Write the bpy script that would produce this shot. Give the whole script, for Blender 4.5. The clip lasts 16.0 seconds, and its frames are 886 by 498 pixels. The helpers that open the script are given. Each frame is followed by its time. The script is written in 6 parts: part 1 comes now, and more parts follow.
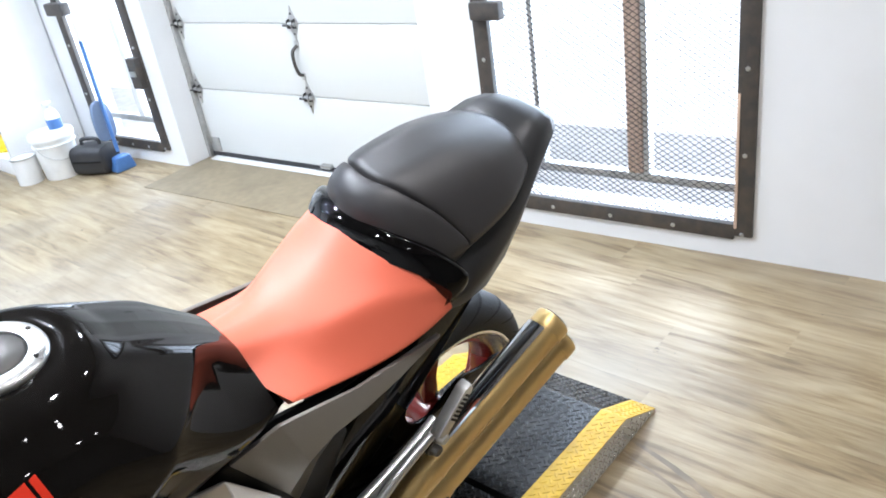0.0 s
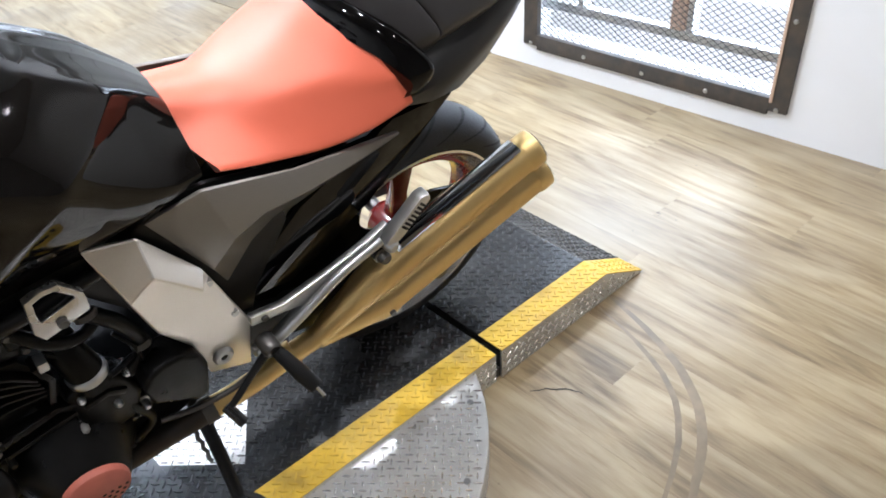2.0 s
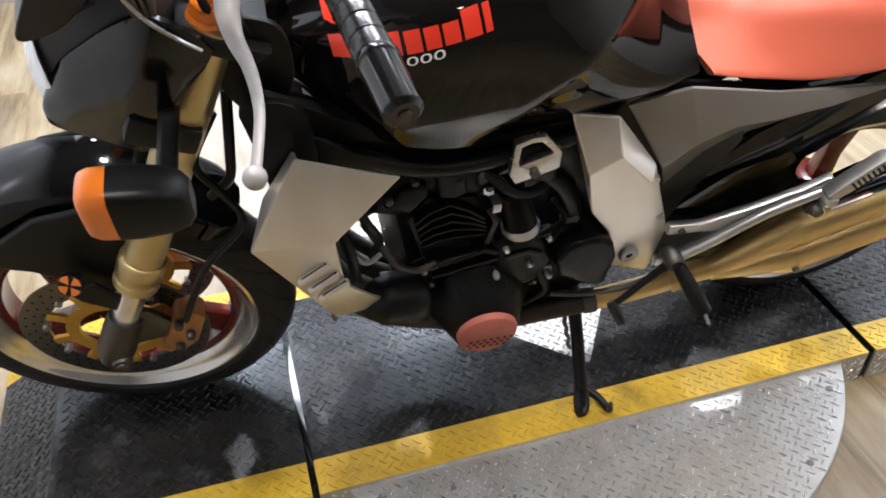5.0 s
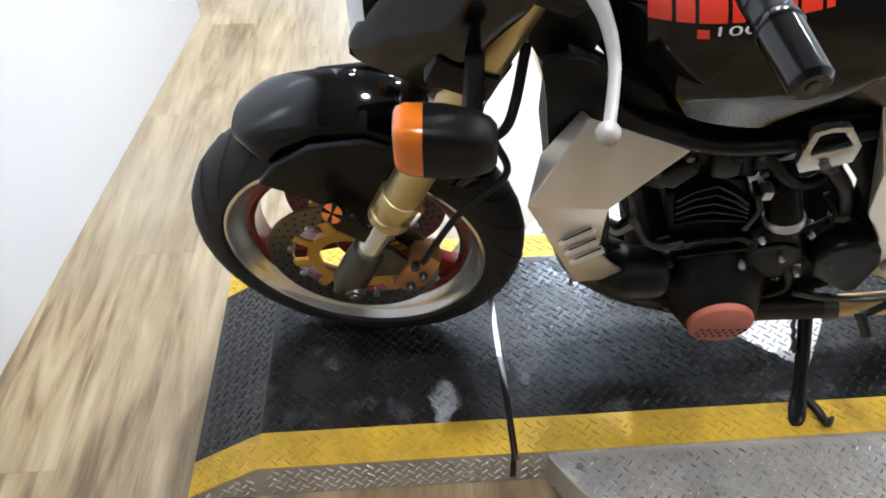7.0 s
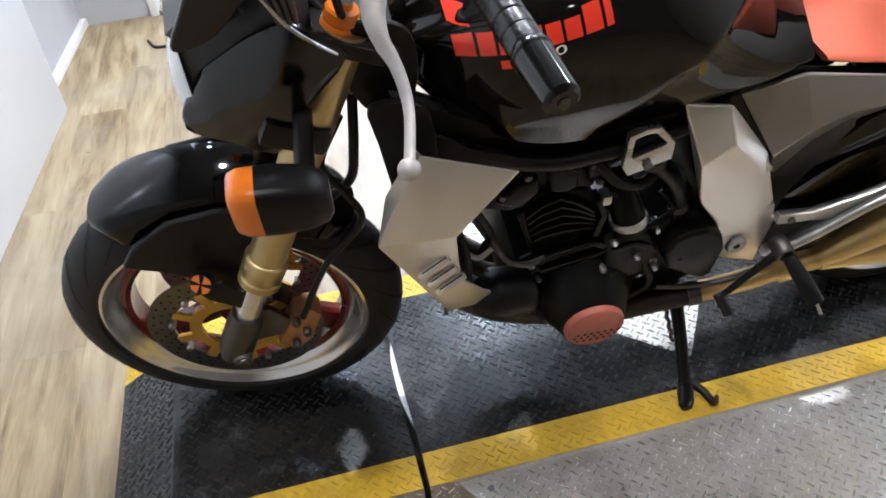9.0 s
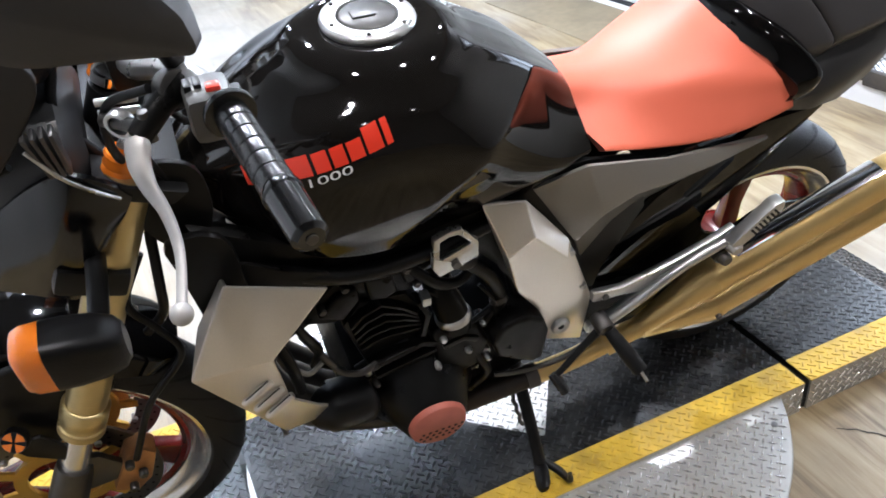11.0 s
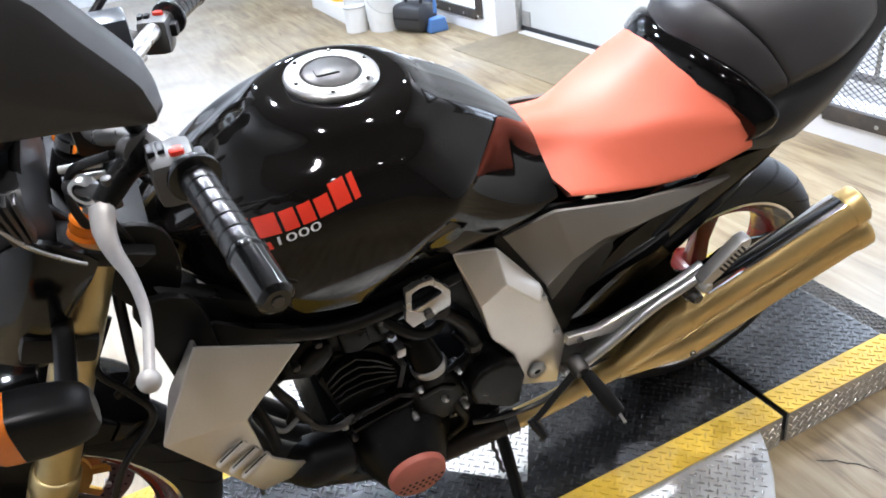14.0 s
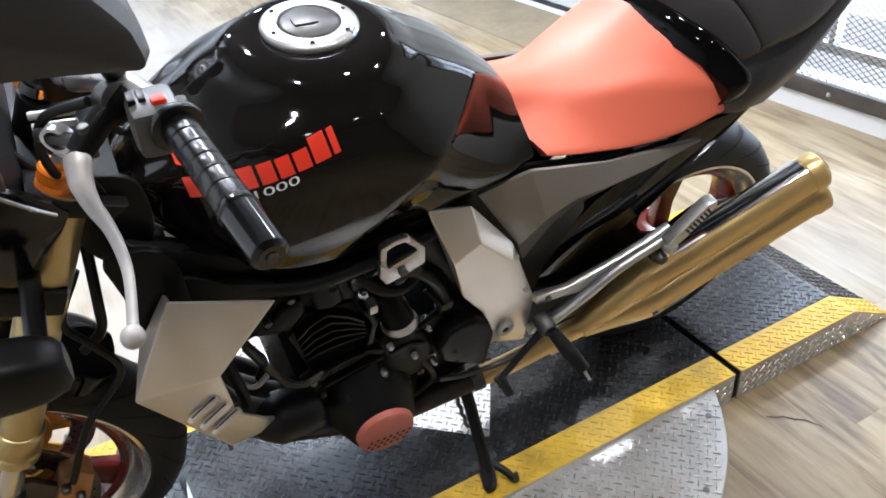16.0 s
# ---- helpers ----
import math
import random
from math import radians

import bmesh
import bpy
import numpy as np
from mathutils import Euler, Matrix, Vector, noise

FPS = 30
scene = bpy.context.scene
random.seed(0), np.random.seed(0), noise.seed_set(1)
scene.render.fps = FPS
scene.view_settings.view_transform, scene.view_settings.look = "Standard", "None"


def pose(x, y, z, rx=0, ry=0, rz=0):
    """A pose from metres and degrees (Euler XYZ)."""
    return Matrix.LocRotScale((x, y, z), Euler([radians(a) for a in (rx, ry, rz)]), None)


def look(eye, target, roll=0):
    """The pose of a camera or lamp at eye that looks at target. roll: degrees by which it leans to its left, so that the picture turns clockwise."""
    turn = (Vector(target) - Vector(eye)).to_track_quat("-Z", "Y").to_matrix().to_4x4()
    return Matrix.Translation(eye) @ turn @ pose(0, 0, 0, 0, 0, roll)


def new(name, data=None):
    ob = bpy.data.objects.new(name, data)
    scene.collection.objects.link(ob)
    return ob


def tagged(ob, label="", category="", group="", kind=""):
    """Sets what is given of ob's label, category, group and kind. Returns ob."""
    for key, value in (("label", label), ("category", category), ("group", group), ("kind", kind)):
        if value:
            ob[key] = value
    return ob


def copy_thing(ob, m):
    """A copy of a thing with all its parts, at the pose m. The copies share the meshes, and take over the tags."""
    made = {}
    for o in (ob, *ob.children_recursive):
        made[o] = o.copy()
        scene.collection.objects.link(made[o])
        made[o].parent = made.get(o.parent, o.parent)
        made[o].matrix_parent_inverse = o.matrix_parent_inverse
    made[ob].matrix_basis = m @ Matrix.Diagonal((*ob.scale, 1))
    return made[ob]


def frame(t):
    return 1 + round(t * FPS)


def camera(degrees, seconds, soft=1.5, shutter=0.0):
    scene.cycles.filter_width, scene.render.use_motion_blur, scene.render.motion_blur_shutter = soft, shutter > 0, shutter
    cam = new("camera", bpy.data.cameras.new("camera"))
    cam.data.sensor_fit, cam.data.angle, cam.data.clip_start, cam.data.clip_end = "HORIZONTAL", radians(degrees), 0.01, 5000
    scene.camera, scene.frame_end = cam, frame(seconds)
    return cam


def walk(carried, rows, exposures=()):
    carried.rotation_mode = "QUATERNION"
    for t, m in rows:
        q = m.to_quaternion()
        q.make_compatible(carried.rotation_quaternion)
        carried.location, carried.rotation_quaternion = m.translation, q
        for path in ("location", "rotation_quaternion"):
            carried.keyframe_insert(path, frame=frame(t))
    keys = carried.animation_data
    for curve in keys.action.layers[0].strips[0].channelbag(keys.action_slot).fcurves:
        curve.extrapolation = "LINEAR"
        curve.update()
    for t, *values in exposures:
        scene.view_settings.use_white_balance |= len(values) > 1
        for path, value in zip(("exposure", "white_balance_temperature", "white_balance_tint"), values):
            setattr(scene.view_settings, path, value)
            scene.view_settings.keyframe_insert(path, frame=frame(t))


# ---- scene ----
cam = camera(58.5, 16.0, soft=1.8)
PATH = [
    (0, (0.147, 0.094, 1.451), (1.417, 1.335, 0.532), -9.2),
    (0.5, (0.224, 0.065, 1.422), (1.415, 1.375, 0.492), -6.2),
    (1, (0.251, 0.053, 1.371), (1.333, 1.382, 0.34), -6.2),
    (1.5, (0.252, 0.048, 1.327), (1.332, 1.3, 0.202), -4.2),
    (2, (0.245, 0.032, 1.303), (1.301, 1.24, 0.11), -3.4),
    (2.5, (0.23, 0.031, 1.288), (1.233, 1.239, 0.049), -3.4),
    (3, (0.198, 0.041, 1.279), (1.106, 1.309, 0.028), -3.4),
    (3.5, (0.154, 0.05, 1.275), (0.949, 1.384, 0.014), -2.2),
    (4, (0.111, 0.06, 1.266), (0.812, 1.433, -0.007), -1.4),
    (4.3, (0.087, 0.058, 1.273), (0.679, 1.484, 0.002), -2.0),
    (4.5, (0.063, 0.068, 1.266), (0.613, 1.521, 0.007), -1.4),
    (5, (0.015, 0.088, 1.268), (0.442, 1.573, -0.002), -0.9),
    (5.2, (-0.002, 0.092, 1.273), (0.353, 1.588, -0.005), -0.8),
    (7.3, (-0.173, 0.123, 1.256), (-0.148, 1.617, -0.074), -2.5),
    (7.5, (-0.192, 0.117, 1.264), (-0.207, 1.633, -0.04), -3.8),
    (7.8, (-0.198, 0.121, 1.267), (-0.227, 1.625, -0.051), -5.1),
    (8, (-0.195, 0.115, 1.266), (-0.204, 1.623, -0.048), -5.7),
    (8.5, (-0.141, 0.099, 1.269), (-0.007, 1.626, -0.015), -6.1),
    (9, (-0.064, 0.076, 1.275), (0.216, 1.612, 0.025), -5.7),
    (9.5, (-0.002, 0.065, 1.287), (0.403, 1.62, 0.095), -6.1),
    (10, (0.029, 0.059, 1.294), (0.569, 1.622, 0.169), -6.1),
    (12.5, (0.037, 0.038, 1.313), (0.666, 1.598, 0.231), -6.8),
    (13, (0.047, 0.045, 1.313), (0.698, 1.608, 0.247), -7.4),
    (13.5, (0.049, 0.04, 1.315), (0.7, 1.619, 0.275), -8.1),
    (14, (0.044, 0.045, 1.315), (0.726, 1.629, 0.302), -7.4),
    (14.5, (0.052, 0.038, 1.31), (0.685, 1.621, 0.264), -8.5),
    (15, (0.046, 0.042, 1.304), (0.641, 1.615, 0.222), -8.3),
    (15.5, (0.051, 0.058, 1.301), (0.703, 1.563, 0.156), -6.6),
    (16, (0.013, 0.067, 1.316), (0.775, 1.542, 0.201), -4.3),
]
walk(cam, [(t, look(eye, target, roll)) for t, eye, target, roll in PATH],
     exposures=[(0.0, 0.19, 5970, 12.0), (1.5, 0.29, 5950, 12.6), (2.5, 0.28, 6100, 13.9), (4.0, 0.20, 6230, 14.8), (5.0, 0.29, 6310, 15.1), (7.5, 0.38, 6040, 12.5), (8.5, 0.26, 6050, 13.2), (9.5, 0.13, 6200, 13.8), (10.2, 0.18, 6030, 13.8), (12.5, 0.30, 6020, 14.1), (14.5, 0.28, 6030, 14.1), (16.0, 0.19, 6060, 14.1)])

# ---- light ----
world = bpy.data.worlds.new("sky")
scene.world = world
world.use_nodes = True
wn = world.node_tree
sky = wn.nodes.new("ShaderNodeTexSky")
sky.sky_type, sky.sun_disc = "NISHITA", False
sky.sun_elevation, sky.sun_rotation = radians(40), radians(100)
wn.links.new(sky.outputs["Color"], wn.nodes["Background"].inputs["Color"])
wn.nodes["Background"].inputs["Strength"].default_value = 0.12
CEIL = 2.75
LAMP_W = 17.0          # each recessed ceiling lamp
LAMP_COL = (0.88, 1.0, 1.14)      # cool lamps over the far bay
LAMP_WARM = (1.03, 0.99, 0.92)     # warmer lamps over the near bay
# the first two, at y 6.1, are unseen extras that brighten the far bay
POTS = [(-0.25, 6.1), (0.95, 6.1), (-0.25, 0.35), (0.95, 0.35), (2.0, 0.35), (0.05, 2.3), (0.95, 2.3), (2.0, 2.3), (0.95, 4.2), (-0.25, 4.2), (-0.25, -1.3), (0.95, -1.3), (2.0, -1.3)]
for px_, py_ in POTS:
    lamp = bpy.data.lights.new("pot_lamp", "AREA")
    lamp.shape, lamp.size, lamp.energy, lamp.color = "DISK", 0.11, LAMP_W * (1.5 if py_ > 4 else 2.3 if py_ > 2 else 0.85 if py_ > 0 else 0.15) * (1.0 if px_ < 0.5 and 1 < py_ < 3 else 0.45 if px_ > 1.5 and py_ > 0 else 0.9 if px_ < 0 and py_ > 0 else 1.0), LAMP_COL if py_ > 3 else (0.96, 1.0, 1.03) if py_ > 1 else LAMP_WARM
    lamp.spread = radians(150)
    o = new("pot_lamp", lamp)
    o.matrix_world = pose(px_, py_, CEIL - 0.02)
WINDOW_W = 42.0        # daylight that enters by each glazed opening

# ---- small tools ----


def part(name, bm, material, parent=None, label="", smooth=40.0):
    """One bmesh as one mesh object under its thing."""
    me = bpy.data.meshes.new(name)
    bmesh.ops.recalc_face_normals(bm, faces=bm.faces)
    bm.to_mesh(me)
    bm.free()
    if smooth:
        me.polygons.foreach_set("use_smooth", [True] * len(me.polygons))
        me.set_sharp_from_angle(angle=radians(smooth))
    me.materials.append(material)
    ob = new(name, me)
    if parent is not None:
        ob.parent = parent
    if label:
        ob["label"] = label
    return ob


def bevel(bm, width, segments=2, angle=25.0):
    if width <= 0:
        return bm
    bm.normal_update()
    edges = [e for e in bm.edges if len(e.link_faces) == 2 and e.calc_face_angle(0.0) > radians(angle)]
    bmesh.ops.bevel(bm, geom=edges, offset=width, segments=segments, affect="EDGES", profile=0.6, clamp_overlap=True)
    return bm


def box(x0, x1, y0, y1, z0, z1, edge=0.0, bm=None):
    own = bmesh.new()
    bmesh.ops.create_cube(own, size=1.0)
    for v in own.verts:
        v.co = ((x0 + x1) / 2 + v.co.x * (x1 - x0), (y0 + y1) / 2 + v.co.y * (y1 - y0), (z0 + z1) / 2 + v.co.z * (z1 - z0))
    bevel(own, edge)
    return merge(bm, own)


def merge(bm, own):
    if bm is None:
        return own
    me = bpy.data.meshes.new("tmp")
    own.to_mesh(me)
    own.free()
    bm.from_mesh(me)
    bpy.data.meshes.remove(me)
    return bm


def moved(bm, m):
    bmesh.ops.transform(bm, matrix=m, verts=bm.verts)
    return bm


def slab(outline, y0, y1, edge=0.0, bm=None, segments=2):
    """A plate: an outline in x and z, between two y."""
    own = bmesh.new()
    a = [own.verts.new((x, y0, z)) for x, z in outline]
    b = [own.verts.new((x, y1, z)) for x, z in outline]
    own.faces.new(a)
    own.faces.new(b[::-1])
    n = len(a)
    for i in range(n):
        own.faces.new((a[i], b[i], b[(i + 1) % n], a[(i + 1) % n]))
    bmesh.ops.recalc_face_normals(own, faces=own.faces)
    bevel(own, edge, segments)
    return merge(bm, own)


def loft(rings, caps=True, closed=True, bm=None):
    own = bmesh.new()
    rows = [[own.verts.new(p) for p in r] for r in rings]
    n = len(rows[0])
    for a, b in zip(rows, rows[1:]):
        for i in range(n if closed else n - 1):
            own.faces.new((a[i], a[(i + 1) % n], b[(i + 1) % n], b[i]))
    if caps:
        own.faces.new(rows[0][::-1])
        own.faces.new(rows[-1])
    return merge(bm, own)


def smooth_path(points, steps=6):
    """A Catmull-Rom line through the points."""
    P = [Vector(p) for p in points]
    P = [P[0] * 2 - P[1]] + P + [P[-1] * 2 - P[-2]]
    out = []
    for i in range(1, len(P) - 2):
        for k in range(steps):
            t = k / steps
            a, b, c, d = P[i - 1], P[i], P[i + 1], P[i + 2]
            out.append(0.5 * (2 * b + (c - a) * t + (2 * a - 5 * b + 4 * c - d) * t * t + (3 * b - a - 3 * c + d) * t ** 3))
    return out + [P[-2]]


def rounded(points, steps=5):
    """A closed smooth line through the points."""
    n = len(points)
    out = []
    for i in range(n):
        a, b, c, d = (Vector((*points[(i + k) % n], 0)) for k in (-1, 0, 1, 2))
        for k in range(steps):
            t = k / steps
            p = 0.5 * (2 * b + (c - a) * t + (2 * a - 5 * b + 4 * c - d) * t * t + (3 * b - a - 3 * c + d) * t ** 3)
            out.append((p.x, p.y))
    return out


def tube(points, radius, sides=12, steps=6, bm=None, squash=1.0):
    """A round bar along a line; radius: one number or one for each given point."""
    line = smooth_path(points, steps) if len(points) > 2 else [Vector(p) for p in points]
    if isinstance(radius, (int, float)):
        radii = [radius] * len(line)
    else:
        at = np.linspace(0, len(radius) - 1, len(line))
        radii = list(np.interp(at, range(len(radius)), radius))
    rings, side = [], None
    for i, p in enumerate(line):
        d = (line[min(i + 1, len(line) - 1)] - line[max(i - 1, 0)]).normalized()
        if side is None:
            side = d.orthogonal().normalized()
        side = (side - d * side.dot(d)).normalized()
        up = d.cross(side)
        rings.append([p + float(radii[i]) * (math.cos(a) * side + squash * math.sin(a) * up) for a in np.linspace(0, 2 * math.pi, sides, endpoint=False)])
    return loft(rings, True, True, bm)


def turned(profile, sides=48, bm=None, closed=False):
    """A lathe body round the y axis: profile of (radius, y)."""
    own = bmesh.new()
    rows = []
    for a in np.linspace(0, 2 * math.pi, sides, endpoint=False):
        rows.append([own.verts.new((r * math.cos(a), y, r * math.sin(a))) for r, y in profile])
    m = len(profile)
    for i in range(sides):
        a, b = rows[i], rows[(i + 1) % sides]
        for k in range(m if closed else m - 1):
            own.faces.new((a[k], a[(k + 1) % m], b[(k + 1) % m], b[k]))
    bmesh.ops.remove_doubles(own, verts=own.verts, dist=1e-5)
    return merge(bm, own)


def rod(p, q, r, sides=16, bm=None, edge=0.0):
    own = tube([p, q], r, sides)
    bevel(own, edge)
    return merge(bm, own)


def empty(name, m=None):
    o = new(name)
    o.empty_display_size = 0.1
    if m is not None:
        o.matrix_world = m
    return o


# ---- materials ----


def material(name, color, rough=0.5, metal=0.0, grain=0.0, grain_size=60.0, bump=0.0, bump_size=300.0, stain=0.0, stain_size=4.0,
             coat=0.0, dark=None, rough_var=0.0, spread=0.0, stretch=(1, 1, 1), ior=1.5, gloss=0.5):
    """Principled surface: a colour that wanders at two scales, uneven gloss and fine relief."""
    m = bpy.data.materials.new(name)
    m.use_nodes = True
    t = m.node_tree
    N, L = t.nodes, t.links
    s = N["Principled BSDF"]
    s.inputs["Metallic"].default_value, s.inputs["Roughness"].default_value = metal, rough
    s.inputs["Coat Weight"].default_value, s.inputs["Coat Roughness"].default_value = coat, 0.04
    s.inputs["IOR"].default_value = ior
    s.inputs["Specular IOR Level"].default_value = gloss
    co = N.new("ShaderNodeTexCoord")
    mp = N.new("ShaderNodeMapping")
    mp.inputs["Scale"].default_value = stretch
    L.new(co.outputs["Object"], mp.inputs["Vector"])

    def noise_node(scale, detail=4.0):
        n = N.new("ShaderNodeTexNoise")
        n.inputs["Scale"].default_value, n.inputs["Detail"].default_value = scale, detail
        L.new(mp.outputs["Vector"], n.inputs["Vector"])
        return n

    def mixed(a, b, fac, mode="MIX"):
        n = N.new("ShaderNodeMix")
        n.data_type, n.blend_type = "RGBA", mode
        for i, v in ((6, a), (7, b)):
            if isinstance(v, tuple):
                n.inputs[i].default_value = (*v, 1.0)
            else:
                L.new(v, n.inputs[i])
        L.new(fac, n.inputs[0])
        return n.outputs[2]

    def ranged(out, lo, hi, a, b):
        n = N.new("ShaderNodeMapRange")
        n.inputs[1].default_value, n.inputs[2].default_value, n.inputs[3].default_value, n.inputs[4].default_value = lo, hi, a, b
        L.new(out, n.inputs[0])
        return n.outputs[0]

    low = dark if dark else tuple(c * 0.55 for c in color)
    base = color
    if grain:
        base = mixed(base, low, ranged(noise_node(grain_size).outputs["Fac"], 0.35, 0.75, 0.0, grain))
    if stain:
        base = mixed(base, low, ranged(noise_node(stain_size, 6.0).outputs["Fac"], 0.45, 0.7, 0.0, stain))
    if spread:
        rnd = N.new("ShaderNodeObjectInfo")
        base = mixed(base, low, ranged(rnd.outputs["Random"], 0.0, 1.0, 0.0, spread))
    if isinstance(base, tuple):
        s.inputs["Base Color"].default_value = (*base, 1.0)
    else:
        L.new(base, s.inputs["Base Color"])
    if rough_var:
        L.new(ranged(noise_node(stain_size * 2.3, 5.0).outputs["Fac"], 0.3, 0.7, max(0.02, rough - rough_var), min(1.0, rough + rough_var)), s.inputs["Roughness"])
    if bump:
        b = N.new("ShaderNodeBump")
        b.inputs["Strength"].default_value, b.inputs["Distance"].default_value = bump, 0.002
        L.new(noise_node(bump_size, 3.0).outputs["Fac"], b.inputs["Height"])
        L.new(b.outputs["Normal"], s.inputs["Normal"])
    return m


def wood_material():
    """Vinyl planks in washed oak: each plank has its own tone, long grain and darker cathedral streaks; worn gloss."""
    m = bpy.data.materials.new("washed_oak_plank")
    m.use_nodes = True
    N, L = m.node_tree.nodes, m.node_tree.links
    s = N["Principled BSDF"]
    co = N.new("ShaderNodeTexCoord")
    rnd = N.new("ShaderNodeObjectInfo")
    geo = N.new("ShaderNodeNewGeometry")
    add = N.new("ShaderNodeMath")
    L.new(rnd.outputs["Random"], add.inputs[0])
    L.new(geo.outputs["Random Per Island"], add.inputs[1])
    off = N.new("ShaderNodeVectorMath")
    off.operation = "MULTIPLY_ADD"
    comb = N.new("ShaderNodeCombineXYZ")
    for i in range(3):
        L.new(add.outputs[0], comb.inputs[i])
    off.inputs[1].default_value = (37.0, 71.0, 13.0)
    L.new(comb.outputs[0], off.inputs[0])
    L.new(geo.outputs["Position"], off.inputs[2])
    def grain(scale, stretch, detail, twist):
        mp = N.new("ShaderNodeMapping")
        mp.inputs["Scale"].default_value = stretch
        L.new(off.outputs[0], mp.inputs["Vector"])
        n = N.new("ShaderNodeTexNoise")
        n.inputs["Scale"].default_value, n.inputs["Detail"].default_value, n.inputs["Distortion"].default_value = scale, detail, twist
        L.new(mp.outputs[0], n.inputs["Vector"])
        return n.outputs["Fac"]

    def maths(op, a, b):
        n = N.new("ShaderNodeMath")
        n.operation = op
        for i, v in enumerate((a, b)):
            if isinstance(v, (int, float)):
                n.inputs[i].default_value = v
            else:
                L.new(v, n.inputs[i])
        return n.outputs[0]

    def mapped(out, lo, hi, a, b):
        n = N.new("ShaderNodeMapRange")
        n.inputs[1].default_value, n.inputs[2].default_value, n.inputs[3].default_value, n.inputs[4].default_value = lo, hi, a, b
        L.new(out, n.inputs[0])
        return n.outputs[0]

    def toned(a, color, fac):
        n = N.new("ShaderNodeMix")
        n.data_type = "RGBA"
        n.inputs[7].default_value = (*color, 1)
        L.new(fac, n.inputs[0])
        L.new(a, n.inputs[6])
        return n.outputs[2]

    broad = grain(2.1, (6.5, 0.9, 1.0), 4.0, 1.4)          # soft cathedral streaks, a hand wide
    strip_ = grain(3.0, (13.0, 1.1, 1.0), 5.0, 0.6)        # narrower streaks
    fine = grain(8.0, (34.0, 2.6, 1.0), 4.0, 0.2)          # pores
    mix = maths("ADD", maths("MULTIPLY", broad, 0.56), maths("ADD", maths("MULTIPLY", strip_, 0.30), maths("MULTIPLY", fine, 0.14)))
    ramp = N.new("ShaderNodeValToRGB")
    e = ramp.color_ramp.elements
    e[0].position, e[0].color = 0.37, (0.138, 0.090, 0.040, 1)
    e[1].position, e[1].color = 0.61, (0.375, 0.298, 0.180, 1)
    mid = ramp.color_ramp.elements.new(0.47)
    mid.color = (0.262, 0.192, 0.100, 1)
    L.new(mix, ramp.inputs[0])
    tone = N.new("ShaderNodeMapRange")
    tone.inputs[3].default_value, tone.inputs[4].default_value = 0.88, 1.05
    frac = N.new("ShaderNodeMath")
    frac.operation = "FRACT"
    L.new(add.outputs[0], frac.inputs[0])
    L.new(frac.outputs[0], tone.inputs[0])
    mul = N.new("ShaderNodeMix")
    mul.data_type, mul.blend_type = "RGBA", "MULTIPLY"
    mul.inputs[0].default_value = 1.0
    L.new(ramp.outputs[0], mul.inputs[6])
    L.new(tone.outputs[0], mul.inputs[7])

    def plain_noise(scale, detail):
        n = N.new("ShaderNodeTexNoise")
        n.inputs["Scale"].default_value, n.inputs["Detail"].default_value = scale, detail
        L.new(geo.outputs["Position"], n.inputs["Vector"])
        return n

    scuff = plain_noise(2.2, 8.0)
    haze = plain_noise(1.3, 6.0)
    speck = plain_noise(26.0, 3.0)
    worn = toned(mul.outputs[2], (0.300, 0.262, 0.205), mapped(haze.outputs["Fac"], 0.46, 0.68, 0.0, 0.55))      # greyed traffic haze
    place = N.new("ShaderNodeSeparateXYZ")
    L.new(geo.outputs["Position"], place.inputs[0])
    pale_band = maths("MULTIPLY", mapped(place.outputs[0], -0.55, 0.15, 0.0, 1.0), mapped(place.outputs[0], 0.55, 1.6, 1.0, 0.0))
    pale_band = maths("MULTIPLY", pale_band, mapped(place.outputs[1], 1.35, 1.75, 0.0, 1.0))
    worn = toned(worn, (0.39, 0.37, 0.335), maths("MULTIPLY", pale_band, mapped(haze.outputs["Fac"], 0.30, 0.60, 0.35, 0.80)))      # a paler, greyer band across the planks beyond the deck, fading at its sides
    worn = toned(worn, (0.155, 0.108, 0.062), mapped(scuff.outputs["Fac"], 0.50, 0.74, 0.0, 0.55))               # brown stains
    worn = toned(worn, (0.050, 0.038, 0.028), mapped(speck.outputs["Fac"], 0.735, 0.775, 0.0, 0.75))              # dark specks
    L.new(worn, s.inputs["Base Color"])
    rr = N.new("ShaderNodeMapRange")
    rr.inputs[1].default_value, rr.inputs[2].default_value, rr.inputs[3].default_value, rr.inputs[4].default_value = 0.3, 0.7, 0.38, 0.50
    s.inputs["Specular IOR Level"].default_value = 0.6
    L.new(scuff.outputs["Fac"], rr.inputs[0])
    L.new(rr.outputs[0], s.inputs["Roughness"])
    b = N.new("ShaderNodeBump")
    b.inputs["Strength"].default_value, b.inputs["Distance"].default_value = 0.15, 0.001
    L.new(fine, b.inputs["Height"])
    L.new(b.outputs[0], s.inputs["Normal"])
    return m


def glowing(name, color, strength):
    m = bpy.data.materials.new(name)
    m.use_nodes = True
    s = m.node_tree.nodes["Principled BSDF"]
    s.inputs["Base Color"].default_value = (0.8, 0.8, 0.8, 1)
    s.inputs["Emission Color"].default_value, s.inputs["Emission Strength"].default_value = (*color, 1), strength
    return m


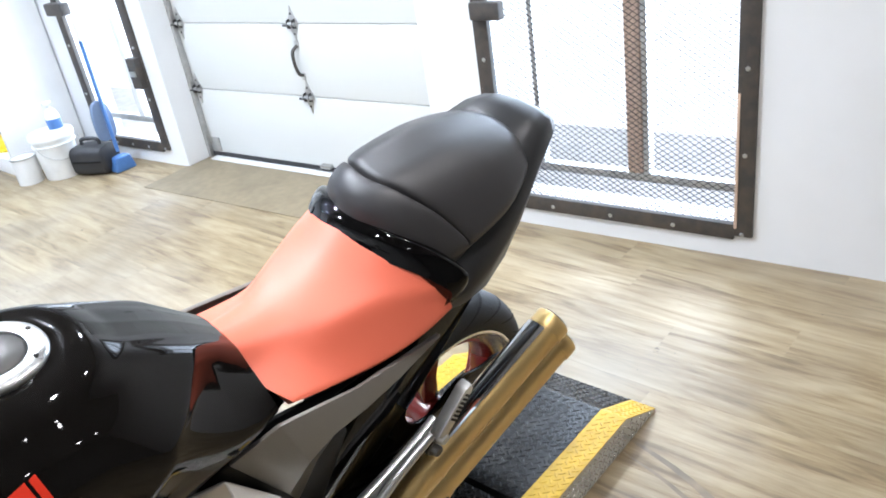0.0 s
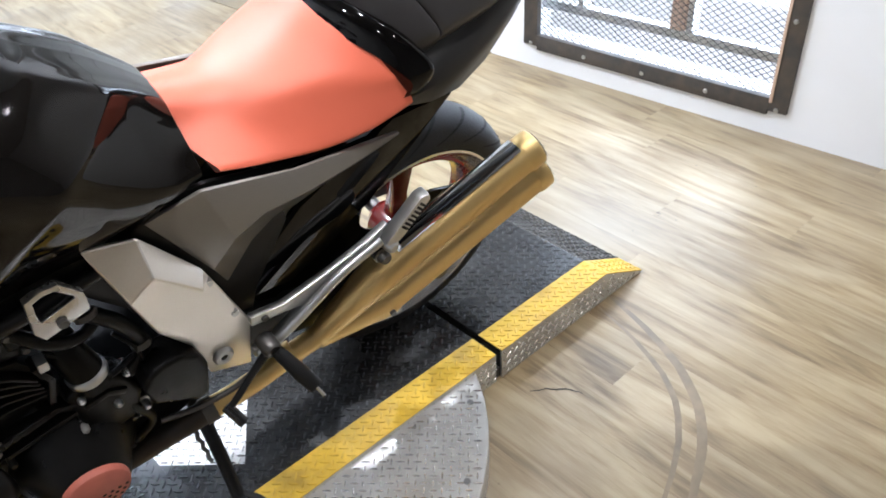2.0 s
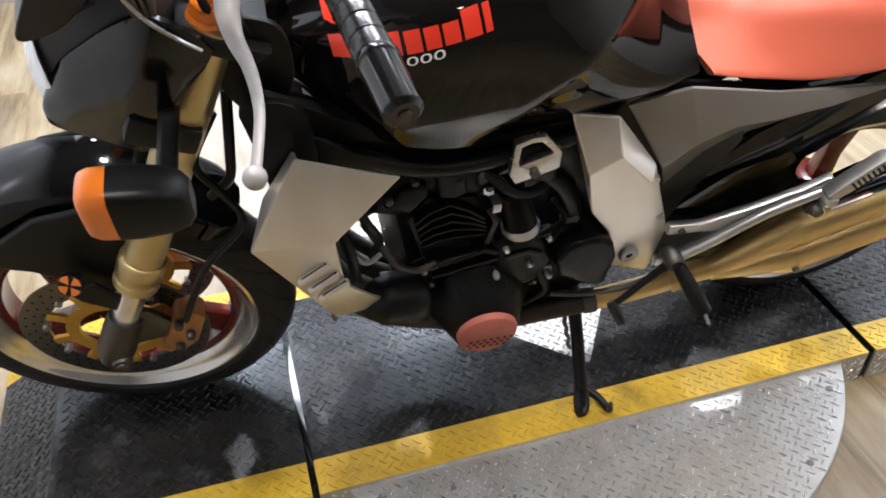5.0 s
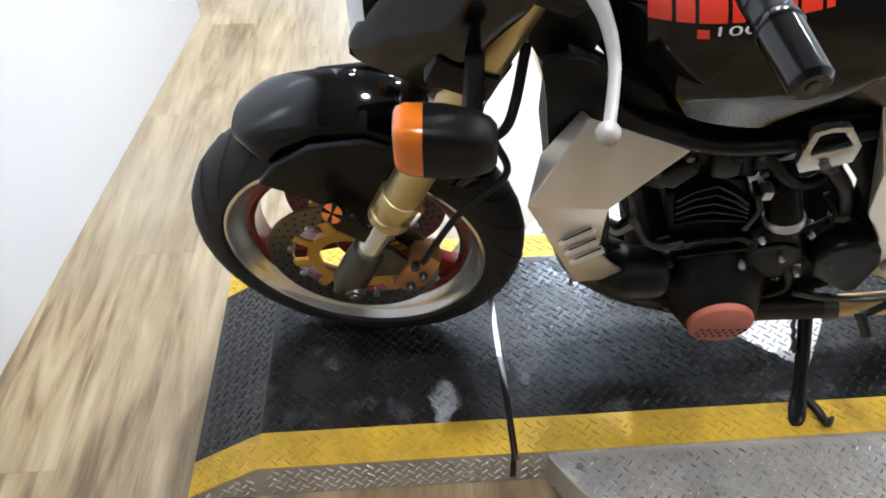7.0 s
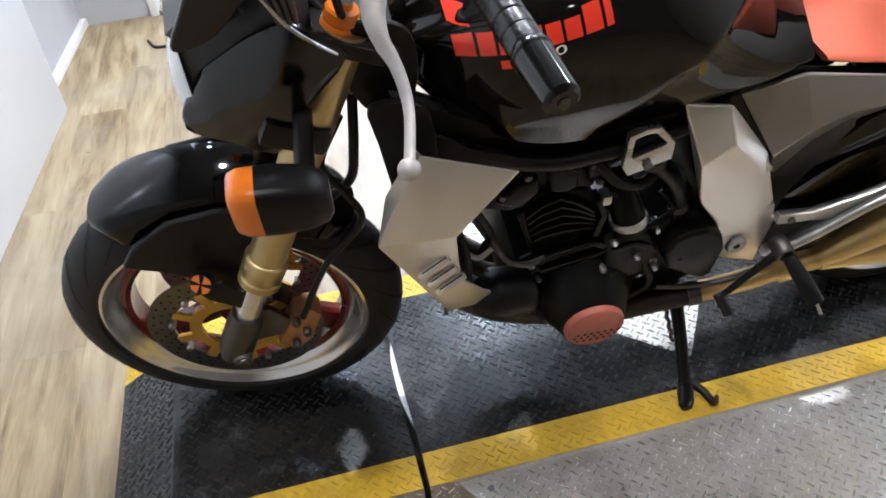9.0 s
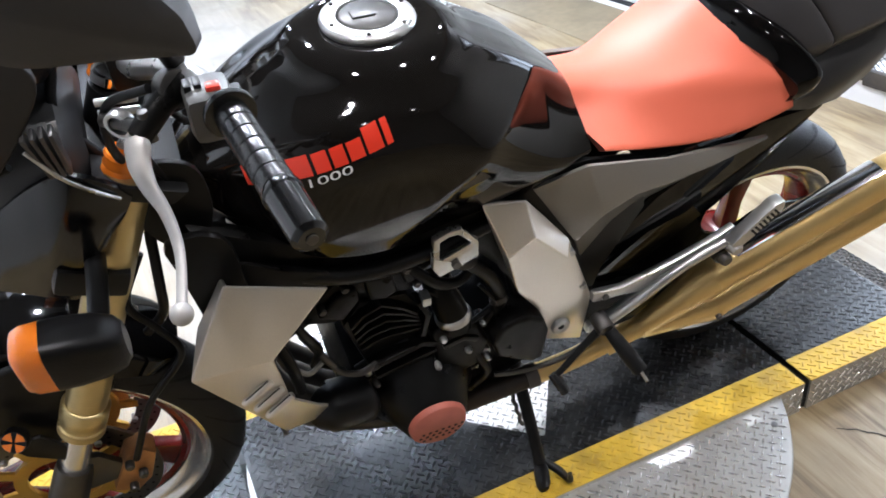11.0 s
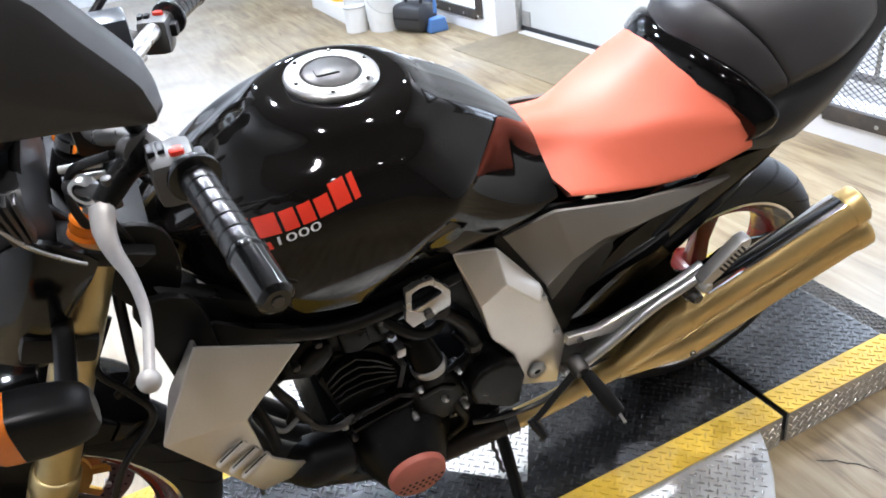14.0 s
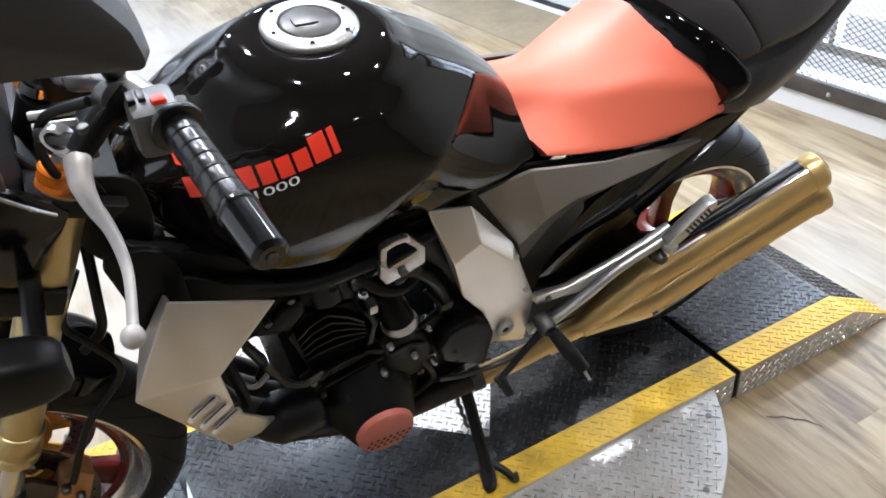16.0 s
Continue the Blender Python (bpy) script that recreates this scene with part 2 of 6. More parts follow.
M_WOOD = wood_material()
M_WALL = material("white_wall_paint", (0.76, 0.765, 0.77), 0.6, grain=0.10, grain_size=9, stain=0.08, stain_size=1.5, bump=0.12, bump_size=120, dark=(0.62, 0.61, 0.58))
M_PANEL = material("white_board", (0.59, 0.60, 0.61), 0.28, stain=0.08, stain_size=2, bump=0.03, bump_size=15, dark=(0.68, 0.69, 0.7))
M_GREY = material("mid_grey_wall", (0.42, 0.42, 0.43), 0.6, grain=0.15, grain_size=8, bump=0.1, bump_size=120)
M_TRIM = material("white_trim_paint", (0.78, 0.77, 0.75), 0.4, stain=0.12, stain_size=6, bump=0.06, dark=(0.5, 0.49, 0.46))
# lack of light overhead put into the ceiling colour, so gloss black reflects dark
M_CEIL = material("dim_ceiling", (0.19, 0.18, 0.17), 0.8, grain=0.1, grain_size=6, bump=0.1)
M_DOOR = material("garage_door_paint", (0.66, 0.67, 0.65), 0.45, grain=0.06, grain_size=3, stain=0.1, stain_size=2, bump=0.08, bump_size=60, dark=(0.6, 0.61, 0.57))
M_STEEL = material("galvanised_steel", (0.55, 0.55, 0.54), 0.38, 0.9, grain=0.4, grain_size=40, rough_var=0.1)
M_IRON = material("painted_angle_iron", (0.055, 0.052, 0.05), 0.5, 0.3, grain=0.4, grain_size=30, stain=0.4, stain_size=9, bump=0.1, dark=(0.13, 0.1, 0.075))
M_MESH = material("expanded_metal", (0.05, 0.05, 0.055), 0.4, 0.7, grain=0.3, grain_size=30)
M_APRON = material("pale_dusty_concrete", (0.72, 0.72, 0.71), 0.8, grain=0.3, grain_size=20, stain=0.3, stain_size=5, bump=0.2, bump_size=60)
M_RUBBERSEAL = material("rubber_seal", (0.018, 0.018, 0.02), 0.6, grain=0.3)
M_OUT = glowing("overcast_daylight", (0.93, 0.965, 1.0), 1.02)
M_POT = glowing("lamp_lens", LAMP_COL, 60.0)
M_LUG = material("worn_black_lug", (0.020, 0.0195, 0.019), 0.32, 0.0, grain=0.5, grain_size=60, stain=0.6, stain_size=9, rough_var=0.1, dark=(0.02, 0.02, 0.02))
M_BLACKPLATE = material("black_painted_plate", (0.013, 0.0125, 0.012), 0.26, 0.0, gloss=0.5, grain=0.35, grain_size=35, stain=0.6, stain_size=5, rough_var=0.07, bump=0.1, bump_size=90, dark=(0.028, 0.027, 0.0255))
M_YELLOW = material("worn_yellow_paint", (0.66, 0.425, 0.032), 0.46, grain=0.35, grain_size=60, stain=0.6, stain_size=16, rough_var=0.08, bump=0.12, bump_size=150, dark=(0.33, 0.21, 0.03))
M_BARE = material("bare_tread_plate", (0.54, 0.53, 0.50), 0.36, 0.65, grain=0.4, grain_size=30, stain=0.35, stain_size=16, rough_var=0.09, bump=0.06, dark=(0.36, 0.34, 0.31))
M_BOLT = material("dull_steel_bolt", (0.22, 0.215, 0.21), 0.4, 0.8, grain=0.3, grain_size=60)
M_BARELUG = material("bright_worn_lug", (0.76, 0.75, 0.73), 0.26, 0.85, grain=0.3, grain_size=60, stain=0.3, stain_size=12, dark=(0.42, 0.41, 0.39))
M_PLASTIC_W = material("white_plastic", (0.72, 0.72, 0.70), 0.4, stain=0.3, stain_size=12, dark=(0.5, 0.48, 0.44))
M_PLASTIC_B = material("blue_plastic", (0.07, 0.17, 0.40), 0.35, grain=0.2)
M_PLASTIC_K = material("black_plastic", (0.022, 0.022, 0.024), 0.45, grain=0.25, bump=0.1)
M_SCOOP = material("blue_grey_plastic", (0.16, 0.22, 0.34), 0.4, grain=0.2, stain=0.3, stain_size=14)
M_CLEAR = material("cloudy_clear_plastic", (0.75, 0.78, 0.82), 0.2, stain=0.1)
# motorcycle
M_TYRE = material("tyre_rubber", (0.024, 0.024, 0.025), 0.6, gloss=0.25, grain=0.4, grain_size=40, bump=0.25, bump_size=200, stain=0.3, stain_size=8, dark=(0.026, 0.025, 0.024))
M_RED = material("red_wheel_paint", (0.15, 0.010, 0.007), 0.25, coat=0.4, grain=0.2, stain=0.2, stain_size=12)
M_LIP = material("polished_rim", (0.86, 0.85, 0.83), 0.16, 0.85, grain=0.25, grain_size=20, rough_var=0.06)
M_GLOSS = material("black_gloss_paint", (0.002, 0.0018, 0.0018), 0.05, grain=0.1, grain_size=400, ior=1.38)
M_TANK = material("black_metallic_paint", (0.0052, 0.0045, 0.0040), 0.05, grain=0.3, grain_size=900, ior=1.40, gloss=0.5)
M_SATIN = material("black_satin_plastic", (0.005, 0.005, 0.0053), 0.36, gloss=0.25, grain=0.25, grain_size=80, bump=0.12, bump_size=400)
M_ENGINE = material("black_engine_paint", (0.003, 0.003, 0.003), 0.38, 0.0, gloss=0.17, grain=0.4, grain_size=50, stain=0.5, stain_size=18, bump=0.1, rough_var=0.12, dark=(0.009, 0.0085, 0.008))
M_SEAT = material("red_vinyl", (0.86, 0.185, 0.105), 0.44, grain=0.12, grain_size=25, bump=0.14, bump_size=700, rough_var=0.06, dark=(0.76, 0.14, 0.075))
M_PILLION = material("grey_black_vinyl", (0.034, 0.032, 0.033), 0.40, grain=0.2, grain_size=30, bump=0.15, bump_size=700, rough_var=0.06)
M_COWL = material("graphite_plastic", (0.020, 0.020, 0.0207), 0.38, gloss=0.38, grain=0.2, grain_size=200, bump=0.04, bump_size=500)
M_CHEEK = material("black_cowl_paint", (0.004, 0.004, 0.0042), 0.16, grain=0.1, grain_size=300, gloss=0.5)
M_CAST = material("black_cast_cover", (0.0045, 0.0043, 0.004), 0.34, gloss=0.13, grain=0.35, grain_size=60, stain=0.4, stain_size=16, bump=0.12, bump_size=260, rough_var=0.1)
M_GREYP = material("dark_silver_paint", (0.21, 0.195, 0.175), 0.36, 0.3, grain=0.15, grain_size=500, coat=0.3)
M_SILVER = material("champagne_silver_paint", (0.77, 0.725, 0.66), 0.32, 0.82, grain=0.12, grain_size=500, stain=0.1, stain_size=6, rough_var=0.04)
M_ALU = material("cast_aluminium", (0.55, 0.55, 0.54), 0.32, 0.9, grain=0.35, grain_size=40, bump=0.12, bump_size=250, rough_var=0.1)
M_LEVER = material("satin_aluminium", (0.47, 0.45, 0.43), 0.46, 0.4, grain=0.2, grain_size=60, stain=0.2, stain_size=30)
M_MIRROR = material("grey_mirror_plastic", (0.034, 0.034, 0.035), 0.42, grain=0.15, grain_size=200, bump=0.05, bump_size=500)
M_SWITCH = material("grey_switch_plastic", (0.075, 0.073, 0.070), 0.4, grain=0.2, grain_size=90, stain=0.3, stain_size=30, bump=0.1)
M_RESERVOIR = material("blue_grey_reservoir_plastic", (0.040, 0.048, 0.060), 0.3, grain=0.2, grain_size=80)
M_SLIDER = material("polished_fork_slider", (0.78, 0.77, 0.75), 0.20, 0.75, grain=0.2, grain_size=30)
M_CHROME = material("chrome", (0.82, 0.82, 0.82), 0.06, 1.0, grain=0.1)
M_GOLDP = material("gold_coated_steel", (0.70, 0.50, 0.21), 0.34, 0.75, grain=0.08, grain_size=5, rough_var=0.04, dark=(0.55, 0.37, 0.15))
M_GOLDF = material("gold_anodised", (0.62, 0.49, 0.24), 0.38, 0.9, grain=0.25, grain_size=30, rough_var=0.06)
M_CARRIER = material("gold_disc_carrier", (0.72, 0.42, 0.07), 0.35, 0.45, grain=0.25, grain_size=30, rough_var=0.06)
M_COPPER = material("bronze_caliper", (0.55, 0.28, 0.12), 0.4, 0.6, grain=0.35, grain_size=40, stain=0.3, stain_size=20)
M_DARKMETAL = material("dark_metal", (0.10, 0.095, 0.09), 0.4, 0.8, grain=0.4, grain_size=40, stain=0.4, stain_size=15)
M_HEADER = material("heat_stained_steel", (0.030, 0.027, 0.024), 0.42, 0.6, grain=0.4, grain_size=40, stain=0.5, stain_size=15, dark=(0.06, 0.04, 0.025))
M_DISC = material("brake_disc_steel", (0.22, 0.21, 0.20), 0.3, 1.0, grain=0.3, grain_size=60, stain=0.3, stain_size=10)
M_ORANGE = material("orange_lens", (0.80, 0.20, 0.015), 0.18, grain=0.1, coat=0.5, dark=(0.6, 0.12, 0.01))
M_PINK = material("faded_red_cap", (0.50, 0.14, 0.10), 0.55, grain=0.3, grain_size=40, stain=0.3, stain_size=25)
M_HEAD = material("headlamp_lens", (0.62, 0.64, 0.67), 0.12, coat=1.0, stain=0.2, stain_size=20)
M_DECAL_R = material("red_decal", (0.75, 0.04, 0.015), 0.3, coat=0.6)
M_DECAL_W = material("white_decal", (0.75, 0.75, 0.75), 0.3, coat=0.6)
M_GRIP = material("grip_rubber", (0.010, 0.010, 0.0105), 0.24, grain=0.4, grain_size=60, bump=0.2, bump_size=250)
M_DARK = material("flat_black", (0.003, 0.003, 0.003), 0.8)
# dimness of the room's south side, put into the wall colour for dark reflections
M_SHADE = material("unlit_side_grey", (0.16, 0.155, 0.15), 0.7, grain=0.2, grain_size=3)
M_SUB = material("brown_underlay", (0.12, 0.085, 0.055), 0.7, grain=0.3)

# ---- the room ----
Y_S, Y_N = -2.6, 7.6
tagged(part("subfloor", box(-1.6, 3.2, Y_S, Y_N, -0.12, -0.009), M_SUB), "brown subfloor showing in the plank joints", "floor", kind="structure")

# east wall with two glazed openings and an overhead door; it runs at a slight angle to the turntable
EAST = pose(2.466, 2.086, 0, 0, 0, 5.15)      # local y runs along the wall, local x points outdoors
WIN1 = (-1.105, -0.075)
DOOR = (0.20, 1.985)
WIN2 = (2.115, 2.80)
HEADER = 2.05
wall_east = tagged(empty("wall_east", EAST), "white painted wall with door openings", "wall", kind="structure")
for y0, y1, z0, z1 in ((-4.9, WIN1[0], 0, CEIL), (WIN1[0], WIN1[1], 0, 0.085), (WIN1[0], WIN1[1], HEADER, CEIL), (WIN1[1], DOOR[0], 0, CEIL),
                       (DOOR[0], DOOR[1], HEADER + 0.2, CEIL), (DOOR[1], WIN2[0], 0, CEIL), (WIN2[0], WIN2[1], 0, 0.085),
                       (WIN2[0], WIN2[1], HEADER, CEIL), (WIN2[1], 5.55, 0, CEIL)):
    part("wall_panel", box(0, 0.16, y0, y1, z0, z1), M_WALL, wall_east)

tagged(part("wall_south", box(-1.6, 3.3, Y_S - 0.2, Y_S, 0, CEIL), M_SHADE), "unseen wall, dark grey in place of the room's unlit side", "wall", kind="structure")
tagged(part("wall_north", box(-1.6, 3.3, Y_N, Y_N + 0.2, 0, CEIL), M_WALL), "plain white wall", "wall", kind="structure")
tagged(part("ceiling", box(-1.6, 3.3, Y_S, Y_N, CEIL, CEIL + 0.15), M_CEIL), "unseen ceiling, coloured dark as if unlit", "ceiling", kind="structure")
WEST = pose(-0.86, 2.86, 0, 0, 0, -4.7)
tagged(part("wall_west", moved(box(-0.14, 0.0, -5.6, 0, 0, CEIL, 0.003), WEST), M_PANEL), "glossy white painted wall", "wall", kind="structure")
tagged(part("wall_west_far", moved(box(-0.24, -0.10, 0.0, 0.80, 0, CEIL), WEST), M_GREY), "grey wall past the end of the white wall", "wall", kind="structure")
tagged(part("baseboard", moved(box(-0.10, -0.075, 0.0, 0.80, 0.0, 0.035, 0.004), WEST), M_TRIM), "low white baseboard", "baseboard", kind="structure")
tagged(part("wall_return", box(-1.10, -0.60, 3.66, 3.76, 0, CEIL), M_GREY), "grey wall return", "wall", kind="structure")
tagged(part("trim", box(-0.60, -0.565, 3.64, 3.78, 0, CEIL, 0.004), M_TRIM), "white corner trim", "trim", kind="structure")
tagged(part("wall_back", box(-1.6, -0.60, 3.76, Y_N, 0, CEIL), M_WALL), "plain white wall", "wall", kind="structure")
lead = tagged(part("power_cord", tube([(-0.56, 3.66, 0.01), (-0.50, 3.52, 0.006), (-0.42, 3.42, 0.006), (-0.45, 3.30, 0.006), (-0.56, 3.28, 0.006), (-0.60, 3.36, 0.006)], 0.006, 8), M_PLASTIC_K), "black power cord lying on the floor", "cord")

# daylight behind the openings
for (y0, y1) in (WIN1, WIN2):
    lamp = bpy.data.lights.new("daylight", "AREA")
    lamp.shape, lamp.size, lamp.size_y, lamp.energy, lamp.color = "RECTANGLE", y1 - y0 - 0.1, HEADER - 0.2, WINDOW_W * (y1 - y0), (0.74, 0.87, 1.0)
    o = new("daylight", lamp)
    o.matrix_world = EAST @ Matrix.Translation((0.26, (y0 + y1) / 2, 1.1)) @ pose(0, 0, 0, 0, 90, 0) @ pose(0, 0, 0, 0, 0, 90)
back = tagged(part("backdrop", box(0.95, 1.0, -3.5, 7.5, -0.3, 3.2), M_OUT), "bright overcast daylight outdoors", "backdrop", kind="structure")
back.matrix_world = EAST
apron = tagged(part("ground", box(0.225, 0.945, -3.5, 7.5, -0.06, 0.06), M_APRON), "pale concrete apron outdoors", "ground", kind="structure")
apron.matrix_world = EAST


def glazed_opening(name, y0, y1, label, posts):
    w = tagged(empty(name, EAST), label, "window", kind="structure")
    f = 0.058
    for nm, a in (("frame_side", (y0 - 0.004, y0 + f, 0.09, HEADER)), ("frame_side", (y1 - f, y1 + 0.004, 0.09, HEADER)), ("frame_bottom", (y0 + f, y1 - f, 0.075, 0.075 + f)), ("frame_top", (y0 + f, y1 - f, HEADER - f, HEADER))):
        part(nm, box(-0.014, 0.012, a[0], a[1], a[2], a[3], 0.002), M_IRON, w, "dark angle iron frame")
    for k in range(5):
        part("screw", moved(turned([(0.0, -0.005), (0.006, -0.004), (0.0085, 0.0)], 12), Matrix.Translation((-0.0145, y0 + 0.03 + (y1 - y0 - 0.06) * k / 4, 0.098)) @ pose(0, 0, 0, 0, 0, -90)), M_STEEL, w)
    for k in range(1, 7):
        for y in (y0 + 0.028, y1 - 0.028):
            part("screw", moved(turned([(0.0, -0.005), (0.006, -0.004), (0.0085, 0.0)], 12), Matrix.Translation((-0.0145, y, 0.10 + 0.29 * k)) @ pose(0, 0, 0, 0, 0, -90)), M_STEEL, w)
    part("sill", box(0.015, 0.16, y0 + 0.01, y1 - 0.01, 0.086, 0.105, 0.003), M_TRIM, w, "white painted sill")
    part("lower_rail", box(0.085, 0.125, y0 + 0.01, y1 - 0.01, 0.205, 0.240, 0.004), M_STEEL, w, "dull metal rail")
    for yp, wd, mat in posts:
        part("mullion", box(0.08, 0.13, yp - wd / 2, yp + wd / 2, 0.24, HEADER, 0.003), mat, w)
    return w


M_POST = material("raw_timber", (0.60, 0.43, 0.32), 0.6, grain=0.5, grain_size=14, stretch=(6, 6, 1), bump=0.2, bump_size=60)
win1 = glazed_opening("window_1", WIN1[0], WIN1[1], "tall window behind an expanded metal screen in a dark iron frame", ((-0.655, 0.055, M_POST), (-0.700, 0.022, M_STEEL), (-0.262, 0.022, M_STEEL)))
win2 = glazed_opening("window_2", WIN2[0], WIN2[1], "tall bright window in a dark iron frame", ((2.42, 0.05, M_TRIM),))


def metal_screen(y0, y1, z0, z1, x):
    """Expanded metal: rows of zigzag strands that meet at the knots."""
    verts, faces = [], []
    dw, dh, t = 0.032, 0.021, 0.0013
    rows, cols = int((z1 - z0) / dh) * 2, int((y1 - y0) / dw)
    for r in range(rows):
        for flip in (r % 2,):
            for c in range(cols * 2):
                ya, yb = y0 + c * dw / 2, y0 + (c + 1) * dw / 2
                up = (c + flip) % 2
                za, zb = z0 + (r + (1 if up else 0)) * dh / 2, z0 + (r + (0 if up else 1)) * dh / 2
                k = len(verts)
                verts += [(x - t, ya, za), (x + t * 2, ya, za + t), (x, ya, za + 2 * t), (x - t, yb, zb), (x + t * 2, yb, zb + t), (x, yb, zb + 2 * t)]
                faces += [(k, k + 1, k + 4, k + 3), (k + 1, k + 2, k + 5, k + 4), (k + 2, k, k + 3, k + 5)]
    me = bpy.data.meshes.new("metal_screen")
    me.from_pydata(verts, [], faces)
    me.materials.append(M_MESH)
    return me


screen = new("metal_screen", metal_screen(WIN1[0] + 0.045, WIN1[1] - 0.045, 0.125, HEADER - 0.05, 0.016))
screen.parent = win1
tagged(screen, "grey expanded metal screen", kind="stuff")
part("latch_box", box(-0.05, -0.012, -0.215, -0.085, 0.835, 0.90, 0.006), M_IRON, win1, "black latch box")
part("stop_strip", box(-0.018, -0.012, WIN1[0] + 0.047, WIN1[0] + 0.057, 0.12, 0.60, 0.001), M_POST, win1, "rusty strip")
part("latch_box", box(-0.05, -0.012, 2.12, 2.20, 0.46, 0.63, 0.006), M_IRON, win2, "dark metal latch box")
part("latch_plate", box(-0.058, -0.05, 2.135, 2.185, 0.53, 0.56, 0.003), M_STEEL, win2)
part("closer", box(-0.07, -0.012, 2.62, 2.80, 0.86, 0.93, 0.012), M_IRON, win2, "black closer arm")

# overhead door
door = tagged(empty("overhead_door", EAST), "off-white sectional overhead garage door, shut", "garage door")
XD = 0.175
seams = [0.03, 0.405, 0.765, 1.125, 1.485, 1.845, 2.24]
for z0, z1 in zip(seams, seams[1:]):
    part("section", box(XD, XD + 0.04, DOOR[0] - 0.06, DOOR[1] + 0.06, z0 + 0.0015, z1 - 0.0015, 0.004), M_DOOR, door, "off-white door section")
part("bottom_seal", box(XD - 0.010, XD + 0.045, DOOR[0], DOOR[1], 0.0, 0.0315, 0.006), M_RUBBERSEAL, door, "black rubber seal")
part("sill_strip", box(XD - 0.060, XD - 0.009, DOOR[0] + 0.02, DOOR[1] - 0.05, 0.0045, 0.011, 0.002), M_TRIM, door, "white strip along the sill")
for y in (DOOR[0] + 0.008, DOOR[1] - 0.008):
    part("side_track", box(XD - 0.03, XD - 0.002, y - 0.012, y + 0.012, 0.0, 2.24, 0.003), M_STEEL, door)


def hinge(y, z):
    leaf = [(0.0, -0.085), (0.010, -0.050), (0.030, -0.012), (0.030, 0.012), (0.010, 0.050), (0.0, 0.085), (-0.010, 0.050), (-0.030, 0.012), (-0.030, -0.012), (-0.010, -0.050)]
    h = part("hinge", moved(slab(leaf, 0.0, 0.005, 0.001), Matrix.Translation((XD, y, z)) @ pose(0, 0, 0, 0, 0, 90)), M_STEEL, door, "galvanised diamond-shaped hinge")
    part("knuckle", tube([(XD - 0.017, y - 0.026, z), (XD - 0.017, y + 0.026, z)], 0.011, 12), M_STEEL, h)
    for k in (-1, 1):
        part("cheek_plate", moved(slab([(-0.020, -0.020), (0.0, -0.024), (0.0, 0.024), (-0.020, 0.020), (-0.026, 0.0)], -0.002, 0.002, 0.0008), Matrix.Translation((XD - 0.004, y + k * 0.018, z))), M_DARKMETAL, h)
        part("hinge_screw", rod((XD - 0.008, y, z + k * 0.048), (XD - 0.004, y, z + k * 0.048), 0.0055, 10), M_DARKMETAL, h)
    part("roller", tube([(XD - 0.026, y + 0.0, z - 0.004), (XD - 0.026, y + 0.045, z - 0.004)], 0.006, 8), M_DARKMETAL, h)


for z in seams[1:-1]:
    for y in (DOOR[0] + 0.045, 1.08, DOOR[1] - 0.045):
        hinge(y, z)
part("pull_handle", tube([(XD - 0.004, 1.085, 0.66), (XD - 0.04, 1.085, 0.64), (XD - 0.045, 1.085, 0.585), (XD - 0.03, 1.085, 0.53), (XD - 0.004, 1.085, 0.515)], 0.0085, 12), M_DARKMETAL, door, "looped pull handle")
for hz in (0.668, 0.508):
    part("handle_foot", box(XD - 0.007, XD, 1.073, 1.097, hz - 0.018, hz + 0.018, 0.003), M_STEEL, door)
part("side_latch", box(XD - 0.04, XD, 0.24, 0.30, 0.645, 0.675, 0.005), M_STEEL, door, "slide latch")
part("corner_bracket", box(XD - 0.012, XD, DOOR[1] - 0.10, DOOR[1] - 0.035, 0.035, 0.12, 0.004), M_STEEL, door)
part("corner_bracket", box(XD - 0.03, XD, 1.02, 1.09, 0.032, 0.05, 0.004), M_STEEL, door)
mat_patch = tagged(part("threshold", box(-0.30, XD + 0.04, DOOR[0] - 0.1, DOOR[1] + 0.02, -0.002, 0.004, 0.002), material("worn_brown_concrete", (0.27, 0.215, 0.135), 0.55, grain=0.4, grain_size=25, stain=0.5, stain_size=5, bump=0.15, bump_size=80)), "worn brown threshold strip at the overhead door", "threshold", kind="structure")
mat_patch.matrix_world = EAST

# ceiling lamps
one = None
for px_, py_ in POTS:
    if one is None:
        one = tagged(empty("ceiling_lamp", pose(px_, py_, CEIL)), "round white recessed ceiling lamp, lit", "ceiling lamp", "recessed lamps")
        part("trim_ring", moved(turned([(0.057, 0.0), (0.058, -0.008), (0.075, -0.010), (0.085, -0.004), (0.086, 0.0)], 32), pose(0, 0, 0, 90)), M_TRIM, one)
        part("lens", moved(turned([(0.0, -0.003), (0.056, -0.003)], 32), pose(0, 0, 0, -90)), M_POT, one, "", 0)
    else:
        copy_thing(one, pose(px_, py_, CEIL))

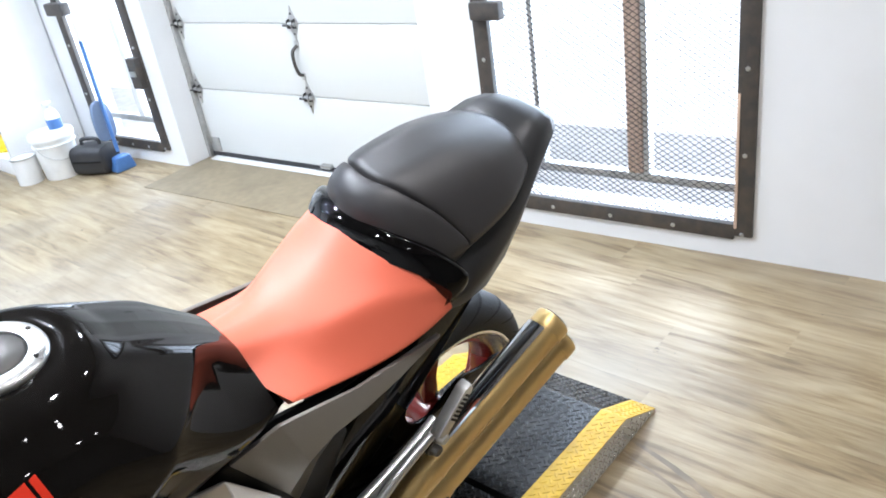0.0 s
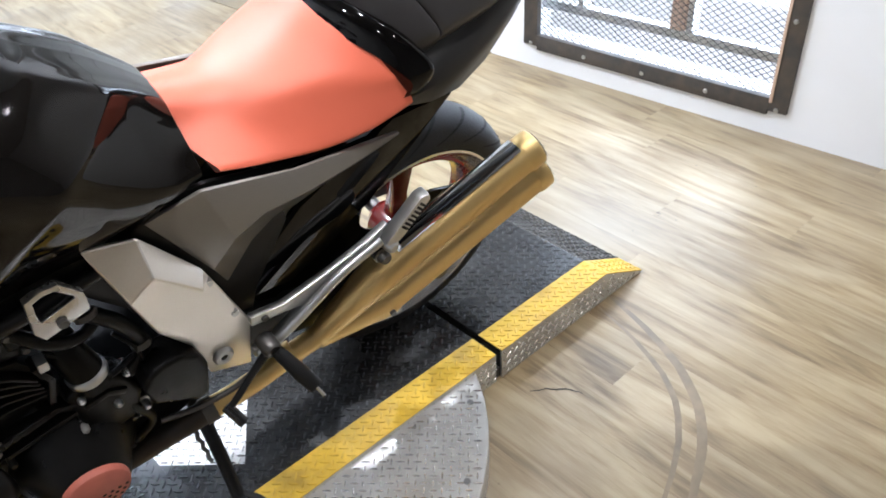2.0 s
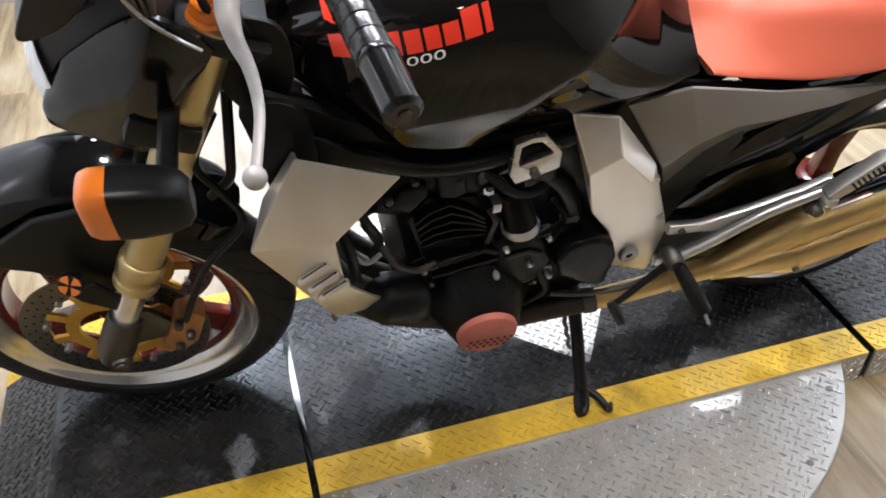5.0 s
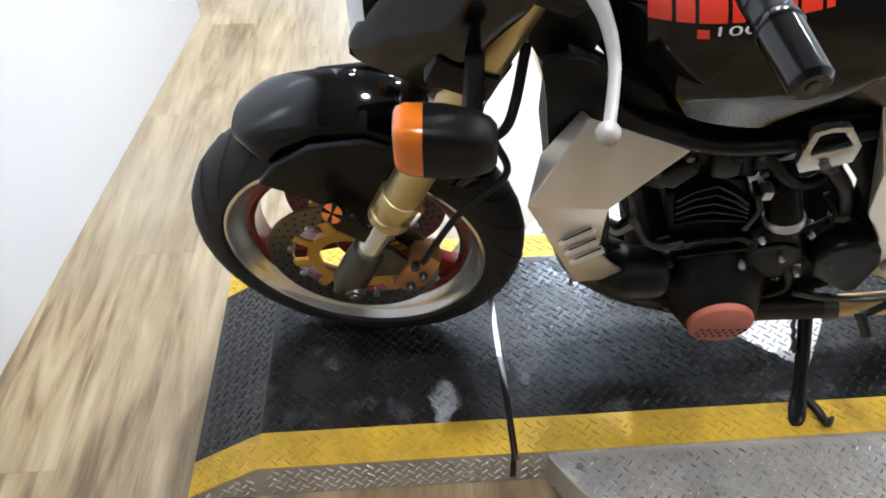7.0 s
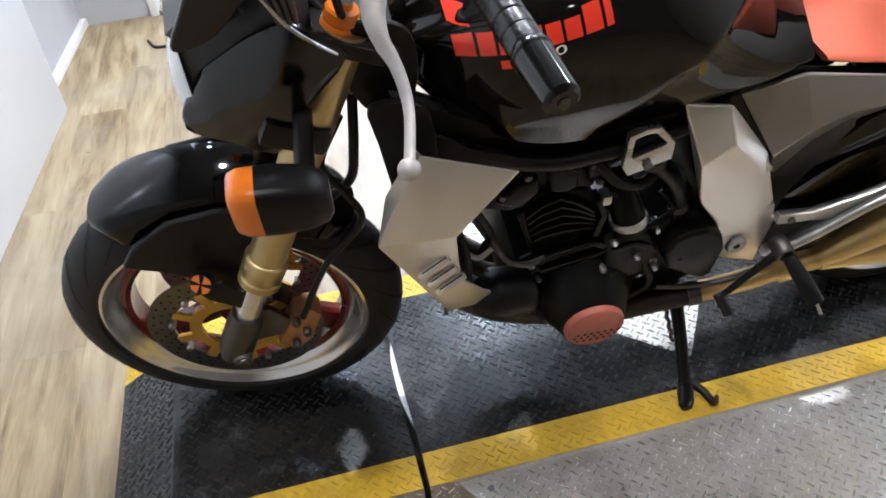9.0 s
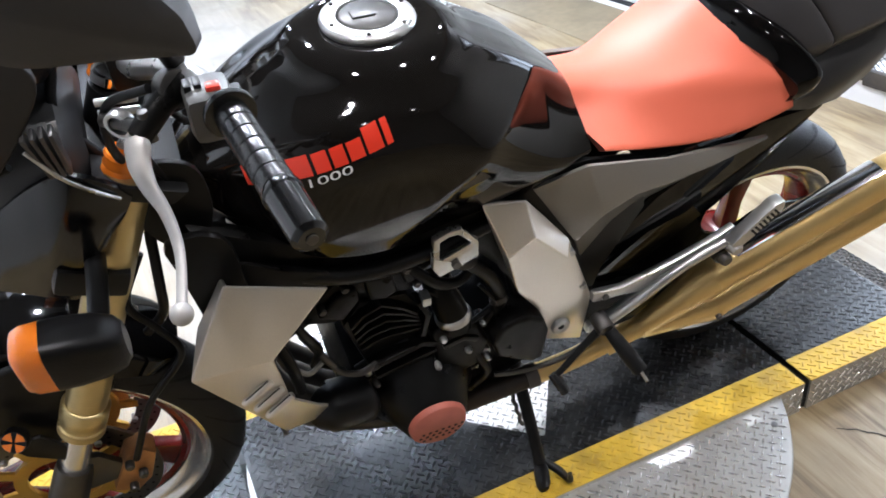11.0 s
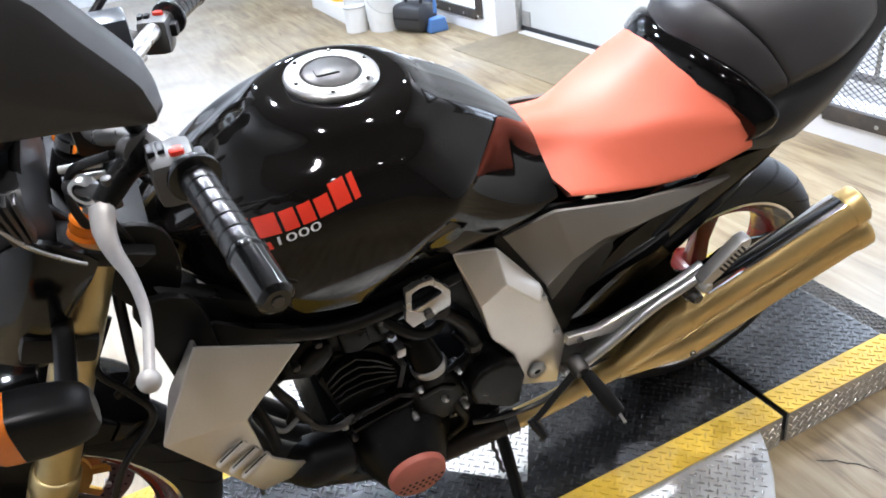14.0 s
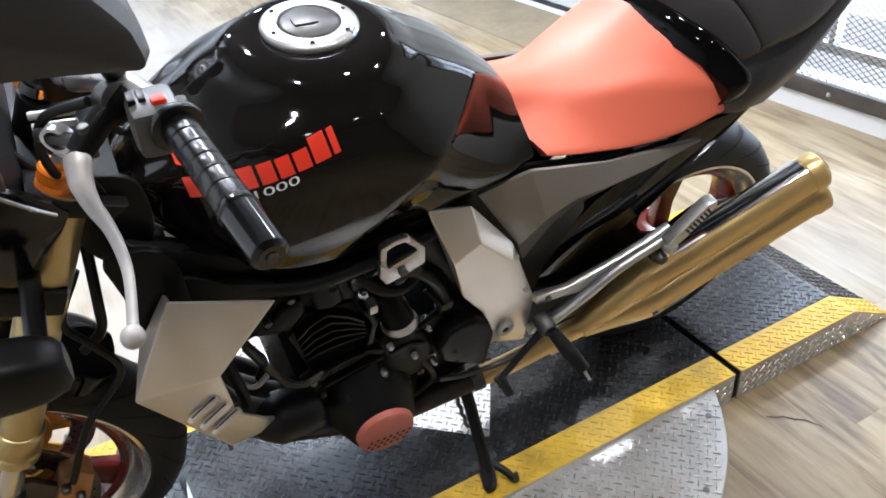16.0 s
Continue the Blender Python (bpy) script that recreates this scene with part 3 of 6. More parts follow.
# things by the far window
def bucket(x, y, r, h, name="bucket"):
    b = tagged(empty(name, pose(x, y, 0)), "white plastic bucket with a wire handle on the floor", "bucket")
    up = pose(0, 0, 0, 90)
    part("body", moved(turned([(0.0, 0.004), (r * 0.86, 0.0), (r * 0.88, 0.006), (r * 0.96, h * 0.72), (r * 1.03, h * 0.73), (r * 1.03, h * 0.76), (r * 0.97, h * 0.77), (r * 0.98, h * 0.86), (r * 1.04, h * 0.87), (r * 1.04, h * 0.89)], 36), up), M_PLASTIC_W, b)
    part("lid", moved(turned([(r * 1.06, h * 0.87), (r * 1.07, h * 0.95), (r * 1.0, h), (r * 0.9, h * 0.985), (0.0, h * 0.985)], 36), up), M_PLASTIC_W, b)
    part("wire_handle", tube([(r * math.cos(a) * 1.06, -r * 1.06 * abs(math.sin(a)) * 0.5 - 0.05, h * 0.8 - 0.10 * math.sin(a)) for a in np.linspace(0, math.pi, 9)], 0.003, 6), M_STEEL, b)
    return b


bucket(1.90, 4.80, 0.120, 0.27)
bottle = tagged(empty("spray_bottle", pose(1.93, 4.76, 0.2655)), "clear bottle with a blue label on the bucket", "bottle")
part("body", moved(turned([(0.0, 0.0), (0.036, 0.0), (0.04, 0.006), (0.04, 0.09), (0.03, 0.12), (0.013, 0.135), (0.012, 0.15), (0.0, 0.15)], 24), pose(0, 0, 0, 90)), M_CLEAR, bottle)
part("label_band", moved(turned([(0.0405, 0.02), (0.041, 0.021), (0.041, 0.075), (0.0405, 0.076)], 24), pose(0, 0, 0, 90)), M_PLASTIC_B, bottle)
part("trigger_head", box(-0.03, 0.02, -0.012, 0.012, 0.15, 0.175, 0.005), M_PLASTIC_W, bottle)
can = tagged(empty("paint_can", pose(1.74, 4.90, 0)), "small white can beside the bucket", "can")
part("body", moved(turned([(0.0, 0.0), (0.07, 0.0), (0.071, 0.004), (0.071, 0.15), (0.066, 0.155), (0.0, 0.15)], 28), pose(0, 0, 0, 90)), M_PLASTIC_W, can)
part("rim", moved(turned([(0.066, 0.15), (0.073, 0.15), (0.073, 0.158), (0.066, 0.158)], 28, closed=True), pose(0, 0, 0, 90)), M_STEEL, can)
def rounded_box_ring(y, half, z0, z1, n=24):
    """A ring with rounded corners in x and z at one y."""
    out = []
    for a in np.linspace(0, 2 * math.pi, n, endpoint=False):
        c, q = math.cos(a), math.sin(a)
        out.append((half * math.copysign(abs(c) ** 0.5, c), y, (z0 + z1) / 2 + (z1 - z0) / 2 * math.copysign(abs(q) ** 0.5, q)))
    return out


toolcase = tagged(empty("tool_case", pose(2.02, 4.60, 0, 0, 0, 25)), "black plastic tool case on the floor", "case")
part("shell", loft([rounded_box_ring(-0.125, 0.060, 0.050, 0.080), rounded_box_ring(-0.105, 0.085, 0.004, 0.165), rounded_box_ring(0.0, 0.090, 0.0, 0.175), rounded_box_ring(0.105, 0.085, 0.004, 0.165), rounded_box_ring(0.125, 0.060, 0.030, 0.130)]), M_PLASTIC_K, toolcase)
part("clasp_band", box(-0.093, 0.093, -0.10, 0.10, 0.085, 0.093, 0.003), M_SATIN, toolcase)
part("carry_handle", tube([(0, -0.06, 0.165), (0, -0.05, 0.200), (0, 0.05, 0.200), (0, 0.06, 0.165)], 0.011, 10), M_PLASTIC_K, toolcase)
broom = tagged(empty("broom_and_dustpan", pose(2.10, 4.47, 0)), "blue lobby dustpan with a clipped broom", "dustpan")
part("pan", slab([(-0.062, 0.0), (0.062, 0.0), (0.064, 0.015), (0.046, 0.085), (-0.046, 0.085), (-0.064, 0.015)], -0.04, 0.04, 0.010, None, 3), M_PLASTIC_B, broom)
part("stick", rod((0.0, 0.0, 0.11), (0.03, 0.05, 0.74), 0.011, 10), M_PLASTIC_B, broom)
part("scoop", slab(rounded([(-0.056, 0.20), (-0.060, 0.33), (-0.035, 0.40), (0.020, 0.405), (0.052, 0.34), (0.050, 0.21), (0.0, 0.18)], 4), 0.030, 0.060, 0.010, None, 3), M_SCOOP, broom, "blue-grey plastic scoop")
part("grip", rod((0.03, 0.05, 0.74), (0.033, 0.055, 0.84), 0.014, 10), M_PLASTIC_W, broom, "white end grip")

# white shelf case in the corner beyond the buckets, and what stands in and past it
shelf = tagged(empty("shelf_case", pose(1.735, 5.05, 0)), "white open shelf case standing on the floor", "shelf")
for y0 in (0.0, 0.70):
    part("side_panel", box(0.0, 0.452 if y0 < 0.1 else 0.392, y0, y0 + 0.03, 0.0, 1.9, 0.002), M_TRIM, shelf)
for z0, z1 in ((0.0, 0.10), (0.44, 0.47), (0.86, 0.89), (1.28, 1.31), (1.87, 1.895)):
    part("shelf_board", box(0.004, 0.376, 0.0305, 0.6995, z0 + 0.001, z1, 0.002), M_TRIM, shelf)
part("back_panel", box(0.377, 0.388, 0.031, 0.699, 0.102, 1.86), M_TRIM, shelf)
M_HAT = material("yellow_shell", (0.72, 0.52, 0.02), 0.35, stain=0.2, stain_size=12)
hat = tagged(empty("hard_hat", pose(1.89, 5.42, 0.1005)), "yellow hard hat lying in the shelf case", "hat")
part("shell", turned([(0.0, 0.10), (0.045, 0.094), (0.08, 0.065), (0.10, 0.018), (0.125, 0.008), (0.125, 0.002), (0.09, 0.004)], 28), M_HAT, hat).matrix_local = pose(0, 0, 0, 90)
bag = tagged(empty("tool_bag", pose(2.0, 5.60, 0.1005)), "black soft tool bag in the shelf case", "bag")
part("bag_body", box(-0.10, 0.10, -0.09, 0.15, 0.0, 0.20, 0.05), M_PLASTIC_K, bag)
part("bag_handle", tube([(0, -0.05, 0.19), (0, -0.03, 0.26), (0, 0.06, 0.26), (0, 0.08, 0.19)], 0.009, 8), M_RUBBERSEAL, bag)
M_BIN = material("dark_green_plastic", (0.012, 0.05, 0.05), 0.45, grain=0.2, stain=0.2)
bin_ = tagged(empty("waste_bin", pose(1.70, 7.15, 0)), "dark green plastic waste bin by the far wall", "bin")
part("bin_body", loft([[(x * s, y * s, z) for x, y in ((-1, -1), (1, -1), (1, 1), (-1, 1))] for z, s in ((0.0, 0.19), (0.5, 0.23))]), M_BIN, bin_)
part("bin_lid", box(-0.24, 0.24, -0.24, 0.24, 0.502, 0.53, 0.008), M_BIN, bin_)
boots = tagged(empty("rubber_boot", pose(1.83, 6.62, 0)), "black rubber boot with a red band on the floor", "boot")
part("boot_foot", box(-0.045, 0.045, -0.17, 0.09, 0.0, 0.085, 0.03), M_PLASTIC_K, boots)
part("boot_shaft", turned([(0.052, -0.05), (0.055, -0.20), (0.062, -0.33), (0.058, -0.33), (0.05, -0.20)], 20), M_RUBBERSEAL, boots).matrix_local = pose(0, 0.03, 0, -90)
part("boot_band", turned([(0.0605, -0.24), (0.062, -0.29), (0.058, -0.29), (0.057, -0.24)], 20, closed=True), M_DECAL_R, boots).matrix_local = pose(0, 0.03, 0, -90)

# ---- the turntable and its ramps ----
TOP, EDGE_Y, FAR_Y, STRIP = 0.085, 0.90, 1.472, 0.073
PITCH = 0.0165          # spacing of the raised lugs, on a lattice turned by 45 degrees


def lug_mesh(cells, bm=None):
    """Raised lozenges of tread plate: cells of (x, y, angle); flat on z = 0."""
    verts, faces = [], []
    L, W, H = 0.0108, 0.0030, 0.0019
    ring = ((-1, 0, 0), (-0.45, -0.8, 0), (0.45, -0.8, 0), (1, 0, 0), (0.45, 0.8, 0), (-0.45, 0.8, 0))
    for x, y, a in cells:
        c, s, k = math.cos(a), math.sin(a), len(verts)
        for u, v, _ in ring:
            verts.append((x + c * u * L - s * v * W, y + s * u * L + c * v * W, -0.0005))
        for u, v, _ in ring:
            u, v = u * 0.72, v * 0.5
            verts.append((x + c * u * L - s * v * W, y + s * u * L + c * v * W, H))
        faces += [(k + i, k + (i + 1) % 6, k + 6 + (i + 1) % 6, k + 6 + i) for i in range(6)] + [tuple(k + 6 + i for i in range(6))]
    return verts, faces


def lugs(name, x0, x1, y0, y1, mat, parent, m, inside=None):
    cells = []
    c = PITCH * math.sqrt(0.5)
    for a in range(math.floor(x0 / c), math.ceil(x1 / c) + 1):
        for b in range(math.floor(y0 / c), math.ceil(y1 / c) + 1):
            x, y = a * c, b * c
            if (a + b) % 2 == 0 and x0 + 0.007 < x < x1 - 0.007 and y0 + 0.007 < y < y1 - 0.007 and (inside is None or inside(x, y)):
                cells.append((x, y, radians(45 if ((a + b) // 2 + (a - b) // 2) % 2 else -45)))
    v, f = lug_mesh(cells)
    me = bpy.data.meshes.new(name)
    me.from_pydata(v, [], f)
    me.materials.append(mat)
    o = new(name, me)
    o.parent = parent
    o.matrix_world = m
    o["kind"] = "stuff"
    o["label"] = "raised tread lugs"
    return o


def pane(x0, x1, y0, y1, z, t=0.003):
    return box(x0, x1, y0, y1, z - t, z, 0.0008)


HOLE = (0.47, 0.725, 1.04, 1.245)      # cut-out in the middle deck


def deck(name, x0, x1, label, hole=None):
    d = tagged(empty(name, pose(0, 0, 0)), label, "ramp deck", group="turntable decks")
    yi, yo = EDGE_Y + STRIP, FAR_Y - STRIP
    if hole:
        hx0, hx1, hy0, hy1 = hole
        bm = pane(x0, hx0, yi, yo, TOP)
        pane_list = ((hx1, x1, yi, yo),)
        for a, b, c, e in pane_list:
            box(a, b, c, e, TOP - 0.003, TOP, 0.0, bm)
        # the near rim of the opening runs to a corner, as cut
        own = bmesh.new()
        for tri in (((hx0, yi), (hx1, yi), (hx1, hy1), (0.59, hy0), (hx0, 1.155)), ((hx0, yo), (hx0, hy1), (hx1, hy1), (hx1, yo))):
            lo = [own.verts.new((x, y, TOP - 0.003)) for x, y in tri]
            hi = [own.verts.new((x, y, TOP)) for x, y in tri]
            own.faces.new(hi)
            own.faces.new(lo[::-1])
            for i in range(len(hi)):
                k = (i + 1) % len(hi)
                own.faces.new((lo[i], lo[k], hi[k], hi[i]))
        bm = merge(bm, own)
    else:
        bm = pane(x0, x1, yi, yo, TOP)
    part("plate", bm, M_BLACKPLATE, d, "black painted tread plate", 0)

    def clear(x, y):
        if not hole:
            return True
        hx0, hx1, hy0, hy1 = hole
        if not (hx0 - 0.01 < x < hx1 + 0.01 and y < hy1 + 0.01):
            return True
        near = np.interp(x, (hx0, 0.59, hx1), (1.155, hy0, hy1))
        return y < near - 0.012
    lugs("tread", x0, x1, yi, yo, M_LUG, d, pose(0, 0, TOP), clear)
    for y0, y1 in ((EDGE_Y, yi), (yo, FAR_Y)):
        part("edge_stripe", pane(x0, x1, y0, y1, TOP), M_YELLOW, d, "worn yellow safety stripe", 0)
        lugs("stripe_tread", x0, x1, y0, y1, M_YELLOW, d, pose(0, 0, TOP))
    for y, turn in ((EDGE_Y, 1), (FAR_Y, -1)):
        part("side_plate", box(x0, x1, min(y, y + turn * 0.004), max(y, y + turn * 0.004), 0.002, TOP - 0.003), M_BARE, d, "bare tread plate side", 0)
    lugs("side_tread", x0, x1, 0.0, TOP - 0.002, M_BARELUG, d, Matrix.Translation((0, EDGE_Y, 0)) @ pose(0, 0, 0, 90))
    # shade below the deck, added as a flat black bar
    part("gap_shadow_bar", box(x0 + 0.02, x1 - 0.02, EDGE_Y + 0.03, FAR_Y - 0.03, 0.004, 0.05 if not hole else 0.0035), M_DARK, d, "flat black bar in place of the shade under the deck", 0)
    return d


def sloped(d, xa, xb):
    """The sloping end: from height TOP at xa down to the floor at xb."""
    yi, yo = EDGE_Y + STRIP, FAR_Y - STRIP
    n = math.hypot(xb - xa, TOP - 0.008)
    turn = math.atan2(TOP - 0.008, abs(xb - xa))
    sgn = 1 if xb > xa else -1
    m = Matrix.Translation((xa, 0, TOP)) @ Matrix.Rotation(sgn * turn, 4, "Y")
    x0, x1 = (0, n) if sgn > 0 else (-n, 0)
    for nm, y0, y1, mat, lab in (("end_plate", yi, yo, M_BLACKPLATE, "sloping black tread plate"), ("end_stripe", EDGE_Y, yi, M_YELLOW, ""), ("end_stripe", yo, FAR_Y, M_YELLOW, "")):
        o = part(nm, pane(x0, x1, y0, y1, 0), mat, d, lab, 0)
        o.matrix_world = m
        lugs("end_tread", x0, x1, y0, y1, M_LUG if mat is M_BLACKPLATE else mat, d, m)
    for y, t in ((EDGE_Y, 0.004), (FAR_Y, -0.004)):
        part("end_side", slab([(xa, 0.002), (xb, 0.004), (xa, TOP - 0.003)], min(y, y + t), max(y, y + t)), M_BARE, d, "", 0)
    tri = lambda x, y: y < (TOP - 0.012) * (1 - (x - min(xa, xb)) / abs(xb - xa) if sgn > 0 else (x - min(xa, xb)) / abs(xb - xa)) - 0.004
    lugs("end_side_tread", min(xa, xb), max(xa, xb), 0.0, TOP, M_BARELUG, d, Matrix.Translation((0, EDGE_Y, 0)) @ pose(0, 0, 0, 90), tri)


middle = deck("middle_deck", 0.022, 1.139, "black tread plate deck with yellow edges and a cut-out", HOLE)
rear = deck("rear_ramp", 1.157, 1.530, "black tread plate ramp with yellow edges behind the rear wheel")
front = deck("front_ramp", -0.427, 0.010, "black tread plate ramp with yellow edges under the front wheel")
# black strips added in the deck joints, so the gaps look dark and shaded
for d, x0, x1 in ((front, -0.004, 0.0055), (front, 0.0065, 0.0215), (rear, 1.1405, 1.1565), (rear, 1.158, 1.166)):
    part("joint_web", box(x0, x1, EDGE_Y + 0.006, FAR_Y - 0.006, 0.003, 0.03 if x1 - x0 > 0.012 else TOP - 0.004), M_BLACKPLATE, d, "", 0)
sloped(rear, 1.530, 1.685)
sloped(front, -0.427, -0.56)

# round plate that carries the middle deck
DISC = (0.575, 1.165, 0.567)
table = tagged(empty("turntable_disc", pose(DISC[0], DISC[1], 0)), "bare steel tread plate turntable disc", "turntable")
DISC_TOP = 0.074


def disc_body():
    own = bmesh.new()
    rings = []
    for r, z in ((DISC[2], 0.004), (DISC[2], DISC_TOP - 0.002), (DISC[2] - 0.002, DISC_TOP)):
        rings.append([(r * math.cos(a), r * math.sin(a), z) for a in np.linspace(0, 2 * math.pi, 128, endpoint=False)])
    return loft(rings, True, True)


part("disc_plate", disc_body(), M_BARE, table, "", 30)
in_disc = lambda x, y: math.hypot(x, y) < DISC[2] - 0.007
lugs("disc_tread", -0.6, 0.6, -0.6, EDGE_Y - DISC[1] - 0.002, M_BARELUG, table, pose(DISC[0], DISC[1], DISC_TOP), in_disc)
lugs("disc_tread", -0.6, 0.6, FAR_Y - DISC[1] + 0.002, 0.6, M_BARELUG, table, pose(DISC[0], DISC[1], DISC_TOP), in_disc)
lugs("disc_tread", HOLE[0] - DISC[0] - 0.02, HOLE[1] - DISC[0] + 0.02, HOLE[2] - DISC[1] - 0.02, HOLE[3] - DISC[1] + 0.02, M_BARELUG, table, pose(DISC[0], DISC[1], DISC_TOP), in_disc)
for k, a in enumerate((-147, -128, -103, -78, -57, -36)):
    r = DISC[2] - 0.03
    b = part("bolt", moved(turned([(0.0, 0.0022), (0.0028, 0.0022), (0.0034, 0.0034), (0.0060, 0.0032), (0.0072, 0.0)], 14), pose(r * math.cos(radians(a)), r * math.sin(radians(a)), DISC_TOP, 90)), M_BOLT, table)

# ---- the motorcycle ----
# local frame: x to the tail, y to the right-hand side, z up; it stands askew on the deck and leans on its side stand
BIKE = Matrix.Translation((0.44, 1.213, TOP + 0.001)) @ pose(0, 0, 0, 0, 0, -3.5) @ pose(0, 0, 0, 13.5) @ Matrix.Translation((-0.44, 0, 0))
bike = tagged(empty("motorcycle", BIKE), "black naked motorcycle, red seat, gold exhausts, leaning on side stand", "motorcycle")
XF, XR = -0.230, 1.065
RF, RR = 0.288, 0.287
INTO = BIKE.inverted()


def tyre_profile(radius, width, rim_r):
    pr = []
    for a in np.linspace(-1.0, 1.0, 21):
        t = a * radians(98)
        pr.append((radius - (radius - rim_r) * 0.72 * (1 - math.cos(t)), width / 2 * math.sin(t)))
    return [(rim_r - 0.002, -width * 0.34), (rim_r + 0.010, -width * 0.43)] + pr + [(rim_r + 0.010, width * 0.43), (rim_r - 0.002, width * 0.34)]


def grooves(radius, width, rim_r, count, lean):
    """Tread grooves: narrow dark channels that sweep from the crown to the shoulder."""
    own = bmesh.new()
    for side in (-1, 1):
        for k in range(count):
            a0 = 2 * math.pi * (k + 0.25 * side) / count
            prev = None
            for u in np.linspace(0.06, 0.84, 9):
                t = side * u * radians(98)
                r = radius - (radius - rim_r) * 0.72 * (1 - math.cos(t)) + 0.0012
                y = width / 2 * math.sin(t) * 1.016
                a = a0 + lean * u * u
                half = 0.0058 * (1 - 0.5 * u) / r
                pair = [own.verts.new((r * math.cos(b), y, r * math.sin(b))) for b in (a - half, a + half)]
                if prev:
                    own.faces.new((prev[0], prev[1], pair[1], pair[0]))
                prev = pair
    return own


def ring_plate(r0, r1, y0, y1, sides=72, bm=None):
    return turned([(r0, y0), (r1, y0), (r1, y1), (r0, y1)], sides, bm, closed=True)


def wheel(name, x, radius, width, rim_r, rim_w, spokes, steer=0.0, y=0.0):
    hub = Matrix.Translation((x, y, radius)) @ pose(0, 0, 0, 0, 0, steer)
    w = part(name, moved(turned(tyre_profile(radius, width, rim_r), 96, closed=True), hub), M_TYRE, bike, "black tyre on a red rim with polished lip")
    part("tread_groove", moved(grooves(radius, width, rim_r, 22, 0.5), hub), M_DARK, w, "", 0)
    h = rim_w / 2
    part("rim_lip", moved(turned([(rim_r - 0.030, -h + 0.034), (rim_r - 0.020, -h + 0.018), (rim_r - 0.009, -h + 0.009), (rim_r - 0.002, -h + 0.0055), (rim_r + 0.001, -h - 0.001), (rim_r + 0.005, -h - 0.004), (rim_r + 0.010, -h - 0.003), (rim_r + 0.011, -h + 0.003), (rim_r - 0.002, -h + 0.011), (rim_r - 0.028, -h + 0.038)], 96, closed=True), hub), M_LIP, w, "polished rim lip")
    part("rim_lip", moved(turned([(rim_r - 0.02, h - 0.010), (rim_r - 0.004, h), (rim_r + 0.010, h + 0.004), (rim_r + 0.010, h - 0.004), (rim_r - 0.016, h - 0.016)], 96, closed=True), hub), M_LIP, w)
    part("rim_barrel", moved(turned([(rim_r - 0.028, -h + 0.02), (rim_r - 0.036, -h * 0.45), (rim_r - 0.036, h * 0.45), (rim_r - 0.016, h - 0.012), (rim_r - 0.012, h * 0.5), (rim_r - 0.03, 0.0), (rim_r - 0.012, -h * 0.5)], 96, closed=True), hub), M_RED, w, "red painted rim")
    part("hub", moved(turned([(0.0, -h * 0.8), (0.03, -h * 0.8), (0.045, -h * 0.5), (0.04, 0), (0.045, h * 0.5), (0.03, h * 0.8), (0.0, h * 0.8)], 32), hub), M_RED, w)
    for k in range(spokes):
        a = 360 / spokes * k + (30 if spokes == 3 else 12)
        sp = loft([[(r, wy, hz) for wy, hz in ((-tw, -th), (tw, -th), (tw * 0.7, th), (-tw * 0.7, th))] for r, tw, th in ((0.035, 0.022, 0.018), (0.10, 0.016, 0.016), (rim_r - 0.03, 0.017, 0.026))])
        bevel(sp, 0.004)
        part("spoke", moved(sp, hub @ pose(0, 0, 0, 0, a, 0)), M_RED, w)
    return w, hub


front_wheel, HUB_F = wheel("front_wheel", XF, RF, 0.112, 0.214, 0.094, 3, -6)
rear_wheel, HUB_R = wheel("rear_wheel", XR, RR, 0.126, 0.215, 0.118, 3, 0.0, 0.008)


def brake_disc(y, name):
    d = part(name, moved(ring_plate(0.104, 0.146, y - 0.0025, y + 0.0025), HUB_F), M_DISC, bike, "drilled steel brake disc with gold carrier")
    carrier = ring_plate(0.058, 0.078, y - 0.004, y + 0.004, 48)
    for k in range(9):
        a = radians(40 * k)
        arm = box(0.074, 0.108, y - 0.0035, y + 0.0035, -0.009, 0.009, 0.002)
        part("carrier_arm", moved(arm, HUB_F @ pose(0, 0, 0, 0, math.degrees(a) + 8, 0)), M_CARRIER, d)
    part("carrier", moved(carrier, HUB_F), M_CARRIER, d, "gold anodised carrier")
    holes = bmesh.new()
    for k in range(36):
        for j, r in enumerate((0.112, 0.124, 0.136)):
            a = radians(10 * k + 4 * j)
            own = turned([(0.0, 0.0), (0.0027, 0.0)], 8)
            for side in (-1, 1):
                c = moved(own.copy(), Matrix.Translation((r * math.cos(a), y + side * 0.0029, r * math.sin(a))))
                holes = merge(holes, c)
            own.free()
    part("vent_hole", moved(holes, HUB_F), M_DARK, d, "", 0)
    for k in range(9):
        a = radians(40 * k + 8)
        part("rivet", moved(turned([(0.0, -0.008), (0.005, -0.008), (0.006, -0.006), (0.006, 0.006), (0.0, 0.006)], 12), HUB_F @ Matrix.Translation((0.106 * math.cos(a), y, 0.106 * math.sin(a)))), M_ALU, d)
    return d


brake_disc(-0.064, "brake_disc")
brake_disc(0.064, "brake_disc")


# fork legs run up and back; s is the height along the leg
def fork_pt(z, y):
    return Vector((XF - 0.008 + 0.44 * (z - RF), y, z))


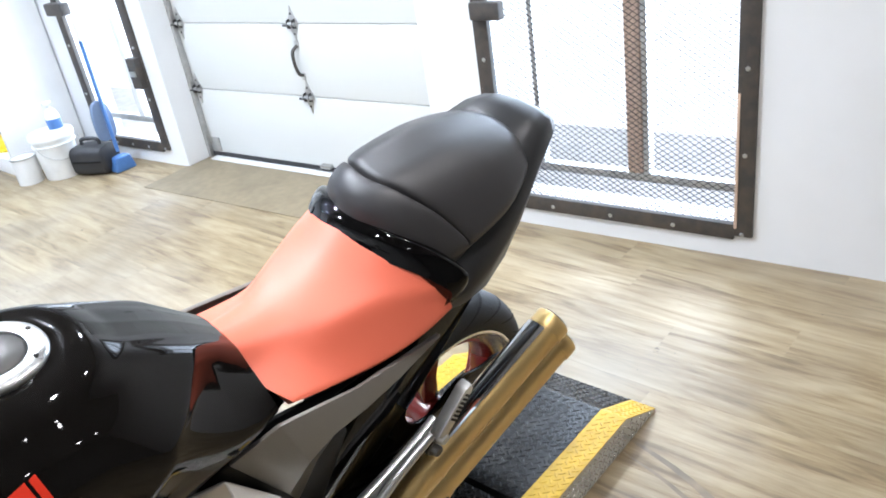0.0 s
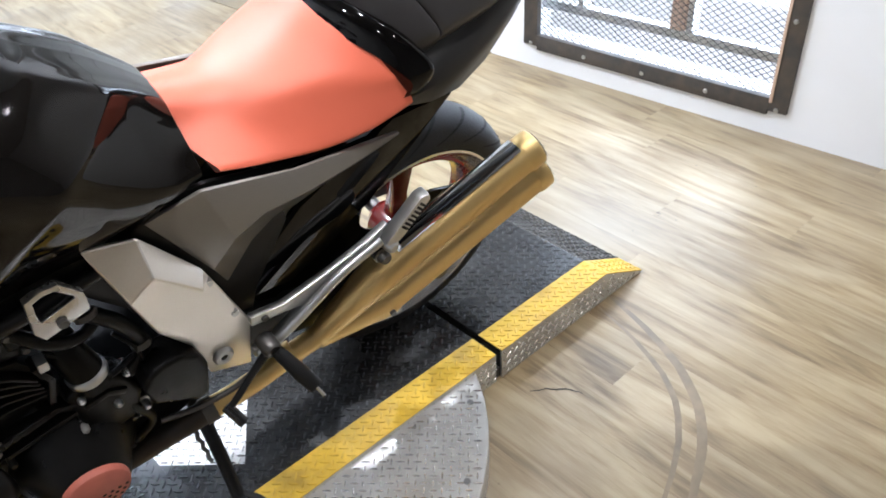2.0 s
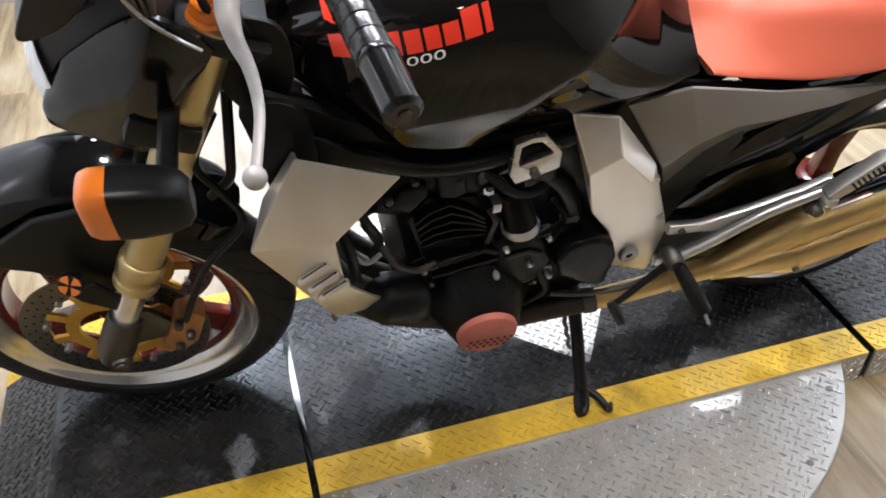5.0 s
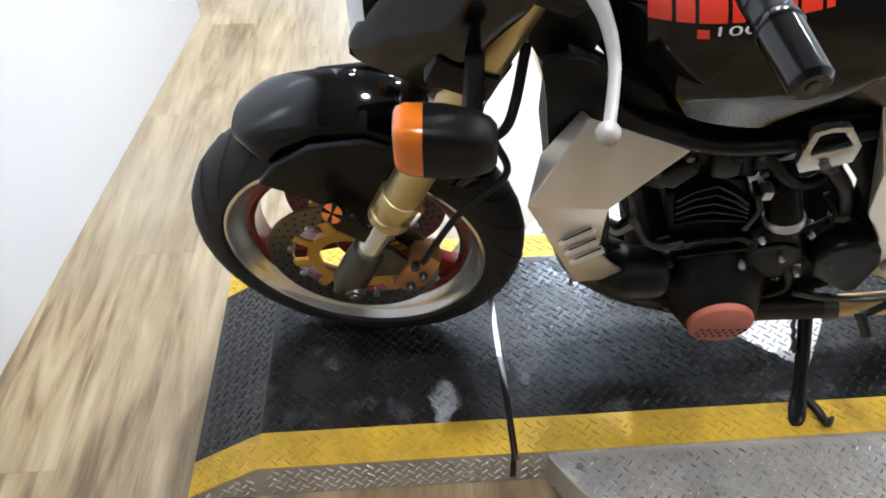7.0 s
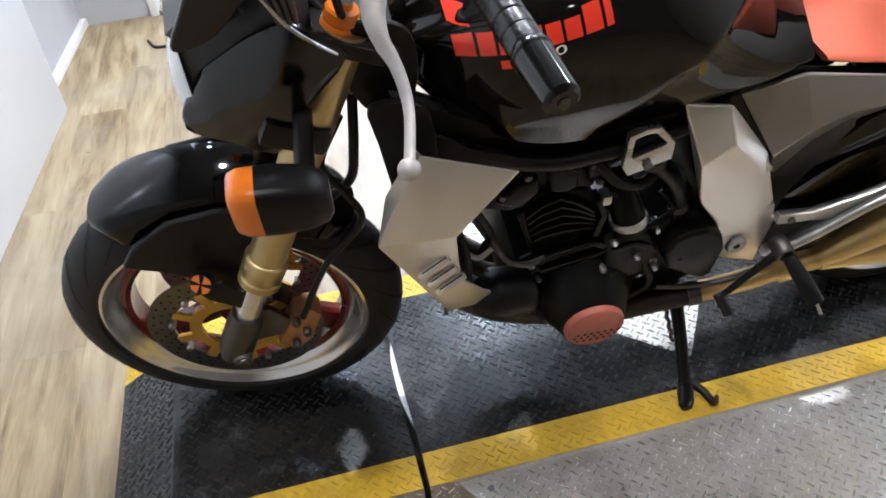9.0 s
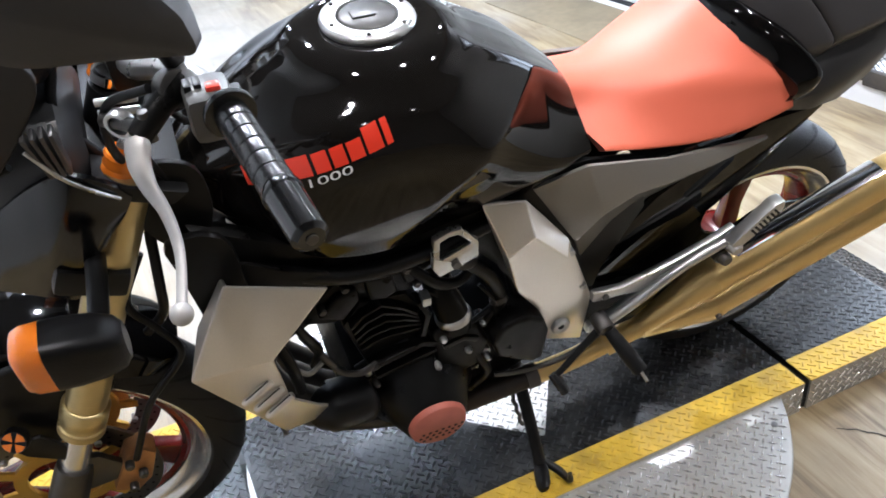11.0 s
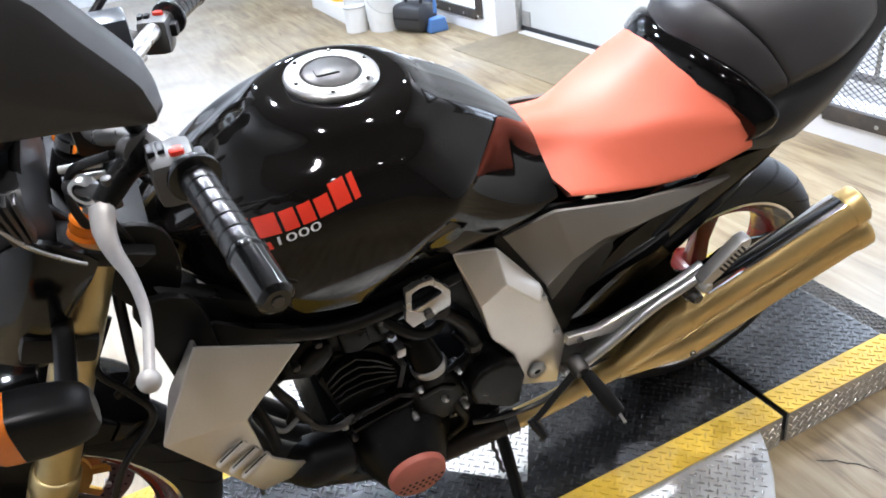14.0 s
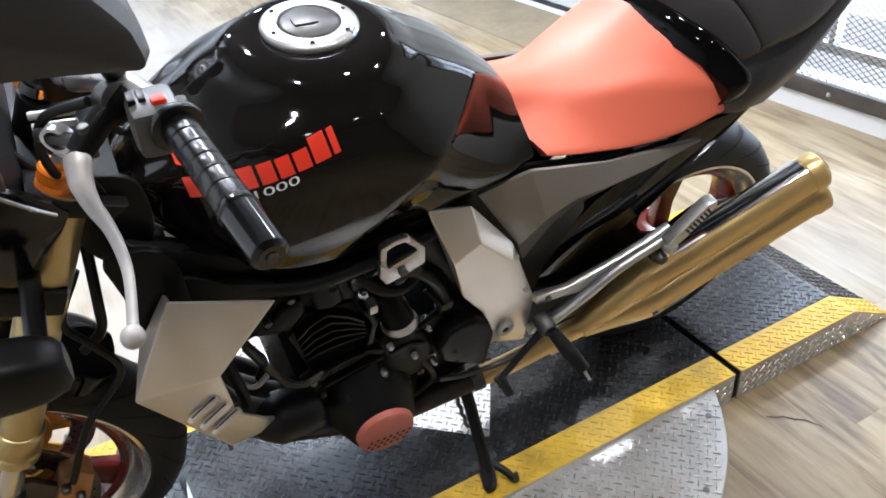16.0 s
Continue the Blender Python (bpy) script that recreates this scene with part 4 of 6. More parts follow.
for y in (-0.102, 0.102):
    leg = part("fork_leg", tube([fork_pt(0.262, y), fork_pt(0.29, y), fork_pt(0.345, y), fork_pt(0.375, y)], [0.022, 0.030, 0.029, 0.026], 20, 3), M_DARKMETAL, bike, "dark cast fork foot with axle clamp")
    part("slider", rod(fork_pt(0.36, y), fork_pt(0.47, y), 0.0205, 24), M_SLIDER, leg, "polished slider")
    col = tube([fork_pt(0.452, y), fork_pt(0.456, y), fork_pt(0.468, y), fork_pt(0.470, y), fork_pt(0.478, y), fork_pt(0.480, y), fork_pt(0.505, y), fork_pt(0.51, y)], [0.026, 0.0335, 0.0335, 0.031, 0.031, 0.0335, 0.0335, 0.030], 28, 2)
    part("dust_collar", col, M_GOLDF, leg, "gold collar")
    part("outer_tube", rod(fork_pt(0.505, y), fork_pt(0.885, y), 0.0285, 28), M_GOLDF, leg, "gold anodised outer tube")
    side = -1 if y < 0 else 1
    part("axle_bolt", moved(turned([(0.0, -0.004), (0.007, -0.004), (0.008, 0.0), (0.014, 0.0), (0.016, 0.006), (0.016, 0.014)], 20), Matrix.Translation((XF, y + side * 0.034, RF - 0.005)) @ (pose(0, 0, 0) if side < 0 else pose(0, 0, 0, 0, 0, 180))), M_DARKMETAL, leg)
    # brake caliper behind the leg
    cal = slab([(-0.020, -0.050), (0.018, -0.056), (0.034, -0.02), (0.030, 0.045), (0.008, 0.058), (-0.016, 0.04)], -0.024, 0.016, 0.007)
    cq = part("brake_caliper", moved(cal, Matrix.Translation((XF + 0.098, y + (0.012 if side < 0 else -0.012), RF + 0.03)) @ pose(0, 0, 0, 0, 24, 0)), M_COPPER, bike, "bronze coloured brake caliper")
    for k, (bx, bz) in enumerate(((-0.006, -0.03), (0.016, 0.0), (0.004, 0.032))):
        part("caliper_bolt", moved(turned([(0.0, -0.012), (0.006, -0.012), (0.0075, -0.009), (0.0075, 0.0)], 12), Matrix.Translation((XF + 0.098 + bx, y - 0.014, RF + 0.03 + bz))), M_DARKMETAL, cq)
    br = slab([(-0.03, -0.03), (0.05, -0.022), (0.055, 0.0), (0.02, 0.05), (-0.01, 0.06)], -0.006, 0.006, 0.003)
    part("caliper_mount", moved(br, Matrix.Translation((XF + 0.045, y + 0.0, RF + 0.04))), M_DARKMETAL, cq)

# front mudguard: a gloss shell with a dull lower flank
def guard_shell(a0, a1, flare):
    rings = []
    for a in np.linspace(a0, a1, 34):
        c, s = math.cos(radians(a)), math.sin(radians(a))
        u = (a - a0) / (a1 - a0)
        grow = 0.006 * math.sin(math.pi * u)
        ends = max(0.0, 1 - min(u, 1 - u) * 9)
        ring = []
        for v in np.linspace(-1, 1, 17):
            y = 0.070 * math.sin(v * math.pi / 2) * (1 - 0.35 * ends ** 2)
            r = RF + 0.010 + grow + 0.021 * math.cos(v * math.pi / 2) ** 0.8 - flare * max(0, abs(v) - 0.70) * 3.3 * (0.25 + 0.75 * math.sin(math.pi * min(1.0, u * 1.1)))
            ring.append((-r * c, y, r * s))
        inner = [(p[0] * 0.988, p[1] * 0.95, p[2] * 0.988) for p in reversed(ring)]
        rings.append(ring + inner)
    return loft(rings)


guard = part("front_mudguard", moved(guard_shell(60, 136, 0.068), HUB_F), M_GLOSS, bike, "gloss black front mudguard")
for side in (-1, 1):
    br = slab([(-0.352, 0.512), (-0.325, 0.550), (-0.268, 0.588), (-0.19, 0.598), (-0.125, 0.572), (-0.100, 0.505), (-0.135, 0.452), (-0.195, 0.412), (-0.222, 0.412), (-0.250, 0.448), (-0.298, 0.486)], side * 0.078 - 0.007, side * 0.078 + 0.007, 0.006, None, 3)
    part("mudguard_bracket", br, M_SATIN, guard, "dull black mudguard bracket")
refl = part("reflector", moved(turned([(0.0, -0.010), (0.0165, -0.010), (0.0185, -0.006), (0.0185, 0.003), (0.0, 0.003)], 28), (Matrix.Translation((-0.240, -0.118, 0.494)) @ pose(0, 0, 0, -28, 0, -12))), M_SATIN, bike, "round reflector with four orange wedges")
for k in range(4):
    wedge = bmesh.new()
    pts = [wedge.verts.new((r * math.cos(a), -0.0112, r * math.sin(a))) for r, a in ((0.002, radians(90 * k + 30)), (0.0158, radians(90 * k)), (0.0162, radians(90 * k + 30)), (0.0158, radians(90 * k + 60)))]
    wedge.faces.new(pts)
    part("facet", moved(wedge, (Matrix.Translation((-0.240, -0.118, 0.494)) @ pose(0, 0, 0, -28, 0, -12))), M_ORANGE, refl, "", 0)
part("reflector_stay", slab([(-0.262, 0.475), (-0.215, 0.475), (-0.19, 0.43), (-0.20, 0.40), (-0.245, 0.44)], -0.114, -0.106, 0.003), M_SATIN, bike)

# turn signals
def rounded_ring(x, cy, cz, hy, hz, n=20, p=0.55):
    out = []
    for a in np.linspace(0, 2 * math.pi, n, endpoint=False):
        c, s = math.cos(a), math.sin(a)
        out.append((x, cy + hy * math.copysign(abs(c) ** p, c), cz + hz * math.copysign(abs(s) ** p, s)))
    return out


for side in (-1, 1):
    cy = side * 0.258
    sig = part("turn_signal", loft([rounded_ring(-0.100, cy, 0.792, 0.028, 0.036, 24, 0.42), rounded_ring(-0.078, cy, 0.790, 0.029, 0.036, 24, 0.45), rounded_ring(-0.050, cy, 0.787, 0.028, 0.033, 24, 0.5), rounded_ring(-0.030, cy, 0.785, 0.024, 0.027, 24, 0.6), rounded_ring(-0.023, cy, 0.785, 0.017, 0.020, 24, 0.7)]), M_SATIN, bike, "black turn signal housing")
    part("lens", loft([rounded_ring(-0.130, cy, 0.795, 0.020, 0.027, 24, 0.45), rounded_ring(-0.127, cy, 0.795, 0.024, 0.031, 24, 0.42), rounded_ring(-0.118, cy, 0.794, 0.027, 0.035, 24, 0.42), rounded_ring(-0.0995, cy, 0.792, 0.028, 0.036, 24, 0.42)]), M_ORANGE, sig, "orange lens")
    part("stalk", tube([(-0.05, cy - side * 0.02, 0.785), (-0.045, side * 0.17, 0.79), (-0.04, side * 0.09, 0.80)], 0.012, 12), M_SATIN, sig)

# headlamp cowl
def cowl_ring(x, w, z0, z1, n=28, p=0.7):
    zc, h = (z0 + z1) / 2, (z1 - z0) / 2
    out = []
    for a in np.linspace(0, 2 * math.pi, n, endpoint=False):
        c, s = math.cos(a), math.sin(a)
        out.append((x, w * math.copysign(abs(c) ** p, c), zc + h * math.copysign(abs(s) ** p, s)))
    return out


cowl = part("headlamp_cowl", loft([cowl_ring(-0.172, 0.066, 0.745, 0.89), cowl_ring(-0.155, 0.072, 0.735, 0.915), cowl_ring(-0.115, 0.090, 0.730, 0.950), cowl_ring(-0.07, 0.112, 0.735, 0.970), cowl_ring(-0.03, 0.114, 0.76, 0.965), cowl_ring(-0.012, 0.09, 0.79, 0.94)]), M_COWL, bike, "dark grey headlamp cowl")
part("headlamp_glass", loft([cowl_ring(-0.196, 0.028, 0.748, 0.810), cowl_ring(-0.191, 0.054, 0.730, 0.838), cowl_ring(-0.170, 0.074, 0.726, 0.892)]), M_HEAD, cowl, "clear silvery headlamp")
part("wind_deflector", loft([[(x, y, z) for x, y, z in r] for r in (
    [(-0.174, -0.080, 0.892), (-0.178, 0, 0.900), (-0.174, 0.072, 0.890), (-0.168, 0.072, 0.883), (-0.172, 0, 0.893), (-0.168, -0.080, 0.885)],
    [(-0.120, -0.128, 0.960), (-0.124, 0, 0.974), (-0.114, 0.116, 0.955), (-0.108, 0.116, 0.947), (-0.118, 0, 0.966), (-0.114, -0.128, 0.952)],
    [(-0.075, -0.132, 1.035), (-0.074, 0, 1.050), (-0.068, 0.120, 1.026), (-0.062, 0.120, 1.019), (-0.067, 0, 1.043), (-0.069, -0.132, 1.028)])]), M_COWL, cowl, "smoked grey wind deflector", 60)
part("cowl_crease", tube([(-0.170, -0.07, 0.884), (-0.135, -0.105, 0.905), (-0.08, -0.134, 0.945)], 0.004, 8), M_DARK, cowl)
CHEEK_TOP = [(-0.196, -0.056, 0.735), (-0.193, -0.060, 0.762), (-0.175, -0.066, 0.797), (-0.151, -0.078, 0.834), (-0.117, -0.095, 0.866), (-0.077, -0.116, 0.900), (-0.038, -0.136, 0.922), (0.000, -0.138, 0.900), (0.021, -0.138, 0.874)]
CHEEK_LOW = [(-0.196, -0.056, 0.733), (-0.188, -0.064, 0.732), (-0.178, -0.071, 0.731), (-0.156, -0.084, 0.731), (-0.136, -0.093, 0.728), (-0.118, -0.100, 0.723), (-0.100, -0.104, 0.716), (-0.078, -0.106, 0.718), (-0.020, -0.120, 0.810)]
for s in (1, -1):
    top, low = smooth_path(CHEEK_TOP, 5), smooth_path(CHEEK_LOW, 5)
    rings = []
    for a, b in zip(top, low):
        n = 9
        face = [a.lerp(b, k / n) + Vector((0, -0.026 * (a - b).length / 0.2 * math.sin(math.pi * (k / n) ** 0.75) * 0.75, 0)) for k in range(n + 1)]
        rings.append([(p.x, p.y * s, p.z) for p in face] + [(p.x + 0.002, (p.y + 0.007) * s, p.z) for p in reversed(face)])
    part("cowl_cheek", loft(rings), M_CHEEK, cowl, "gloss black cheek panel of the cowl", 50)
for s in (1, -1):
    part("deflector_side", slab(rounded([(-0.160, 0.912), (-0.120, 0.918), (-0.085, 0.948), (-0.048, 0.990), (-0.022, 1.035), (-0.040, 1.068), (-0.078, 1.060), (-0.112, 1.005), (-0.140, 0.955)], 4), min(-0.141 * s, -0.128 * s), max(-0.141 * s, -0.128 * s), 0.004, None, 3), M_COWL, cowl, "dark grey side of the wind deflector")
for bx, by, bz in ((-0.100, -0.136, 0.998), (-0.134, -0.112, 0.948)):
    part("deflector_bolt", rod((bx, by - 0.004, bz), (bx, by + 0.02, bz), 0.0045, 12, None, 0.001), M_DARK, cowl)
for k in range(4):
    part("cooling_fin", moved(slab([(-0.058 + 0.009 * k, 0.982), (-0.0535 + 0.009 * k, 0.982), (-0.0415 + 0.006 * k, 0.930), (-0.046 + 0.006 * k, 0.930)], -0.150, -0.128, 0.0015), pose(0, 0, 0)), M_DARKMETAL, cowl)
part("trim_strip", tube([(-0.058, -0.148, 0.968), (-0.036, -0.150, 0.930), (-0.012, -0.150, 0.904), (0.010, -0.146, 0.882)], [0.002, 0.0025, 0.0025, 0.002], 8), M_ALU, cowl, "bare metal trim strip")
gauge = part("instrument_cluster", loft([cowl_ring(0.0, 0.085, -0.045, 0.045), cowl_ring(0.02, 0.085, -0.045, 0.045), cowl_ring(0.03, 0.078, -0.040, 0.040)]), M_SATIN, bike, "black instrument cluster")
gauge.matrix_local = Matrix.Translation((-0.055, 0, 1.015)) @ pose(0, 0, 0, 0, -50, 0)
for y, r in ((-0.035, 0.030), (0.038, 0.026)):
    dial = part("dial", moved(ring_plate(r - 0.004, r, -0.003, 0.003, 32), Matrix.Translation((0.031, y, 0)) @ pose(0, 0, 0, 0, 0, 90)), M_CHROME, gauge, "chrome dial ring")
    part("dial_face", moved(turned([(0.0, 0.0), (r - 0.004, 0.0)], 32), Matrix.Translation((0.0312, y, 0)) @ pose(0, 0, 0, 0, 0, 90)), M_DECAL_W if y < 0 else M_PINK, dial, "", 0)

# steering head, clamps and handlebar
clamp = part("triple_clamp", slab([(-0.02, 0.0), (0.06, 0.0), (0.075, 0.022), (-0.03, 0.022)], -0.135, 0.135, 0.006), M_SATIN, bike, "black triple clamp")
clamp.matrix_local = Matrix.Translation((0.005, 0, 0.868)) @ pose(0, 0, 0, 0, 24, 0)
part("lower_clamp", moved(slab([(-0.05, -0.02), (0.035, -0.02), (0.035, 0.02), (-0.05, 0.02)], -0.138, 0.138, 0.008), Matrix.Translation((-0.05, 0, 0.755)) @ pose(0, 0, 0, 0, 24, 0)), M_SATIN, bike)
part("steering_shroud", slab(rounded([(0.0, 0.880), (0.05, 0.895), (0.095, 0.872), (0.100, 0.800), (0.070, 0.755), (0.035, 0.770), (0.012, 0.820)], 4), -0.116, -0.106, 0.003), M_ENGINE, bike, "black shroud beside the steering head")
part("steering_stem", rod((-0.06, 0, 0.72), (0.035, 0, 0.93), 0.032), M_SATIN, bike)
for y in (-0.102, 0.102):
    cap = part("fork_cap", moved(turned([(0.0, -0.014), (0.009, -0.014), (0.010, -0.007), (0.0185, -0.006), (0.0205, -0.002), (0.0190, 0.003), (0.0205, 0.008), (0.0190, 0.012), (0.0205, 0.016), (0.0205, 0.022)], 24), Matrix.Translation(fork_pt(0.905, y) + Vector((-0.010, 0, 0))) @ pose(0, 0, 0, 0, 24, 0) @ pose(0, 0, 0, -90)), M_ORANGE, bike, "orange ribbed fork cap")
    part("adjuster", moved(turned([(0.0, -0.022), (0.007, -0.022), (0.009, -0.0135)], 16), Matrix.Translation(fork_pt(0.905, y) + Vector((-0.010, 0, 0))) @ pose(0, 0, 0, 0, 24, 0) @ pose(0, 0, 0, -90)), M_ALU, cap)
BAR = [(0.055, -0.02, 0.985), (0.062, -0.08, 0.995), (0.098, -0.15, 1.028), (0.128, -0.21, 1.036), (0.152, -0.34, 1.034), (0.163, -0.41, 1.032)]
RIGHT_END = Matrix.Translation((0.174, 0.235, 0.952)) @ pose(0, 0, 0, -9, 0, -17) @ Matrix.Translation((-0.134, -0.235, -1.036))      # where the turned bar carries the right-hand controls
BAR_RIGHT = [(0.055, 0.02, 0.975), (0.072, 0.08, 0.968), (0.118, 0.14, 0.960)] + [tuple(RIGHT_END @ Vector(p)) for p in ((0.128, 0.21, 1.036), (0.152, 0.34, 1.034), (0.163, 0.41, 1.032))]
bar = part("handlebar", tube(BAR_RIGHT[::-1] + BAR, 0.0115, 14), M_ALU, bike, "silver tube handlebar")
for y in (-0.045, 0.045):
    part("bar_clamp", box(0.035, 0.085, y - 0.014, y + 0.014, 0.955, 1.005, 0.008), M_SATIN, bar)
MIRROR_LINE = rounded([(-1.0, 0.50), (-0.92, -0.26), (-0.55, -0.59), (0.2, -0.71), (0.80, -0.815), (0.95, -0.835), (1.005, -0.75), (0.965, -0.50), (0.895, -0.28), (0.54, 0.31), (0.22, 0.82), (-0.2, 1.0), (-0.75, 0.92)])
for side in (1, -1):
    before = set(bpy.data.objects)
    a, b = Vector((0.140, -0.262 * side, 1.036)), Vector((0.161, -0.402 * side, 1.033))
    pts, rad = [], []
    for k in range(6):
        for u, r in ((0.0, 0.0155), (0.05, 0.0155), (0.08, 0.0163), (0.5, 0.0166), (0.95, 0.0163), (0.98, 0.0155)):
            pts.append(a.lerp(b, 0.80 * (k + u) / 6))
            rad.append(r)
    g = tube(pts, rad, 20, 1)
    g = merge(g, rod(a.lerp(b, -0.06), a.lerp(b, 0.0), 0.025, 24, None, 0.003))
    grip = part("grip", g, M_GRIP, bar, "black ribbed rubber grip")
    part("bar_end", tube([b.lerp(a, 0.20), b.lerp(a, 0.18), b.lerp(a, 0.15), b.lerp(a, 0.14), b.lerp(a, -0.22), b.lerp(a, -0.25)], [0.0168, 0.0182, 0.0182, 0.0168, 0.0158, 0.0115], 24, 1), M_CHEEK, bar, "gloss black bar end weight")
    part("bar_end_screw", rod(b.lerp(a, -0.25), b.lerp(a, -0.262), 0.005, 10), M_DARKMETAL, bar)
    sw = box(0.103, 0.147, min(-0.201 * side, -0.250 * side), max(-0.201 * side, -0.250 * side), 1.000, 1.050, 0.011)
    switch = part("switch_housing", sw, M_SWITCH, bar, "grey switch housing")
    part("button", box(0.124, 0.138, -0.233 * side - 0.006, -0.233 * side + 0.006, 1.042, 1.055, 0.004), M_DECAL_R, switch, "red button")
    for kx, kz in ((0.109, 1.050), (0.118, 1.050)):
        part("rocker", box(kx - 0.0035, kx + 0.0035, -0.222 * side - 0.008, -0.222 * side + 0.008, kz - 0.004, kz + 0.004, 0.0015), M_SATIN, switch)
    part("thumb_switch", box(0.140, 0.156, -0.225 * side - 0.010, -0.225 * side + 0.010, 1.022, 1.040, 0.003), M_SATIN, switch)
    perch = part("lever_perch", tube([(0.110, -0.180 * side, 1.030), (0.086, -0.192 * side, 1.020), (0.066, -0.203 * side, 1.008), (0.054, -0.212 * side, 1.000)], [0.0150, 0.0125, 0.0130, 0.0120], 16), M_CAST, bar, "black cast lever perch")
    part("perch_clamp", rod((0.094, -0.172 * side, 1.022), (0.102, -0.192 * side, 1.030), 0.0185, 20, None, 0.002), M_DARKMETAL, perch)
    part("pivot_bolt", rod((0.064, -0.206 * side, 1.024), (0.066, -0.207 * side, 0.990), 0.0055, 14, None, 0.001), M_DARKMETAL, perch)
    part("perch_ring", moved(ring_plate(0.0105, 0.0145, -0.006, 0.006, 24), Matrix.Translation((0.040, -0.174 * side, 0.995)) @ pose(0, 0, 0, 0, 0, -35 * side)), M_ALU, perch)
    part("cable_adjuster", rod((0.056, -0.196 * side, 1.002), (0.024, -0.152 * side, 0.988), 0.0075, 14, None, 0.001), M_DARKMETAL, perch, "grey cable adjuster")
    for kz in (0.990, 0.976):
        part("perch_bolt", rod((0.018, -0.122 * side, kz), (0.060, -0.128 * side, kz), 0.0045, 12, None, 0.001), M_ALU, perch)
    lev = tube([(0.0515, -0.212 * side, 0.998), (0.0505, -0.220 * side, 0.993), (0.0485, -0.234 * side, 0.984), (0.0515, -0.253 * side, 0.972), (0.0590, -0.278 * side, 0.965), (0.0630, -0.306 * side, 0.958), (0.0625, -0.335 * side, 0.950), (0.0535, -0.385 * side, 0.939)], [0.0140, 0.0150, 0.0130, 0.0095, 0.0074, 0.0066, 0.0060, 0.0062], 16, 6, None, 0.75)
    lever = part("lever", lev, M_LEVER, bar, "bare aluminium lever")
    own = bmesh.new()
    bmesh.ops.create_uvsphere(own, u_segments=16, v_segments=10, radius=0.0105)
    part("lever_ball", moved(own, Matrix.Translation((0.0525, -0.388 * side, 0.9385))), M_LEVER, lever)
    if side < 0:
        for o in set(bpy.data.objects) - before:
            if o.parent is bar:
                o.matrix_basis = RIGHT_END
        continue
    # mirror on its stem
    m = part("mirror", loft([[(0.045 + sx * u, -0.285 * side - side * d, 1.188 + sz * v) for u, v in MIRROR_LINE] for d, sx, sz in ((0.030, 0.062, 0.055), (0.024, 0.078, 0.068), (0.0, 0.085, 0.074), (-0.03, 0.085, 0.074), (-0.034, 0.080, 0.070))]), M_MIRROR, bike, "dark grey plastic mirror on a thin stem")
    bpy.context.view_layer.update()
    part("stem", tube([(0.105, -0.165 * side, 1.045), (0.092, -0.185 * side, 1.085), (0.075, -0.225 * side, 1.13), (0.065, -0.255 * side, 1.16)], [0.011, 0.008, 0.007, 0.009], 12), M_SATIN, m)
part("ignition_ring", moved(ring_plate(0.015, 0.020, -0.006, 0.006, 28), Matrix.Translation((0.03, 0, 0.945)) @ pose(0, 0, 0, 0, 24, 0) @ pose(0, 0, 0, -90)), M_CHROME, bar, "chrome ignition ring")
part("ignition_lock", rod((0.01, 0, 0.90), (0.029, 0, 0.944), 0.0155, 18), M_SATIN, bar)
part("brake_reservoir", box(0.080, 0.128, 0.135, 0.180, 0.972, 1.014, 0.006), M_RESERVOIR, bar, "grey brake fluid reservoir")

# ---- fuel tank ----
# stations: x, crown z, shoulder (y, z), widest (y, z), lower edge (y, z)
TANK = [(0.075, 0.822, 0.028, 0.817, 0.045, 0.800, 0.040, 0.786), (0.10, 0.845, 0.045, 0.836, 0.075, 0.806, 0.065, 0.760), (0.14, 0.874, 0.058, 0.860, 0.106, 0.818, 0.092, 0.728),
        (0.20, 0.912, 0.072, 0.895, 0.145, 0.832, 0.132, 0.702), (0.27, 0.943, 0.080, 0.925, 0.165, 0.842, 0.149, 0.692), (0.35, 0.956, 0.084, 0.938, 0.172, 0.845, 0.153, 0.694),
        (0.43, 0.943, 0.084, 0.926, 0.173, 0.830, 0.158, 0.700), (0.50, 0.908, 0.080, 0.893, 0.170, 0.796, 0.154, 0.694), (0.545, 0.881, 0.077, 0.869, 0.166, 0.774, 0.156, 0.712),
        (0.585, 0.850, 0.073, 0.840, 0.160, 0.763, 0.155, 0.732), (0.618, 0.820, 0.069, 0.812, 0.152, 0.764, 0.150, 0.748)]
TCOLS = list(zip(*TANK))


CREASE_X, CREASE_Z = (0.285, 0.315, 0.385, 0.458, 0.548), (0.655, 0.700, 0.780, 0.840, 0.872)


def glide(x, xs, ys):
    """Smooth interpolation through stations."""
    n = len(xs)
    i = min(max(int(np.searchsorted(xs, x)) - 1, 0), n - 2)
    slope = lambda k: (ys[min(k + 1, n - 1)] - ys[max(k - 1, 0)]) / (xs[min(k + 1, n - 1)] - xs[max(k - 1, 0)])
    h = xs[i + 1] - xs[i]
    u = min(max((x - xs[i]) / h, 0.0), 1.0)
    return ((2 * u ** 3 - 3 * u ** 2 + 1) * ys[i] + (u ** 3 - 2 * u ** 2 + u) * h * slope(i) + (3 * u ** 2 - 2 * u ** 3) * ys[i + 1] + (u ** 3 - u ** 2) * h * slope(i + 1))


